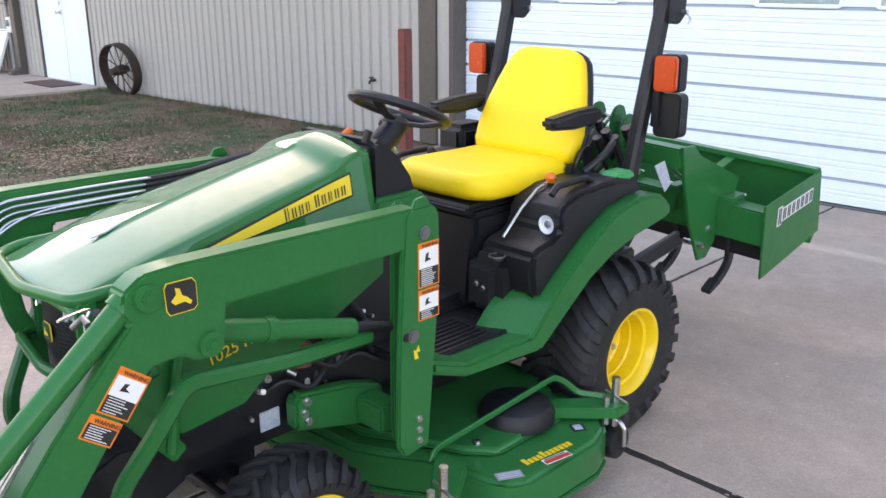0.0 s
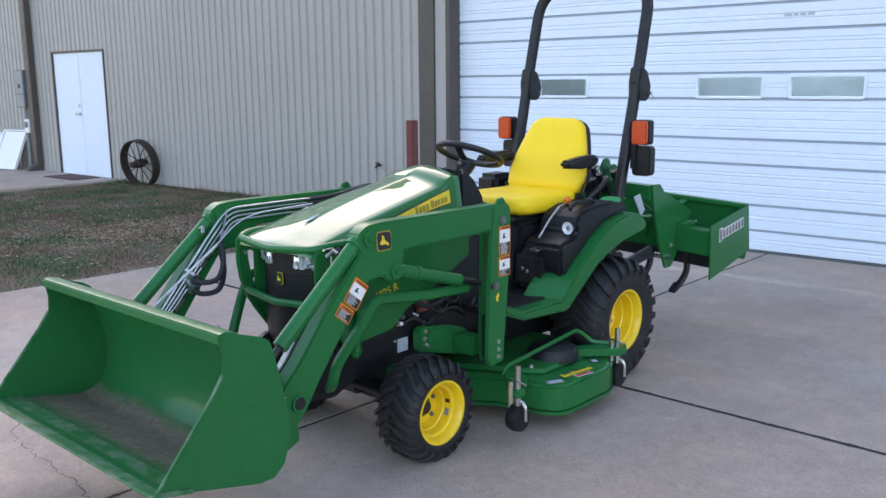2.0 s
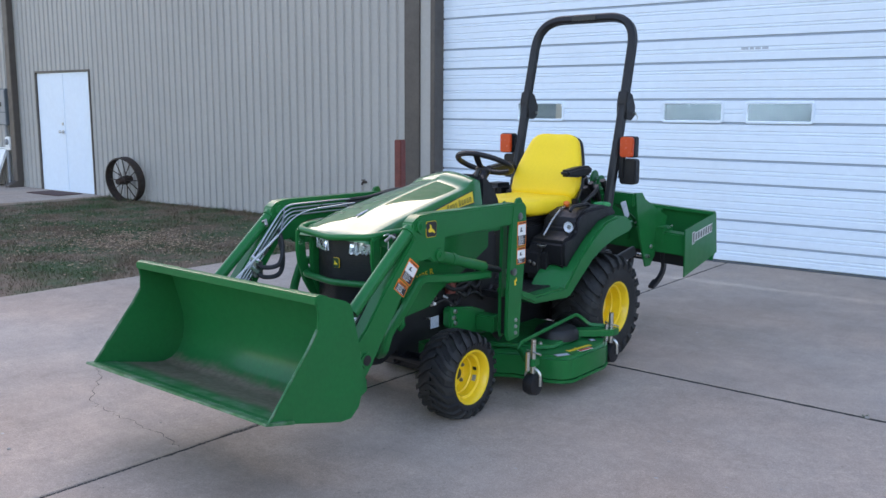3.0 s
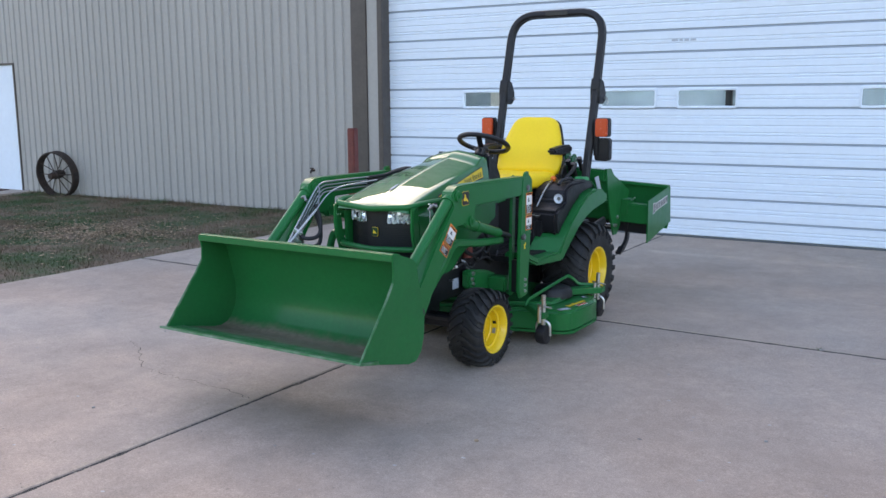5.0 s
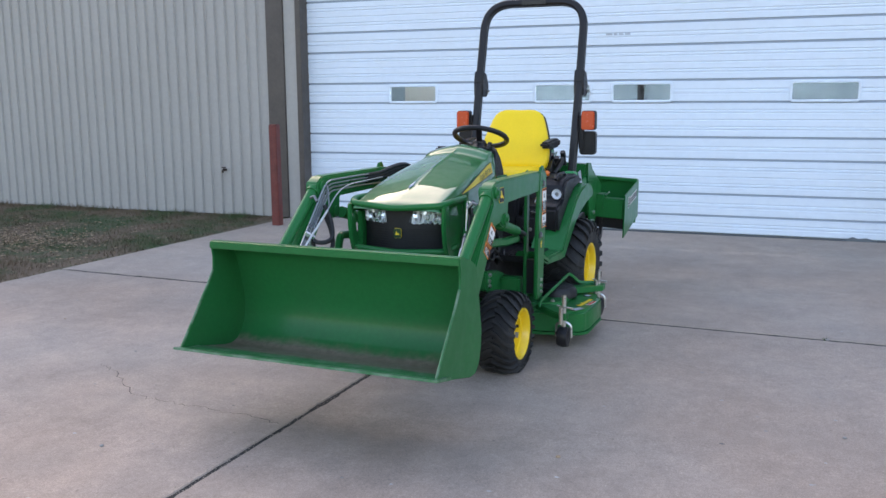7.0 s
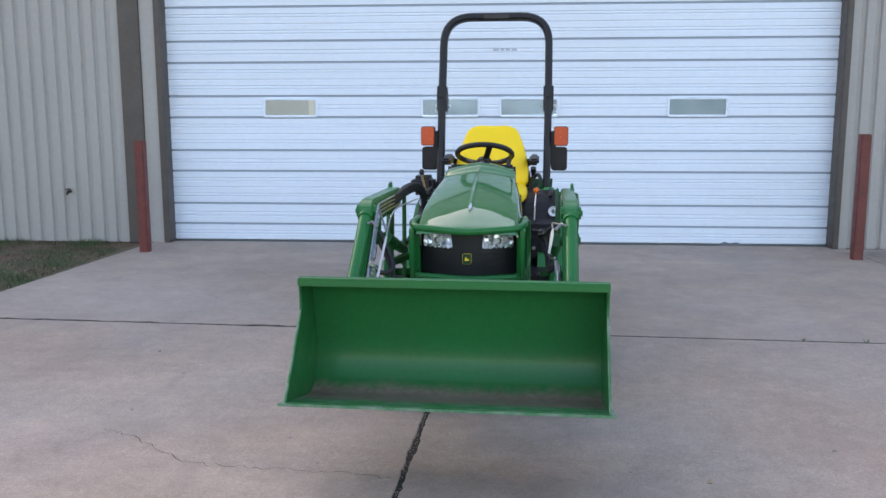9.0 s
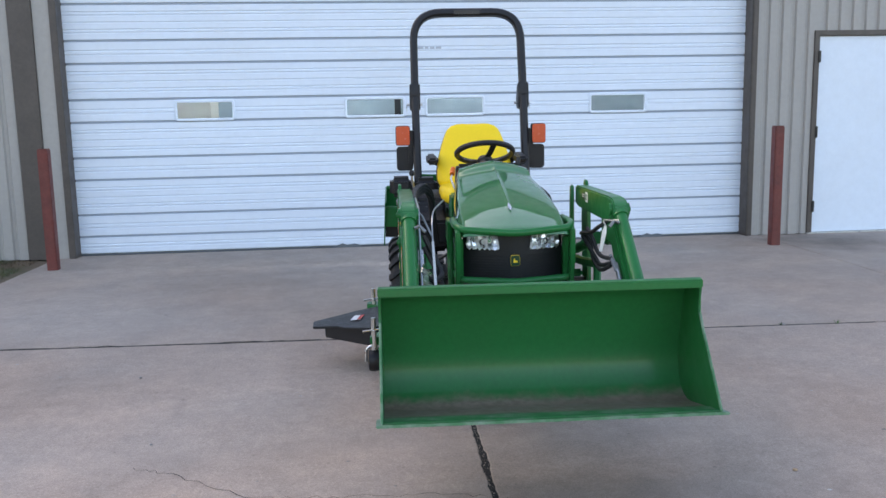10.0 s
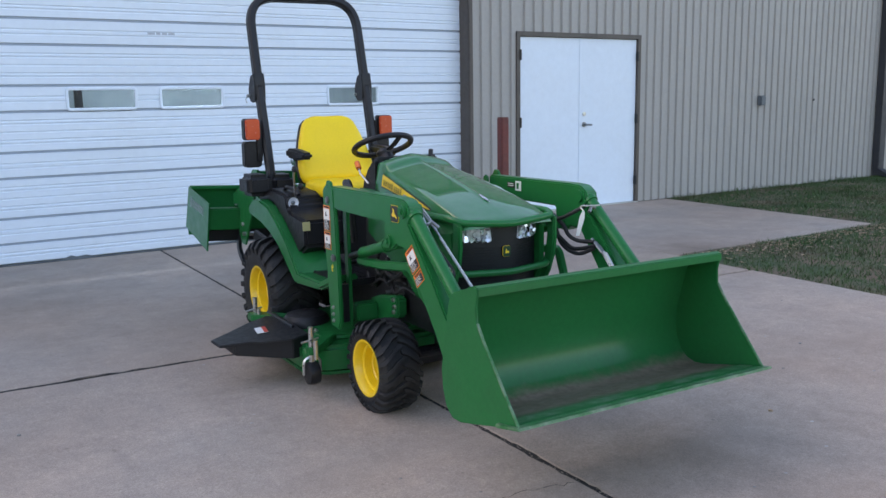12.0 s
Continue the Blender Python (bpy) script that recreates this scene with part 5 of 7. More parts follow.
for a in (285, 140, 48):
    c, s_ = math.cos(radians(a)), math.sin(radians(a))
    part("spoke", sweep([SW @ Vector((c * 0.02, s_ * 0.02, -0.042)), SW @ Vector((c * 0.09, s_ * 0.09, -0.030)), SW @ Vector((c * 0.162, s_ * 0.162, 0.0))], 0, section=flat(0.014, 0.036, 0.004)), BLACK, swh)
part("throttle_lever", sweep([(-0.20, -0.83, 1.05), (-0.215, -0.76, 1.10), (-0.20, -0.70, 1.14)], 0.006, 8), STEEL, tractor)
part("throttle_knob", sweep([(-0.206, -0.725, 1.125), (-0.196, -0.68, 1.155)], 0.015, 10), ORANGE, tractor, "orange lever knob")
part("key_knob", sweep([(0.15, -0.905, 1.185), (0.158, -0.895, 1.222)], 0.013, 10), BLACK, tractor)

# floor and pedals
fl = prism([(-0.97, 0.525), (-0.97, 0.560), (-0.88, 0.545), (-0.42, 0.545), (-0.42, 0.515), (-0.82, 0.505)], -0.43, 0.43, bevel=0.006)
floor_pan = part("floor_mat", fl, BLACK, tractor, "black ribbed rubber floor mat")
for s in (1, -1):
    for k in range(8):
        x = s * (0.235 + 0.025 * k)
        part("mat_rib", box((x - 0.008, -0.87, 0.542), (x + 0.008, -0.61, 0.551), 0.003), BLACK, floor_pan)
    part("drain_grommet", lathe([(0, 0.004), (0.016, 0.004), (0.022, 0.0)], (s * 0.34, -0.83, 0.549), "z", 14), DARKMETAL, floor_pan)
for x, y in ((0.16, -0.82), (-0.22, -0.80), (-0.30, -0.74)):
    p = part("pedal_arm", sweep(rounded([(x * 0.7, -0.86, 0.70), (x, -0.80, 0.64), (x, y, 0.62)], 0.02), 0.009, 8), DARKMETAL, tractor)
    part("pedal", join(None, box((-0.035, -0.05, -0.008), (0.035, 0.05, 0.008), 0.004), Matrix.Translation((x, y, 0.63)) @ Matrix.Rotation(radians(20), 4, "X")), BLACK, p)

# fenders, black tops, work lamps
FEND = [(-0.975, 0.55), (-0.82, 0.492), (-0.46, 0.468), (-0.33, 0.562), (-0.20, 0.653), (-0.07, 0.712), (0.08, 0.755), (0.27, 0.785), (0.30, 0.80),
        (0.295, 0.84), (0.23, 0.885), (0.10, 0.900), (-0.05, 0.872), (-0.19, 0.800), (-0.36, 0.684), (-0.45, 0.595), (-0.51, 0.535), (-0.82, 0.538), (-0.975, 0.595)]
POD = [(-0.455, 0.635), (-0.468, 0.72), (-0.462, 0.785), (-0.43, 0.806), (-0.365, 0.818), (-0.325, 0.845), (-0.315, 0.90), (-0.285, 0.935), (-0.20, 0.962), (0.02, 0.972), (0.14, 0.945), (0.20, 0.900), (0.10, 0.897), (-0.05, 0.868), (-0.19, 0.796), (-0.36, 0.675), (-0.42, 0.62)]
POD_R = [(-0.53, 0.68), (-0.53, 0.79), (-0.53, 0.83), (-0.30, 0.858), (-0.265, 0.88), (-0.25, 0.935), (-0.20, 0.958)] + POD[9:]
for s in (1, -1):
    fe = part("fender", prism(FEND, s * 0.345, s * 0.512, bevel=0.012), GREEN, tractor, "green rear fender running into the step rail")
    # sheet from the step up to the console, running out into the fender's rim
    q = bmesh.new()
    grid = []
    for k in range(7):
        u = k / 6
        x = 0.325 + 0.182 * u
        lift = 0.5 - 0.5 * math.cos(math.pi * u)
        grid.append([q.verts.new((s * x, y0 + (y1 - y0) * lift, z0 + (z1 - z0) * lift)) for y0, z0, y1, z1 in ((-0.595, 0.540, -0.525, 0.530), (-0.555, 0.580, -0.49, 0.562), (-0.515, 0.612, -0.45, 0.600), (-0.470, 0.638, -0.40, 0.650), (-0.39, 0.65, -0.33, 0.700))])
    for k in range(6):
        for n in range(4):
            q.faces.new((grid[k][n], grid[k][n + 1], grid[k + 1][n + 1], grid[k + 1][n]))
    back = bmesh.ops.extrude_face_region(q, geom=list(q.faces))
    for v in back["geom"]:
        if isinstance(v, bmesh.types.BMVert):
            v.co.y += 0.03
            v.co.z -= 0.012
    part("fender_inner", q, GREEN, fe, angle=50)
    pod = part("fender_console", prism(POD if s > 0 else POD_R, s * 0.22, s * 0.462, bevel=0.018), BLACK, tractor, "black plastic fender console")
    part("grab_rail", sweep(rounded([(s * 0.40, -0.30, 0.955), (s * 0.40, -0.27, 0.982), (s * 0.40, -0.10, 0.985), (s * 0.40, -0.07, 0.96)], 0.03), 0.012, 10), BLACK, pod)
    L0 = Vector((0.420, -0.335, 0.866)) if s > 0 else Vector((-0.425, -0.262, 0.908))
    lamp = part("work_lamp", lathe([(0.0, -0.035), (0.030, -0.03), (0.035, 0.0), (0.0365, 0.012), (0.033, 0.014)], L0, "y", 20, sign=-1), BLACK, tractor, "round clear work lamp in the fender")
    part("reflector", lathe([(0.0335, 0.0125), (0.027, 0.006), (0.016, 0.002), (0.0, 0.001)], L0, "y", 20, sign=-1), LAMPCHROME, lamp)
    part("bulb", lathe([(0.012, 0.002), (0.012, 0.008), (0.006, 0.011), (0.0, 0.0115)], L0, "y", 14, sign=-1), DULLSTEEL, lamp)
    part("lens", lathe([(0.033, 0.014), (0.018, 0.019), (0.0, 0.020)], L0, "y", 20, sign=-1), LENS, lamp).visible_shadow = False
part("lift_knob", prism([(0.06, 0.945), (0.045, 0.958), (0.06, 0.978), (0.15, 0.978), (0.165, 0.958), (0.15, 0.945)], 0.35, 0.43, bevel=0.008), KNOBGREEN, tractor, "bright green lever knob")
part("cup_holder", lathe([(0.026, 0.0), (0.030, 0.0), (0.030, 0.005), (0.026, 0.005), (0.026, 0.0)], (0.320, -0.482, 0.762), "z", 20), DULLSTEEL, tractor)
part("warning_plate", box((-0.475, -0.5345, 0.775), (-0.43, -0.529, 0.825), 0.001), PALEYELLOW, tractor, "small yellow pictogram plate")

# console between the seat and the left fender, with the cup holder on it
part("side_console", prism([(-0.53, 0.56), (-0.53, 0.715), (-0.515, 0.752), (-0.47, 0.762), (-0.30, 0.762), (-0.30, 0.56)], 0.20, 0.36, bevel=0.035, segs=4), MATTE, tractor, "black plastic side console")
part("cup_well", lathe([(0.026, 0.003), (0.024, -0.010), (0.0, -0.012)], (0.320, -0.482, 0.760), "z", 20), HOSE, tractor, "dark cup well")
for x, z in ((0.27, 0.665), (0.30, 0.655)):
    part("console_bolt", bolt((x, -0.531, z), "-y", 0.009, 0.008), STEEL, tractor)

# seat
part("seat_base", prism([(-0.50, 0.54), (-0.46, 0.88), (0.02, 0.88), (0.12, 0.60), (0.10, 0.54)], -0.20, 0.20, bevel=0.02), BLACK, tractor, "black seat suspension skirt")
part("seat_pan", prism([(-0.50, 0.885), (-0.48, 0.91), (0.0, 0.91), (0.05, 0.97), (0.15, 1.31), (0.20, 1.33), (0.13, 0.98), (0.08, 0.885)], -0.19, 0.19, bevel=0.02), BLACK, tractor, "black seat shell")
def seat_mesh(rows_):
    """Cushion lofted from rounded rows (centre, half width, half thickness, up, along)."""
    b = bmesh.new()
    out = []
    for c, hw, ht, up in rows_:
        c, up = Vector(c), Vector(up).normalized()
        ring = []
        n = 24
        for k in range(n):
            a = 2 * math.pi * k / n
            ca, sa = math.cos(a), math.sin(a)
            e = 0.42
            x = hw * math.copysign(abs(ca) ** e, ca)
            z = ht * math.copysign(abs(sa) ** 0.62, sa)
            if sa > 0:
                z -= 0.010 * (1 - min(1, abs(x) / hw * 1.25) ** 2)
            ring.append(b.verts.new(c + Vector((x, 0, 0)) + up * z))
        out.append(ring)
    for i in range(len(out) - 1):
        for k in range(24):
            b.faces.new((out[i][k], out[i][(k + 1) % 24], out[i + 1][(k + 1) % 24], out[i + 1][k]))
    b.faces.new(out[0][::-1])
    b.faces.new(out[-1])
    bmesh.ops.subdivide_edges(b, edges=[e for e in b.edges if e.calc_length() > 0.05], cuts=1, use_grid_fill=True)
    return b


cush = seat_mesh([((0, -0.482, 0.968), 0.13, 0.018, (0, 0, 1)), ((0, -0.474, 0.969), 0.18, 0.036, (0, -0.1, 1)), ((0, -0.445, 0.970), 0.215, 0.052, (0, 0, 1)), ((0, -0.39, 0.968), 0.240, 0.060, (0, 0, 1)), ((0, -0.25, 0.966), 0.248, 0.058, (0, 0, 1)),
                  ((0, -0.12, 0.960), 0.250, 0.062, (0, 0, 1)), ((0, -0.02, 0.965), 0.245, 0.058, (0, 0, 1)), ((0, 0.02, 0.97), 0.22, 0.045, (0, 0, 1)), ((0, 0.03, 0.97), 0.18, 0.025, (0, 0, 1))])
part("seat_cushion", cush, SEATVINYL, tractor, "yellow vinyl seat cushion", angle=60)
bk = []
for z, hw, ht in ((0.985, 0.20, 0.02), (0.995, 0.235, 0.04), (1.03, 0.25, 0.052), (1.10, 0.252, 0.055), (1.18, 0.238, 0.05), (1.26, 0.214, 0.045), (1.32, 0.192, 0.042), (1.355, 0.176, 0.038), (1.378, 0.152, 0.032), (1.392, 0.118, 0.022), (1.397, 0.08, 0.010)):
    bk.append(((0, 0.015 + (z - 0.985) * 0.40, z), hw, ht, (0, -1, 0.36)))
part("seat_back_shell", seat_mesh([((0, c[1] + 0.040, c[2] - 0.010), hw + 0.003, 0.030, up) for c, hw, ht, up in bk]), BLACK, tractor, "black shell behind the seat back", angle=60)
part("seat_back", seat_mesh(bk), SEATVINYL, tractor, "yellow vinyl high seat back", angle=60)
for s in (1, -1):
    arm = part("armrest", prism([(-0.195, 1.150), (-0.20, 1.190), (-0.05, 1.205), (0.08, 1.208), (0.10, 1.19), (0.09, 1.15), (-0.06, 1.140)], s * 0.258, s * 0.322, bevel=0.014, segs=3), BLACK, tractor, "black padded armrest")
    part("armrest_bracket", sweep([(s * 0.265, 0.07, 1.17), (s * 0.245, 0.10, 1.14), (s * 0.20, 0.11, 1.12)], 0, section=flat(0.02, 0.05, 0.004)), BLACK, arm)
    part("seat_lever", rod((s * 0.30, -0.19, 0.905), (s * 0.30, -0.31, 0.812), 0.006, 8), STEEL, tractor)
part("range_lever", sweep([(0.300, -0.43, 0.815), (0.302, -0.34, 0.900), (0.306, -0.26, 0.955), (0.308, -0.195, 0.975)], 0.0055, 8), STEEL, tractor)
part("range_knob", lathe([(0, -0.022), (0.014, -0.016), (0.021, 0.0), (0.016, 0.014), (0, 0.02)], (0.308, -0.19, 0.985), "z", 14), ORANGE, tractor, "orange range lever knob")
for x, y, z in ((-0.43, -0.33, 1.11), (-0.33, -0.16, 0.99)):
    p = part("control_lever", sweep([(x + 0.03, y + 0.08, 0.93), (x, y + 0.02, z - 0.04), (x, y, z)], 0.007, 8), STEEL, tractor)
    part("lever_knob", lathe([(0, -0.02), (0.014, -0.016), (0.018, 0.0), (0.012, 0.016), (0, 0.02)], (x, y, z), "z", 12), BLACK, p)
part("seat_belt", sweep(smooth_line([(0.24, 0.03, 0.94), (0.265, 0.0, 0.98), (0.27, 0.04, 1.05), (0.255, 0.10, 1.02), (0.25, 0.12, 0.93)]), 0, section=flat(0.045, 0.006)), BLACK, tractor, "black webbing seat belt")
part("belt_buckle", box((0.245, -0.03, 0.925), (0.285, 0.01, 1.0), 0.008), BLACK, tractor)
part("control_cable", sweep(smooth_line([(0.30, 0.02, 0.97), (0.33, 0.10, 1.03), (0.31, 0.18, 1.06), (0.25, 0.24, 1.0)]), 0.013, 8), HOSE, tractor)

# roll bar, leaning back
def rb(x, z, off=0.0):
    return (x, 0.235 + 0.245 * (z - 1.04) + off, z)


SEC = flat(0.052, 0.062, 0.012)
for s in (1, -1):
    part("roll_bar_post", sweep([rb(s * 0.372, 0.62), rb(s * 0.374, 1.10), rb(s * 0.378, 1.60)], 0, section=SEC, up=(1, 0, 0)), BLACK, tractor, "black roll bar post")
    part("post_foot", box((s * 0.372 - 0.045, 0.06, 0.42), (s * 0.372 + 0.045, 0.22, 0.66), 0.01), DARKMETAL, tractor)
    h = part("hinge_bracket", prism([(0.345, 1.50), (0.34, 1.60), (0.36, 1.68), (0.425, 1.66), (0.47, 1.58), (0.465, 1.52), (0.43, 1.49)], s * 0.342, s * 0.414, bevel=0.006), BLACK, tractor, "black folding hinge bracket")
    part("hinge_pin", rod((s * 0.325, 0.44, 1.535), (s * 0.435, 0.44, 1.535), 0.009, 8), STEEL, h)
    part("pin_clip", sweep([(s * 0.43, 0.44, 1.535), (s * 0.438, 0.46, 1.51), (s * 0.432, 0.45, 1.49)], 0.003, 6), STEEL, h)
top = rounded([rb(-0.378, 1.58), rb(-0.374, 2.165), rb(0.374, 2.165), rb(0.378, 1.58)], 0.20, 9)
part("roll_bar_hoop", sweep(top, 0, section=SEC, up=(1, 0, 0)), BLACK, tractor, "black rounded roll bar hoop")
part("caution_strip", join(None, box((-0.09, -0.002, -0.014), (0.09, 0.002, 0.014)), Matrix.Translation((0.0, 0.475, 2.166))), LABELBLACK, tractor)
for s in (1, -1):
    x0, x1 = (0.420, 0.520) if s > 0 else (-0.520, -0.420)
    am = part("turn_signal", prism(rounded_rect(x0, x1, 1.256, 1.392, 0.018), 0.272, 0.328, "y", bevel=0.004), BLACK, tractor, "amber flasher lamp")
    part("amber_lens", prism(rounded_rect(x0 + 0.004, x1 - 0.004, 1.260, 1.388, 0.016), 0.250, 0.2735, "y", bevel=0.006), AMBER, am, "amber plastic lens")
    x0, x1 = (0.402, 0.516) if s > 0 else (-0.516, -0.402)
    part("tail_lamp", prism(rounded_rect(x0, x1, 1.082, 1.248, 0.024), 0.30, 0.362, "y", bevel=0.006), BLACK, tractor, "black tail lamp housing")
    part("lamp_bracket", box((0.36 if s > 0 else -0.43, 0.29, 1.235), (0.43 if s > 0 else -0.36, 0.33, 1.275), 0.004), BLACK, tractor)
    part("lamp_plate", box((0.40 if s > 0 else -0.435, 0.285, 1.12), (0.435 if s > 0 else -0.40, 0.315, 1.36), 0.004), BLACK, tractor)

# box behind the seat on the right
part("tool_box", box((-0.570, 0.10, 0.915), (-0.412, 0.30, 1.050), 0.030, segs=3), BLACK, tractor, "black rounded plastic tool box")
part("tool_box", box((-0.405, 0.14, 0.905), (-0.235, 0.34, 1.040), 0.035, segs=3), BLACK, tractor, "black rounded plastic tool box")
part("canopy_bracket", box((-0.45, 0.10, 0.86), (-0.28, 0.26, 0.93), 0.01), BLACK, tractor)

# three-point hitch
for s in (1, -1):
    part("lower_link", sweep([(s * 0.22, -0.05, 0.36), (s * 0.33, 0.25, 0.52), (s * 0.365, 0.62, 0.60)], 0, section=flat(0.065, 0.03, 0.006)), DARKMETAL, tractor, "black lower hitch link")
    part("lift_rod", rod((s * 0.20, 0.20, 0.82), (s * 0.34, 0.32, 0.55), 0.014, 10), DARKMETAL, tractor)
    part("lift_arm", sweep([(s * 0.12, 0.02, 0.78), (s * 0.20, 0.22, 0.84)], 0, section=flat(0.05, 0.03, 0.005)), DARKMETAL, tractor)
part("rear_housing", box((-0.16, 0.02, 0.50), (0.16, 0.30, 0.86), 0.025), DARKMETAL, tractor)
tl = sweep([(0.0, 0.26, 0.84), (0.02, 0.52, 1.06)], 0.019, 12)
part("top_link", tl, DARKMETAL, tractor, "black top link")
part("top_link_screw", sweep([(0.02, 0.48, 1.03), (0.025, 0.58, 1.09)], 0.012, 10), STEEL, tractor)
part("label_plate", join(None, prism([(-0.075, 0.045), (-0.005, 0.055), (0.055, -0.045), (0.012, -0.075)], 0, 0.004, "x"), Matrix.Translation((0.375, 0.455, 0.905))), FAINT, tractor, "white plastic label plate")
# hydraulic couplers stacked behind the seat
for k, (x, y, z) in enumerate(((0.16, 0.30, 1.03), (0.20, 0.30, 1.06), (0.24, 0.30, 1.04), (0.13, 0.34, 1.09), (0.28, 0.32, 1.08))):
    cp = part("coupler", rod((x, y + 0.06, z - 0.10), (x, y, z), 0.016, 10), DARKMETAL, tractor, "black hydraulic coupler")
    part("coupler_sleeve", rod((x, y + 0.008, z - 0.014), (x, y - 0.012, z + 0.02), 0.020, 10), DARKMETAL, cp)
    part("coupler_hose", sweep(smooth_line([(x, y + 0.06, z - 0.10), (x * 0.9, y + 0.09, z - 0.16), (x * 0.7, y + 0.03, z - 0.22), (0.08, y - 0.02, 0.84)]), 0.010, 8), HOSE, cp)
part("coupler_bracket", box((0.10, 0.345, 0.93), (0.31, 0.365, 1.0), 0.004), GREEN, tractor)

# ---- front loader ----
loader = thing("front_loader", TR, "green front loader with a raised bucket, mounted on the tractor", "loader")
ARM = [(-1.035, 1.073), (-1.75, 1.080), (-1.83, 1.075), (-1.875, 1.045), (-1.885, 1.0), (-1.868, 0.972), (-2.05, 0.778), (-2.18, 0.618), (-2.25, 0.552), (-2.295, 0.47), (-2.30, 0.40), (-2.262, 0.355), (-2.21, 0.37),
       (-2.15, 0.435), (-2.084, 0.532), (-1.957, 0.70), (-1.83, 0.862), (-1.755, 0.868), (-1.72, 0.842), (-1.672, 0.842), (-1.645, 0.875), (-1.635, 0.957), (-1.10, 0.960), (-1.035, 0.975)]
TOWER = [(-1.085, 1.055), (-1.06, 1.075), (-0.985, 1.075), (-0.958, 1.050), (-0.953, 0.88), (-0.985, 0.55), (-1.005, 0.345), (-1.10, 0.335), (-1.125, 0.38), (-1.118, 0.60), (-1.098, 0.91)]


def warning_label(parent, m, w, hs):
    """A sticker in its own plane (u along w, v up): orange header, white picture field, black text field; hs: their heights from the top."""
    H = sum(hs)
    root = part("warning_sticker", join(None, box((0, -H, 0), (w, 0, 0.0012)), m), LABELORANGE, parent, "orange, white and black warning sticker")
    words("WARNING", w * 0.17, "sticker_header", LABELBLACK, root, m @ Matrix.Translation((w * 0.16, -hs[0] * 0.82, 0.0016)))
    y = -hs[0]
    e = w * 0.05
    if hs[1]:
        part("picture_field", join(None, box((e, y - hs[1], 0.0010), (w - e, y, 0.0020)), m), WHITE, root)
        part("pictogram", join(None, prism([(w * 0.3, y - hs[1] * 0.7), (w * 0.36, y - hs[1] * 0.3), (w * 0.5, y - hs[1] * 0.25), (w * 0.45, y - hs[1] * 0.5), (w * 0.62, y - hs[1] * 0.62), (w * 0.45, y - hs[1] * 0.66)], 0.002, 0.0026, "z"), m), LABELBLACK, root)
        y -= hs[1]
    part("text_field", join(None, box((e, -H + e, 0.0010), (w - e, y, 0.0020)), m), LABELBLACK, root)
    n = max(3, int(hs[2] / 0.0062))
    b = None
    for k in range(n):
        v = y - (k + 0.7) * (hs[2] - e) / (n + 0.3)
        b = box((w * 0.12, v - 0.0009, 0.0018), (w * (0.12 + 0.72 * random.uniform(0.6, 1.0)), v + 0.0009, 0.0026), bm=b)
    part("text_lines", join(None, b, m), WHITE, root)
    return root


def side_plane(x, y, z, lean, s):
    """A sticker's plane on the outer side of an arm: u runs towards the rear on the left side and to the front on the right side."""
    out = Matrix(((0, 0, s, x), (s, 0, 0, y), (0, 1, 0, z), (0, 0, 0, 1)))
    return out @ Matrix.Rotation(radians(lean), 4, "Z")


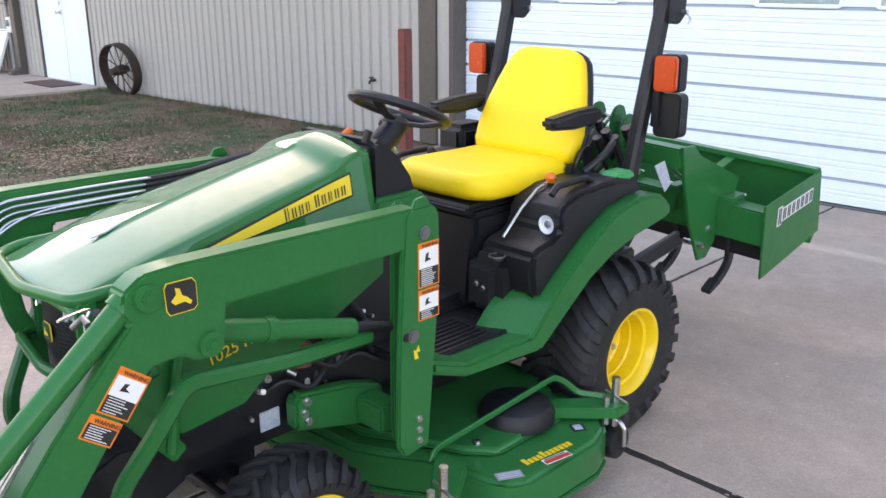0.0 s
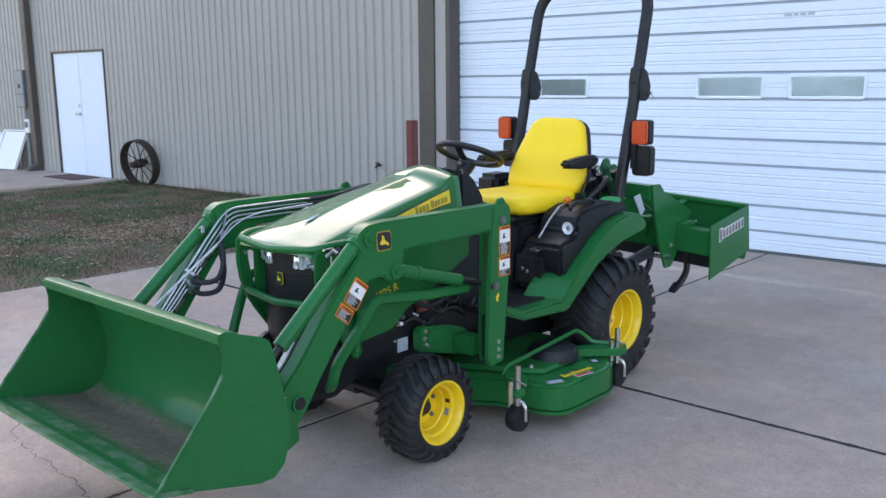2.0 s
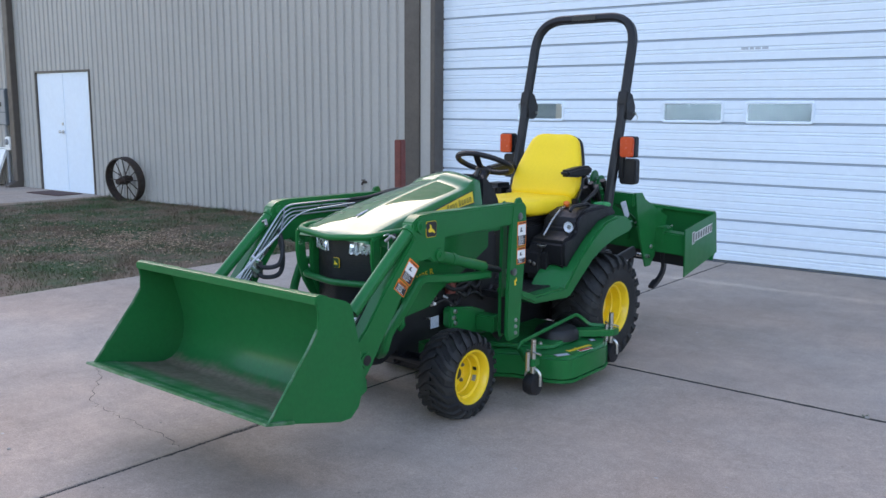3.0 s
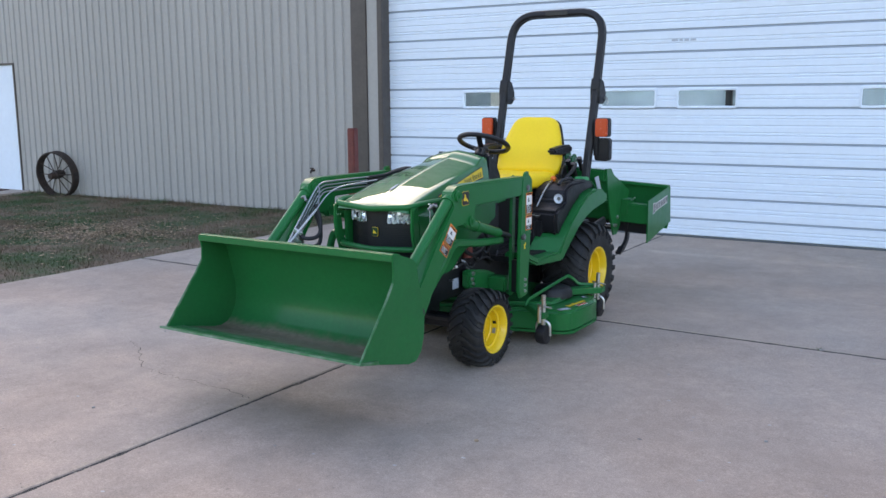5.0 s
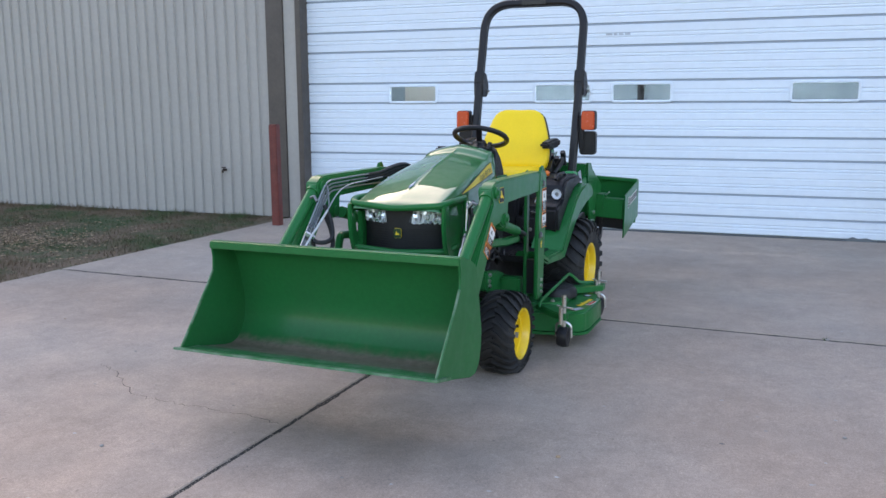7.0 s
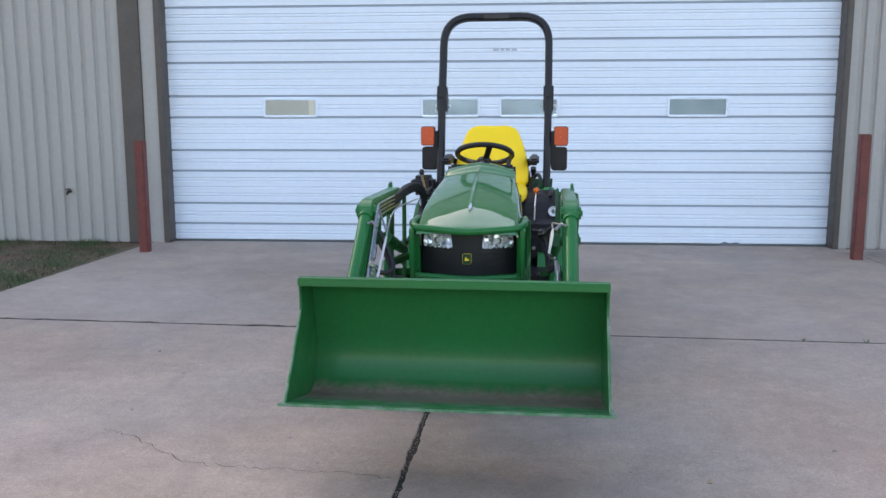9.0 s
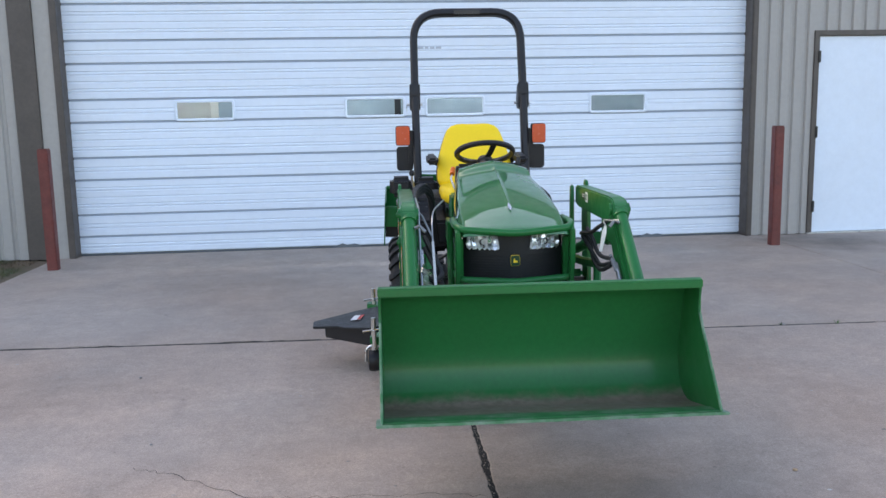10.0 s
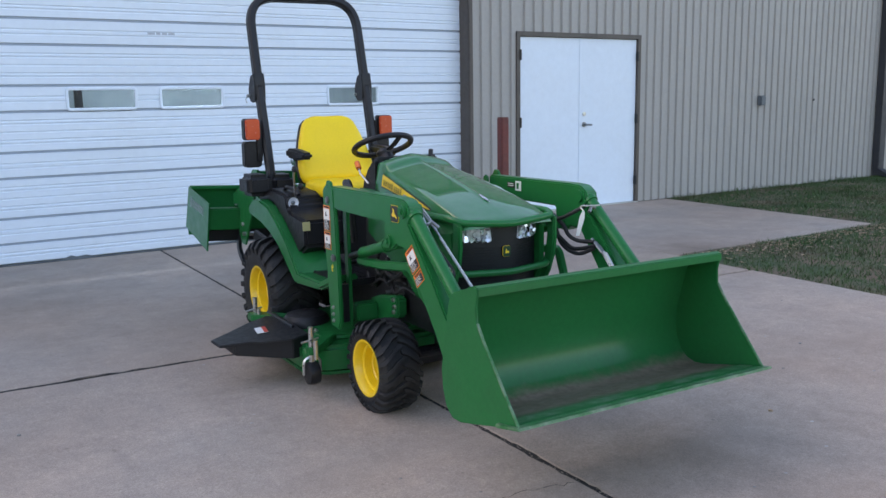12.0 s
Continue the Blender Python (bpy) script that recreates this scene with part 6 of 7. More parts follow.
for s in (1, -1):
    arm = part("loader_arm", prism(ARM, s * 0.452, s * 0.522, bevel=0.007), GREEN, loader, "green welded loader arm")
    part("arm_end_tube", rod((s * 0.435, -2.187, 0.475), (s * 0.530, -2.187, 0.475), 0.034, 18), GREEN, arm)
    part("arm_end_bore", rod((s * 0.50, -2.187, 0.475), (s * 0.5312, -2.187, 0.475), 0.024, 16), DARKMETAL, arm, "dark open bore")
    part("bucket_pin", rod((s * 0.43, -2.255, 0.385), (s * 0.545, -2.255, 0.385), 0.022, 14), GREEN, arm)
    for nm, y, z, r in (("elbow_pin", -1.825, 1.025, 0.030), ("lift_pin", -1.688, 0.878, 0.030)):
        part("pin_boss", rod((s * 0.44, y, z), (s * 0.534, y, z), r, 18), GREEN, arm)
        part("pin_bolt", bolt((s * 0.534, y, z), "x" if s > 0 else "-x", 0.012, 0.008), GREEN, arm)
    # maker's badge on the elbow
    bm_ = side_plane(s * 0.5225, -1.748, 1.006, 0, s) @ Matrix.Scale(1.14, 4)
    part("badge_field", join(None, prism([(-0.032, -0.022), (-0.026, -0.032), (0.026, -0.032), (0.034, -0.024), (0.034, 0.024), (0.026, 0.034), (-0.028, 0.034), (-0.034, 0.024)], 0, 0.0015, "z"), bm_), DECALYELLOW, arm)
    part("badge_inset", join(None, prism([(-0.0302, -0.021), (-0.0247, -0.0300), (0.0247, -0.0300), (0.0322, -0.0227), (0.0322, 0.0227), (0.0247, 0.0321), (-0.0267, 0.0321), (-0.0322, 0.0227)], 0.001, 0.0025, "z"), bm_), LABELBLACK, arm)
    part("badge_mark", join(None, prism([(-0.022, -0.004), (-0.014, -0.012), (0.006, -0.010), (0.018, -0.018), (0.022, -0.012), (0.012, -0.002), (0.002, 0.004), (-0.002, 0.018), (-0.012, 0.022), (-0.01, 0.008)], 0.002, 0.0032, "z"), bm_), DECALYELLOW, arm)
    if s > 0:
        warning_label(arm, side_plane(0.5225, -1.897, 0.892, -38, 1), 0.080, (0.018, 0.046, 0.042))
        warning_label(arm, side_plane(0.5225, -1.972, 0.808, -38, 1), 0.080, (0.018, 0.0, 0.038))
    else:
        warning_label(arm, side_plane(-0.5225, -1.837, 0.842, 38, -1), 0.080, (0.018, 0.046, 0.042))
        warning_label(arm, side_plane(-0.5225, -1.907, 0.752, 38, -1), 0.080, (0.018, 0.0, 0.038))
    # tower
    tw = part("loader_tower", prism(TOWER, s * 0.504, s * 0.526, bevel=0.006), GREEN, loader, "green loader tower plate")
    part("tower_inner", prism([(-1.04 + (y + 1.04) * 0.36, z) for y, z in TOWER], s * 0.424, s * 0.442, bevel=0.006), GREEN, tw)
    # web coloured black to carry the shade between the two plates
    part("tower_web", prism([(-1.06, 0.36), (-1.06, 0.56), (-1.03, 0.56), (-1.03, 0.36)], s * 0.440, s * 0.506, bevel=0.0), DARKMETAL, tw)
    part("tower_ear", prism([(-1.055, 1.07), (-1.04, 1.095), (-1.005, 1.10), (-0.985, 1.07)], s * 0.506, s * 0.522, bevel=0.003), GREEN, tw)
    for y, z in ((-1.018, 1.0), (-1.065, 0.708)):
        part("pin_bolt", bolt((s * 0.527, y, z), "x" if s > 0 else "-x", 0.015, 0.008), DULLSTEEL, tw)
    for z in (0.375, 0.41, 0.445):
        part("tower_bolt", bolt((s * 0.527, -1.047, z), "x" if s > 0 else "-x", 0.008, 0.009), STEEL if z < 0.6 else GREEN, tw)
    part("lift_hole", bolt((s * 0.5262, -1.09, 0.71), "x" if s > 0 else "-x", 0.010, 0.002), DARKMETAL, tw)
    part("marking", join(None, prism([(-0.008, -0.02), (0.006, -0.02), (0.0, 0.0), (0.012, 0.0), (0.006, 0.02), (-0.002, 0.006), (-0.012, 0.01)], 0, 0.0015, "z"), side_plane(s * 0.5265, -1.052, 0.655, 0, s)), DECALYELLOW, tw, "small yellow marking")
    if s > 0:
        warning_label(tw, side_plane(0.5265, -1.043, 0.972, 0, 1), 0.080, (0.016, 0.058, 0.056))
        warning_label(tw, side_plane(0.5265, -1.044, 0.836, 0, 1), 0.080, (0.016, 0.045, 0.030))
    else:
        warning_label(tw, side_plane(-0.5265, -0.963, 0.972, 0, -1), 0.080, (0.016, 0.058, 0.056))
        warning_label(tw, side_plane(-0.5265, -0.964, 0.836, 0, -1), 0.080, (0.016, 0.045, 0.030))
    # lift cylinder inside the arm
    lc = part("lift_cylinder", sweep([(s * 0.425, -1.675, 0.873), (s * 0.425, -1.46, 0.815)], 0.031, 18, sweep([(s * 0.425, -1.47, 0.818), (s * 0.425, -1.20, 0.745)], 0.027, 18)), GREEN, loader, "green hydraulic lift cylinder")
    part("gland", sweep([(s * 0.425, -1.485, 0.822), (s * 0.425, -1.455, 0.814)], 0.034, 18), GREEN, lc)
    part("rod_end", sweep([(s * 0.425, -1.21, 0.748), (s * 0.425, -1.06, 0.708)], 0.016, 12), DARKMETAL, lc)
    # strut from the tower to the front bracket
    part("support_strut", sweep(rounded([(s * 0.40, -1.12, 0.690), (s * 0.42, -1.40, 0.712), (s * 0.42, -1.705, 0.750), (s * 0.40, -1.775, 0.64), (s * 0.355, -1.862, 0.50), (s * 0.34, -1.875, 0.42), (s * 0.27, -1.83, 0.375)], 0.04), 0, section=flat(0.042, 0.036, 0.008)), GREEN, loader, "green bent support strut")
    fp = part("mount_frame", prism([(-1.31, 0.41), (-1.31, 0.50), (-1.29, 0.52), (-1.10, 0.49), (-0.98, 0.45), (-0.96, 0.34), (-1.02, 0.33)], s * 0.235, s * 0.29, bevel=0.01), GREEN, loader, "green loader mounting frame")
    part("cross_tube", box((0.29 if s > 0 else -0.41, -1.09, 0.36), (0.41 if s > 0 else -0.29, -1.01, 0.45), 0.008), GREEN, fp)
    for y, z in ((-1.27, 0.495), (-1.28, 0.462), (-1.27, 0.432)):
        part("frame_bolt", bolt((s * 0.291, y, z), "x" if s > 0 else "-x", 0.010, 0.012), STEEL, fp)
    part("front_bracket", prism([(-1.94, 0.32), (-1.94, 0.46), (-1.80, 0.52), (-1.62, 0.50), (-1.62, 0.36), (-1.75, 0.30)], s * 0.17, s * 0.215, bevel=0.008), DARKMETAL, loader, "black front mounting bracket")
    # bucket cylinder in front of the arm
    bc = part("bucket_cylinder", sweep([(s * 0.487, -1.845, 1.02), (s * 0.487, -2.235, 0.688)], 0.029, 18), GREEN, loader, "green hydraulic bucket cylinder")
    part("cylinder_clevis", sweep([(s * 0.487, -1.82, 1.035), (s * 0.487, -1.875, 0.995)], 0.036, 16), GREEN, bc)
    part("piston_rod", sweep([(s * 0.487, -2.22, 0.70), (s * 0.487, -2.318, 0.615)], 0.014, 12), DARKMETAL, bc)
    part("cylinder_port", sweep([(s * 0.462, -1.93, 0.975), (s * 0.44, -1.93, 0.985), (s * 0.415, -1.945, 0.96)], 0.008, 10), DULLSTEEL, bc)
    # steel hydraulic lines on the inner side of the arm
    for k in range(4 if s < 0 else 0):
        o = 0.019 * k
        pts = [(s * 0.440, -1.12, 1.045 - o), (s * 0.440, -1.45, 1.052 - o), (s * 0.440, -1.80 + 0.01 * k, 1.052 - o), (s * 0.440, -1.90 + 0.022 * k, 0.945 - o * 0.3), (s * 0.440, -2.20 + 0.018 * k, 0.60 - o * 0.1)]
        part("hydraulic_line", sweep(rounded(pts, 0.06), 0.0055, 8), LINESTEEL, arm, "bare steel hydraulic line")
    for y, z in ((-1.98, 0.83), (-2.12, 0.66)) if s < 0 else ():
        part("line_clamp", join(None, box((-0.012, -0.012, -0.04), (0.012, 0.012, 0.04), 0.003), Matrix.Translation((s * 0.437, y + 0.05, z + 0.01)) @ Matrix.Rotation(radians(-42), 4, "X")), STEEL, arm)
    if s > 0:
        for q in ([(0.34, -1.70, 0.905), (0.372, -1.735, 0.875), (0.38, -1.772, 0.80), (0.385, -1.83, 0.765), (0.39, -1.91, 0.758), (0.415, -1.985, 0.792)],
                  [(0.36, -1.74, 0.93), (0.375, -1.80, 0.885), (0.385, -1.83, 0.838), (0.395, -1.89, 0.818), (0.415, -1.985, 0.822)],
                  [(0.34, -1.70, 0.90), (0.37, -1.79, 0.918), (0.39, -1.85, 0.95), (0.43, -1.90, 0.985)],
                  [(0.345, -1.71, 0.89), (0.385, -1.80, 0.80), (0.395, -1.87, 0.775), (0.415, -1.995, 0.805)]):
            part("hose", sweep(smooth_line(q), 0.0100, 8), HOSE, loader, "black hydraulic hose")
        for k in range(3):
            o = 0.016 * k
            part("hose_fitting", sweep([(0.415 + 0.01 * k, -1.965 - o, 0.835 - o), (0.425 + 0.006 * k, -2.03 - o, 0.775 - o)], 0.008, 8), DULLSTEEL, loader)
            part("hydraulic_line", sweep([(0.428, -2.02 - o, 0.785 - o * 0.2), (0.436, -2.20 - o * 0.6, 0.585)], 0.0062, 8), LINESTEEL, loader, "bare steel hydraulic line")
        ip = side_plane(0.4515, -1.318, 1.033, 0, -1)
        al = part("arm_label", join(None, box((-0.026, -0.026, 0), (0.026, 0.026, 0.0015)), ip), WHITE, arm, "white and green pictogram label")
        part("label_mark", join(None, prism([(-0.014, -0.016), (0.004, -0.016), (0.004, 0.008), (0.014, 0.012), (-0.014, 0.016)], 0.001, 0.0024, "z"), ip), GREEN, al)
        part("arm_plate", join(None, box((-0.10, -0.014, 0), (-0.034, 0.016, 0.0015)), ip), LABELBLACK, arm, "black plate with pale print")
        for v in (-0.004, 0.006):
            part("text_bar", join(None, box((-0.095, v, 0.0012), (-0.045, v + 0.004, 0.0022)), ip), WHITE, arm)
    for k, (dz, rr) in enumerate(((0.0, 0.012), (0.05, 0.012)) if s < 0 else ()):
        part("hose", sweep(smooth_line([(s * 0.435, -2.02, 0.80 - dz), (s * 0.385, -2.0, 0.755 - dz), (s * 0.345, -1.93, 0.765 - dz), (s * 0.375, -1.875, 0.84 - dz), (s * 0.42, -1.86, 0.93 - dz)]), rr, 8), HOSE, loader, "black hydraulic hose")
        part("hose_fitting", sweep([(s * 0.44, -2.03, 0.805 - dz), (s * 0.40, -2.01, 0.778 - dz)], 0.014, 6), STEEL, loader)
    if s < 0:
        part("valve_fitting", box((s * 0.42 - 0.012, -2.03, 0.70), (s * 0.42 + 0.012, -1.98, 0.78), 0.004), STEEL, loader)

# hose bundle from the right arm over to the valve beside the cowl
for k in range(5):
    o = 0.017 * (k % 3)
    u = 0.016 * (k // 3)
    part("hose", sweep(smooth_line([(-0.445, -1.34, 1.045 - o), (-0.44, -1.16, 1.05 - o), (-0.415 - u, -1.03, 1.072 - o), (-0.372 - u, -0.945, 1.082 - o), (-0.335 - u, -0.90, 1.03 - o), (-0.322 - u, -0.88, 0.90), (-0.30 - u, -0.86, 0.74)]), 0.0115, 8), HOSE, loader, "black hydraulic hose")

# bucket level rod on the right arm
lrod = part("level_rod", sweep([(-0.381, -1.90, 0.908), (-0.384, -2.33, 0.614)], 0.0062, 8), DULLWHITE, loader, "pale bucket level rod")
part("indicator", sweep(smooth_line([(-0.300, -1.42, 1.046), (-0.335, -1.56, 1.036), (-0.366, -1.70, 1.022), (-0.378, -1.80, 0.985), (-0.381, -1.905, 0.905)]), 0.0038, 8), LINESTEEL, lrod)
part("rod_clevis", rod((-0.384, -2.33, 0.614), (-0.43, -2.335, 0.612), 0.009, 8), DULLSTEEL, lrod)
part("level_rod_guide", sweep(rounded([(-0.455, -1.80, 1.045), (-0.425, -1.815, 1.02), (-0.395, -1.86, 0.955), (-0.380, -1.88, 0.922)], 0.02), 0.005, 8), DULLSTEEL, loader)
# paper tag hanging from the left arm
part("paper_tag", join(None, prism([(-0.006, 0), (0.006, 0), (0.013, -0.03), (0.010, -0.122), (-0.006, -0.126), (-0.012, -0.03)], -0.001, 0.001, "y"), Matrix.Translation((0.405, -1.915, 0.962)) @ Matrix.Rotation(radians(-55), 4, "Z") @ Matrix.Rotation(radians(14), 4, "Y")), WHITE, loader, "white paper tag on a wire")
part("tag_wire", sweep(smooth_line([(0.445, -1.985, 0.995), (0.42, -1.95, 0.99), (0.40, -1.90, 0.985), (0.405, -1.915, 0.962)]), 0.0035, 6), STEEL, loader)

# grille guard
gp = rounded([(-0.268, -1.60, 0.966), (-0.272, -1.80, 0.966), (-0.245, -1.874, 0.954), (0.0, -1.906, 0.937), (0.245, -1.874, 0.954), (0.272, -1.80, 0.966), (0.268, -1.60, 0.966)], 0.05)
guard = part("grille_guard", sweep(gp, 0.017, 12), GREEN, loader, "green tubular grille guard")
lp = rounded([(-0.262, -1.70, 0.728), (-0.264, -1.80, 0.725), (-0.240, -1.848, 0.718), (0.0, -1.880, 0.708), (0.240, -1.848, 0.718), (0.264, -1.80, 0.725), (0.262, -1.70, 0.728)], 0.05)
part("lower_rail", sweep(lp, 0.016, 12), GREEN, guard)
for s in (1, -1):
    part("guard_upright", prism([(-1.880, 0.945), (-1.838, 0.962), (-1.828, 0.955), (-1.826, 0.86), (-1.815, 0.78), (-1.785, 0.70), (-1.735, 0.62), (-1.68, 0.55), (-1.64, 0.49), (-1.68, 0.46), (-1.735, 0.53), (-1.79, 0.605), (-1.838, 0.68), (-1.870, 0.765), (-1.882, 0.84)], s * 0.252, s * 0.276, bevel=0.006), GREEN, guard, "green flat steel upright")
    part("guard_side_tube", sweep(rounded([(s * 0.280, -1.62, 0.962), (s * 0.284, -1.60, 0.86), (s * 0.284, -1.64, 0.78), (s * 0.284, -1.67, 0.64), (s * 0.282, -1.69, 0.50)], 0.06), 0.016, 10), GREEN, guard)

# bucket
BO = [(-2.80, 0.383), (-2.60, 0.338), (-2.50, 0.3155), (-2.445, 0.311), (-2.398, 0.324), (-2.358, 0.357), (-2.332, 0.405), (-2.319, 0.47), (-2.322, 0.545), (-2.345, 0.635), (-2.375, 0.735), (-2.388, 0.765), (-2.415, 0.782), (-2.555, 0.822)]
t_ = 0.008
inner = []
for i, (y, z) in enumerate(BO):
    a, c = Vector(BO[max(i - 1, 0)]), Vector(BO[min(i + 1, len(BO) - 1)])
    d = (c - a).normalized()
    n = Vector((-d.y, d.x))
    inner.append((y + n.x * t_, z + n.y * t_))
shell_line = BO + inner[::-1]
bucket = part("bucket", prism(shell_line, -0.616, 0.616), BUCKETSHELL, loader, "green steel loader bucket with a scraped floor", angle=40)
for s in (1, -1):
    side = [(-2.815, 0.383), (-2.60, 0.328), (-2.44, 0.288), (-2.38, 0.288), (-2.335, 0.325), (-2.312, 0.39), (-2.305, 0.47), (-2.335, 0.62), (-2.362, 0.735), (-2.376, 0.772), (-2.41, 0.792), (-2.545, 0.836), (-2.568, 0.824), (-2.556, 0.76), (-2.56, 0.70), (-2.60, 0.64)]
    part("bucket_side", prism(side, s * 0.614, s * 0.624, bevel=0.003), BUCKETGREEN, bucket, "green bucket side plate")
    part("weld_seam", sweep(smooth_line([(s * 0.612, y + 0.006, z + 0.010) for y, z in BO[4:9]]), 0.0045, 6), EDGEWORN, bucket)
    for x in (0.425, 0.548):
        part("bucket_ear", prism([(-2.335, 0.325), (-2.318, 0.39), (-2.311, 0.47), (-2.341, 0.62), (-2.362, 0.70), (-2.30, 0.665), (-2.285, 0.60), (-2.27, 0.47), (-2.215, 0.40), (-2.215, 0.35), (-2.26, 0.33)], s * (x - 0.007), s * (x + 0.007), bevel=0.003), BUCKETGREEN, bucket, "green hitch ear")
    part("upper_pin", rod((s * 0.41, -2.312, 0.615), (s * 0.565, -2.312, 0.615), 0.013, 12), STEEL, bucket)
part("top_lip", prism([(-2.572, 0.800), (-2.570, 0.832), (-2.545, 0.838), (-2.50, 0.826), (-2.50, 0.814), (-2.55, 0.818), (-2.556, 0.800)], -0.6255, 0.6255, bevel=0.004), BUCKETGREEN, bucket, "thick green top lip")
part("cutting_edge", prism([(-2.845, 0.387), (-2.842, 0.397), (-2.70, 0.372), (-2.70, 0.355)], -0.64, 0.64, bevel=0.003), EDGEWORN, bucket, "green cutting edge with scraped paint")
for s in (1, -1):
    part("edge_wear", sweep([(s * 0.619, -2.560, 0.70), (s * 0.619, -2.603, 0.638), (s * 0.619, -2.816, 0.385)], 0.0058, 6), EDGEWORN, bucket, "scraped front edge of the side plate")

# ---- mid-mount mower deck ----
deck = thing("mower_deck", TR, "green mower deck with black discharge chute under the tractor", "mower deck")
DP = [(0.752, -0.81), (0.722, -0.858), (0.66, -0.893), (0.56, -0.912), (0.44, -0.935), (0.34, -1.00), (0.22, -1.06), (-0.30, -1.10), (-0.56, -1.03), (-0.66, -0.95), (-0.67, -0.40), (-0.60, -0.27), (-0.45, -0.20), (0.40, -0.20), (0.62, -0.28), (0.72, -0.37), (0.752, -0.46)]
shell = prism(DP, 0.085, 0.235, "z", bevel=0.022, segs=3)
dshell = part("deck_shell", shell, GREEN, deck, "green stamped steel deck shell")
part("skirt_rim", prism([(x * 1.006, (y + 0.65) * 1.012 - 0.65) for x, y in DP], 0.083, 0.100, "z", bevel=0.004), GREEN, dshell)
part("raised_top", prism([(0.60, -0.78), (0.52, -0.85), (0.34, -0.93), (0.20, -1.0), (-0.30, -1.0), (-0.55, -0.90), (-0.55, -0.42), (-0.40, -0.28), (0.40, -0.28), (0.60, -0.45)], 0.225, 0.262, "z", bevel=0.016, segs=3), GREEN, dshell)
for s in (1, -1):
    part("belt_cover", lathe([(0.130, 0.0), (0.128, 0.035), (0.113, 0.058), (0.08, 0.070), (0.0, 0.074)], (s * 0.490, -0.565, 0.250), "z", 28), BLACK, deck, "black domed belt cover")
    part("cover_bolt", bolt((s * 0.53, -0.80, 0.262), "z", 0.010, 0.014), STEEL, deck)
    # lift frame
    if s > 0:
        part("lift_bar", sweep(rounded([(s * 0.50, -0.975, 0.262), (s * 0.502, -0.955, 0.298), (s * 0.53, -0.415, 0.362), (s * 0.55, -0.38, 0.338), (s * 0.58, -0.345, 0.296), (s * 0.69, -0.275, 0.290)], 0.02), 0, section=flat(0.020, 0.012, 0.003)), GREEN, deck, "green flat lift bar")
    part("front_arm", prism([(s * x, y) for x, y in ((0.665, -1.13), (0.70, -1.12), (0.70, -1.07), (0.60, -0.92), (0.46, -0.92), (0.60, -1.075))], 0.232, 0.272, "z", bevel=0.005), GREEN, deck, "green gauge wheel arm")
    part("rear_arm", prism([(0.50, -0.46), (0.56, -0.50), (0.735, -0.33), (0.735, -0.26), (0.68, -0.25)] if s > 0 else [(-0.50, -0.46), (-0.56, -0.50), (-0.735, -0.33), (-0.735, -0.26), (-0.68, -0.25)], 0.245, 0.285, "z", bevel=0.005), GREEN, deck, "green gauge wheel arm")
    for y, x0 in ((-1.10, 0.68), (-0.29, 0.695)):
        gw = part("gauge_wheel", lathe([(0.0, -0.03), (0.04, -0.032), (0.056, -0.028), (0.062, 0.0), (0.056, 0.028), (0.04, 0.032), (0.0, 0.03)], (s * x0, y, 0.135), "x", 24), BLACK, deck, "black plastic gauge wheel")
        part("wheel_fork", sweep(rounded([(s * (x0 - 0.044), y, 0.130), (s * (x0 - 0.044), y, 0.205), (s * x0, y, 0.224), (s * (x0 + 0.044), y, 0.205), (s * (x0 + 0.046), y, 0.130)], 0.03), 0.0075, 8), STEEL, gw, "zinc plated wheel fork")
        part("height_pin", rod((s * x0, y, 0.17), (s * x0, y, 0.375), 0.0135, 10), STEEL, gw, "zinc plated height pin")
        part("stop_pin", rod((s * (x0 - 0.005), y - 0.045, 0.215), (s * (x0 - 0.005), y - 0.045, 0.315), 0.012, 10), STEEL, gw)
        part("pin_clip", rod((s * (x0 - 0.04), y, 0.312), (s * (x0 + 0.06), y - 0.02, 0.305), 0.005, 6), STEEL, gw)
part("gearbox", box((-0.13, -0.72, 0.26), (0.13, -0.46, 0.40), 0.02), DARKMETAL, deck, "black deck gearbox")
part("drive_shaft", rod((0, -1.05, 0.36), (0, -0.70, 0.345), 0.025, 12), DARKMETAL, deck)
for s in (1, -1):
    part("hanger_link", sweep([(s * 0.16, -0.95, 0.45), (s * 0.36, -0.95, 0.29)], 0, section=flat(0.03, 0.012)), DARKMETAL, deck)
# labels on the deck
def deck_label(x, y, w, h, turn, mat, label, z=0.2365):
    return part("deck_label", join(None, box((-w / 2, -h / 2, 0), (w / 2, h / 2, 0.0012)), Matrix.Translation((x, y, z)) @ Matrix.Rotation(radians(turn), 4, "Z")), mat, deck, label)
deck_label(0.694, -0.835, 0.085, 0.040, 62, LABELGREY, "grey instruction label on the deck")
for v in (-0.010, 0.0, 0.010):
    deck_label(0.694 - v * 0.88, -0.835 + v * 0.47, 0.070, 0.004, 62, FAINT, "", 0.2378)
dl = deck_label(0.733, -0.655, 0.105, 0.030, 80, WHITE, "red and white caution label on the deck")
part("label_band", join(None, box((-0.050, -0.013, 0), (0.050, 0.004, 0.0008)), Matrix.Translation((0.733, -0.655, 0.2380)) @ Matrix.Rotation(radians(80), 4, "Z")), LABELRED, dl)
part("text_bar", join(None, box((-0.044, 0.007, 0), (0.040, 0.011, 0.0008)), Matrix.Translation((0.733, -0.655, 0.2380)) @ Matrix.Rotation(radians(80), 4, "Z")), LABELBLACK, dl)
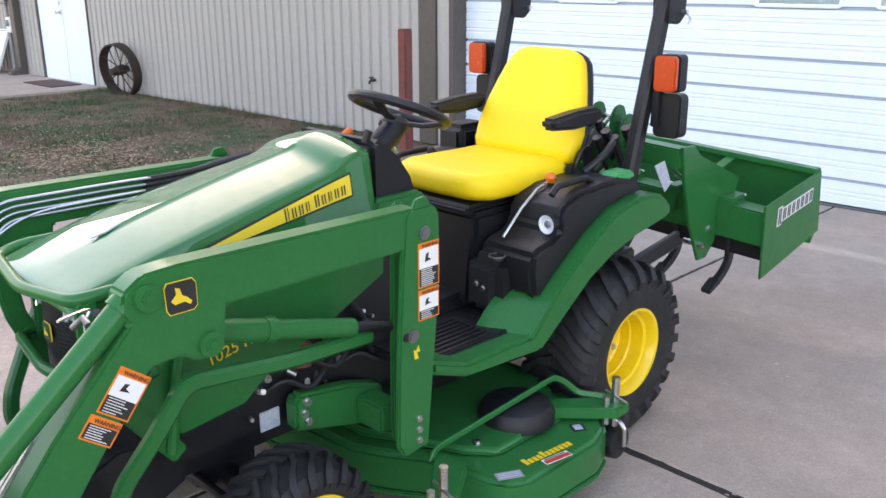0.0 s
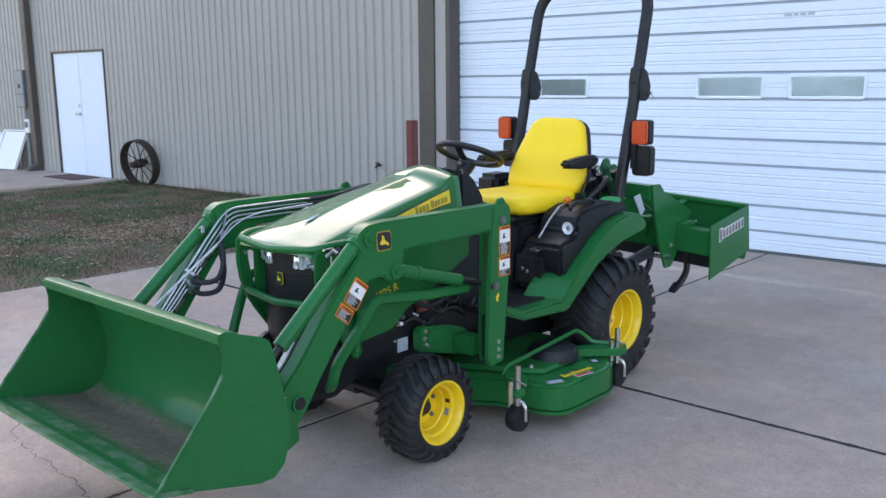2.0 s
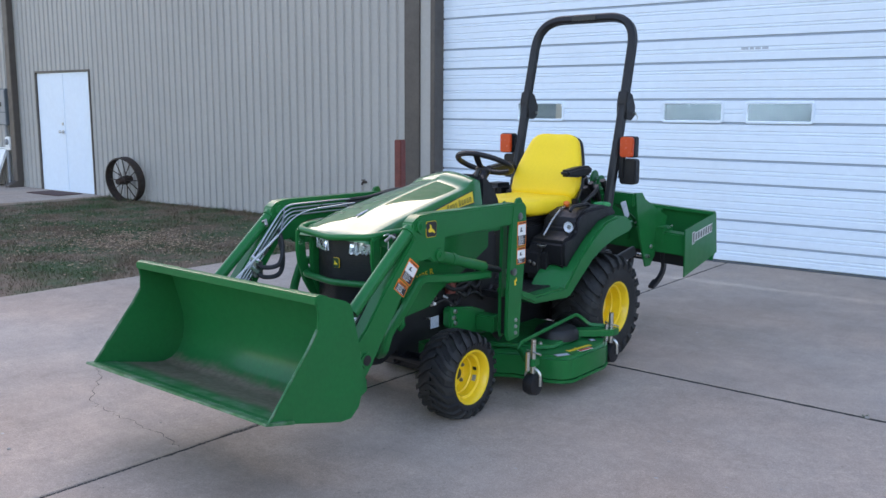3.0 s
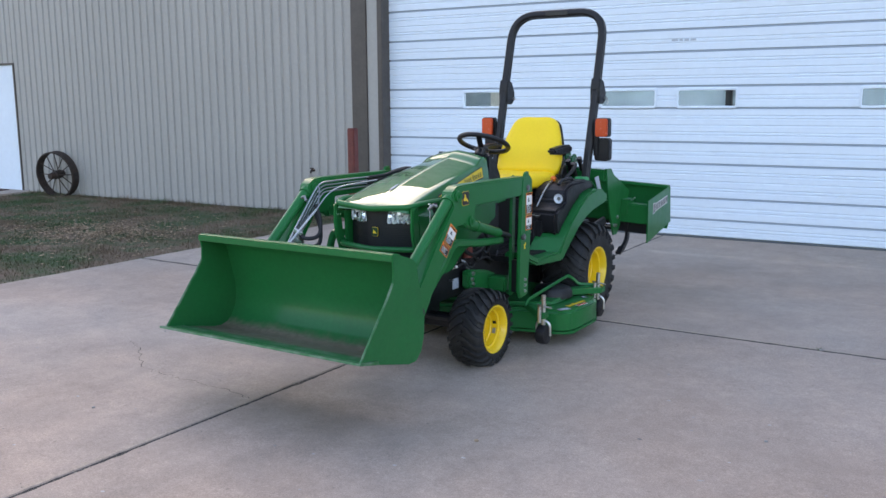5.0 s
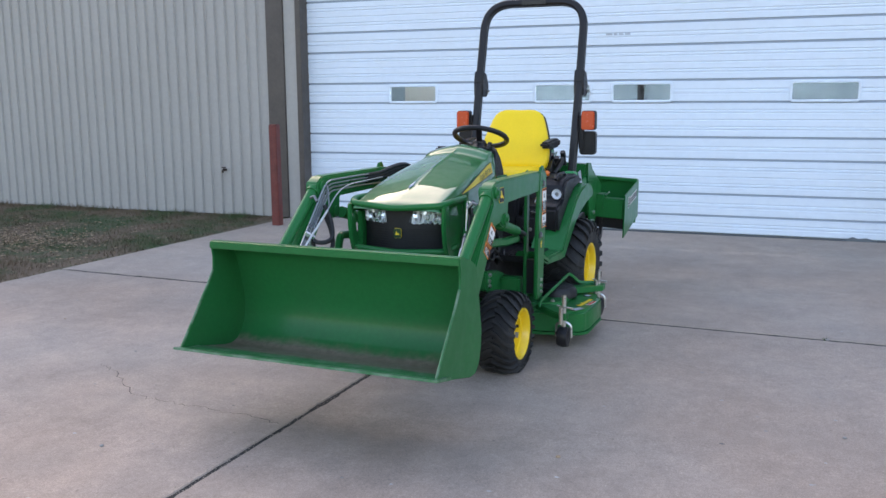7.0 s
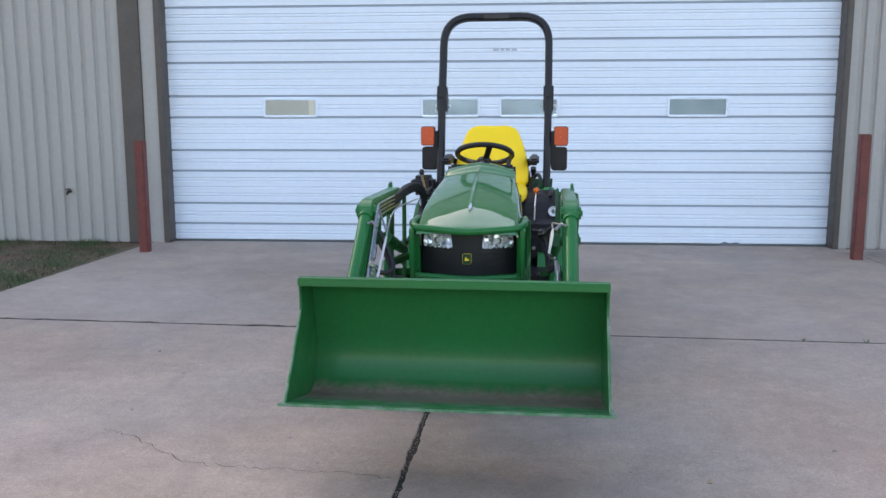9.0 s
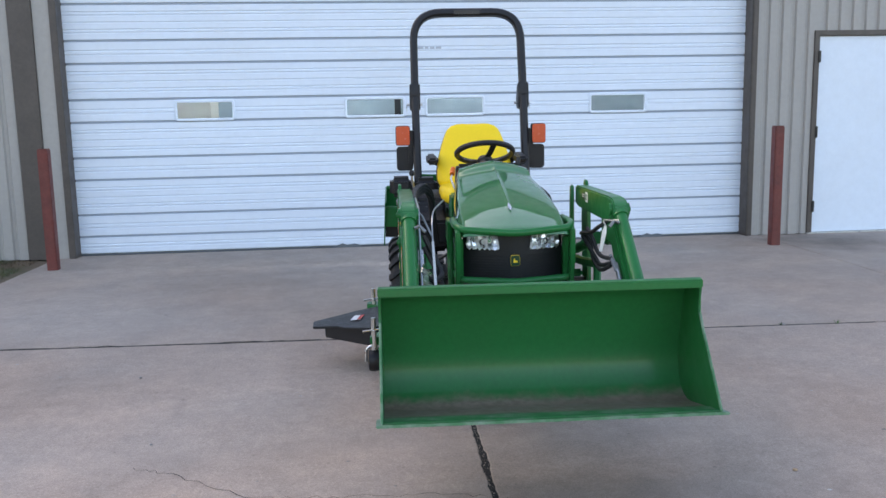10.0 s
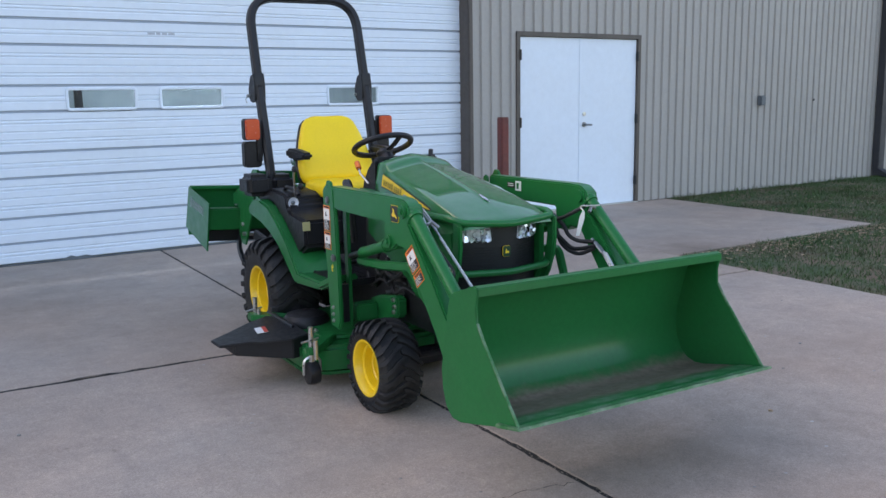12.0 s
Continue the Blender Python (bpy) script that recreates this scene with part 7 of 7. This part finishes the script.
for k in range(11):
    h = 0.017 if k in (0, 4) else 0.012
    part("deck_lettering", join(None, box((-0.0075, -0.010, 0), (0.0065, -0.010 + 2 * h, 0.0012)), Matrix.Translation((0.688 + 0.0022 * k, -0.745 + 0.0185 * k, 0.2365)) @ Matrix.Rotation(radians(82), 4, "Z")), DECALYELLOW, deck)
deck_label(0.664, -0.455, 0.045, 0.045, 60, LABELBLACK, "black and white pictogram label")
deck_label(0.664, -0.455, 0.028, 0.030, 60, FAINT, "", 0.2378)
# discharge chute
def slope_block(top, drop):
    q = bmesh.new()
    tv = [q.verts.new(p) for p in top]
    sv = [q.verts.new((x, y, z - d)) for (x, y, z), d in zip(top, drop)]
    q.faces.new(tv)
    q.faces.new(sv[::-1])
    for i in range(len(tv)):
        q.faces.new((tv[i], tv[(i + 1) % len(tv)], sv[(i + 1) % len(tv)], sv[i]))
    bmesh.ops.recalc_face_normals(q, faces=q.faces)
    return soften(q, 0.004, 2)


b = slope_block([(-0.60, -0.36, 0.287), (-0.60, -0.88, 0.280), (-0.71, -0.915, 0.272), (-0.86, -0.845, 0.262), (-0.90, -0.80, 0.260), (-1.045, -0.735, 0.246), (-1.052, -0.60, 0.246), (-0.93, -0.53, 0.258), (-0.80, -0.44, 0.268)], [0.014] * 9)
join(b, slope_block([(-0.60, -0.38, 0.279), (-0.60, -0.87, 0.272), (-0.70, -0.895, 0.264), (-0.97, -0.755, 0.244), (-0.985, -0.615, 0.244), (-0.79, -0.455, 0.260)], (0.09, 0.11, 0.105, 0.06, 0.05, 0.05)))
chute = part("discharge_chute", b, BLACK, deck, "black plastic discharge chute")
part("chute_label", join(None, box((-0.060, -0.030, 0.001), (0.060, 0.030, 0.0024)), Matrix.Translation((-0.785, -0.645, 0.2712)) @ Matrix.Rotation(radians(-100), 4, "Z") @ Matrix.Rotation(radians(5), 4, "X")), WHITE, chute, "white and red caution label")
part("label_band", join(None, box((-0.060, 0.008, 0.002), (0.060, 0.030, 0.0034)), Matrix.Translation((-0.785, -0.645, 0.2712)) @ Matrix.Rotation(radians(-100), 4, "Z") @ Matrix.Rotation(radians(5), 4, "X")), LABELRED, chute)
part("chute_hinge", rod((-0.63, -0.72, 0.285), (-0.63, -0.32, 0.285), 0.009, 8), DARKMETAL, chute)

# ---- box blade on the three-point hitch ----
blade = thing("box_blade", TR @ Matrix.Translation((0.008, 0.915, 0.69)) @ Matrix.Rotation(radians(3.0), 4, "Y") @ Matrix.Translation((0, -0.9, -0.70)), "green steel box blade carried on the tractor's rear hitch", "box blade")
for s in (1, -1):
    sp = part("end_plate", prism([(0.83, 0.785), (1.355, 0.862), (1.44, 0.555), (0.885, 0.445)], s * 0.614, s * 0.624, bevel=0.003), GREEN, blade, "green end plate")
    base = Matrix(((0, 0, s, s * 0.6245), (s, 0, 0, 1.13), (0, 1, 0, 0.735), (0, 0, 0, 1))) @ Matrix.Rotation(radians(8 * s), 4, "Z")
    for k in range(8):
        u = -0.168 + 0.0425 * k
        h = 0.012 if k == 0 else 0.0
        if s > 0:
            part("letter_edge", join(None, box((u - 0.004, -0.030 - h, 0), (u + 0.036, 0.034 + h, 0.0012)), base), WHITE, sp, "white edging of the maker's lettering")
            for v in (0.003, 0.019):
                part("maker_lettering", join(None, box((u + v, -0.024 - h, 0.0010), (u + v + 0.010, 0.028 + h, 0.0022)), base), LABELBLACK, sp)
        else:
            for v in (0.001, 0.026):
                part("maker_lettering", join(None, box((u + v, -0.026 - h, 0), (u + v + 0.005, 0.030 + h, 0.0012)), base), FAINT, sp, "pale bar of the maker's lettering")
part("rear_wall", prism([(1.345, 0.855), (1.365, 0.86), (1.44, 0.58), (1.40, 0.50), (1.385, 0.50), (1.41, 0.58)], -0.615, 0.615, bevel=0.002), GREEN, blade, "green curved blade wall")
part("rear_wall_rim", box((-0.615, 1.31, 0.845), (0.615, 1.37, 0.87), 0.004), GREEN, blade)
# dark strip added for the shade in the open underside
part("cutting_blade", box((-0.613, 0.955, 0.505), (0.613, 0.972, 0.602), 0.003), DARKMETAL, blade, "dark strip standing for the shade under the tool bar")
part("tool_bar", box((-0.615, 0.87, 0.595), (0.615, 0.995, 0.745), 0.008), GREEN, blade, "green square tool bar")
for s in (1, -1):
    mp = part("hitch_plate", prism([(0.50, 1.04), (0.60, 1.035), (0.66, 0.985), (1.03, 0.835), (1.00, 0.745), (0.87, 0.745), (0.88, 0.57), (0.82, 0.50), (0.75, 0.50), (0.63, 0.70), (0.56, 0.86)], s * 0.378, s * 0.393, bevel=0.003), GREEN, blade, "green hitch side plate")
    part("link_pin", rod((s * 0.32, 0.74, 0.58), (s * 0.415, 0.74, 0.58), 0.014, 12), STEEL, mp)
    part("plate_bolt", bolt((s * 0.394, 0.80, 0.64), "x" if s > 0 else "-x", 0.012, 0.010), STEEL, mp)
    part("back_brace", sweep([(s * 0.20, 0.95, 0.75), (s * 0.20, 1.34, 0.85)], 0, section=flat(0.010, 0.045)), GREEN, blade)
    for x, h in ((0.052, 0.0), (0.105, -0.03)):
        part("mast_plate", prism([(0.485, 0.95), (0.478, 1.08 + h), (0.484, 1.125 + h), (0.505, 1.152 + h), (0.535, 1.16 + h), (0.566, 1.150 + h), (0.585, 1.12 + h), (0.595, 1.05 + h), (0.60, 0.95)], s * (x - 0.007), s * (x + 0.007), bevel=0.004), GREEN, blade, "green rounded top link mast plate")
        part("mast_bolt", rod((s * (x + 0.004), 0.535, 1.09 + h), (s * (x + 0.022), 0.535, 1.09 + h), 0.012, 10), STEEL, blade)
    part("mast_brace", sweep([(s * 0.10, 0.58, 1.02), (s * 0.20, 0.95, 0.77)], 0, section=flat(0.012, 0.05, 0.003)), GREEN, blade)
    part("linch_pin", sweep(rounded([(s * 0.12, 0.51, 1.05), (s * 0.135, 0.50, 1.09), (s * 0.15, 0.52, 1.11), (s * 0.13, 0.54, 1.07)], 0.012), 0.004, 6), STEEL, blade)
part("mast_beam", box((-0.38, 0.50, 0.945), (0.38, 0.585, 1.03), 0.008), GREEN, blade, "green mast cross beam")
part("mast_pin", rod((-0.085, 0.55, 1.10), (0.085, 0.55, 1.10), 0.011, 10), STEEL, blade)
part("pin_chain", sweep(smooth_line([(0.075, 0.55, 1.10), (0.085, 0.57, 1.06), (0.08, 0.59, 1.0), (0.07, 0.62, 1.02)]), 0.004, 6), STEEL, blade)
for x in (-0.36, -0.10, 0.16, 0.42):
    sh = part("scarifier_shank", sweep(smooth_line([(x, 0.95, 0.75), (x, 0.96, 0.58), (x, 0.985, 0.47), (x, 0.94, 0.405), (x, 0.86, 0.365)], 4), 0, section=flat(0.026, 0.046, 0.004), up=(1, 0, 0)), DARKMETAL, blade, "black scarifier shank")
    part("tooth", prism([(0.81, 0.338), (0.80, 0.360), (0.87, 0.398), (0.90, 0.37)], x - 0.022, x + 0.022, bevel=0.003), DARKMETAL, sh)
    part("shank_socket", box((x - 0.03, 0.855, 0.66), (x + 0.03, 1.01, 0.775), 0.005), GREEN, blade)
    part("shank_pin", sweep(rounded([(x - 0.05, 0.93, 0.765), (x + 0.03, 0.93, 0.765), (x + 0.06, 0.93, 0.79)], 0.01), 0.006, 8), STEEL, sh)
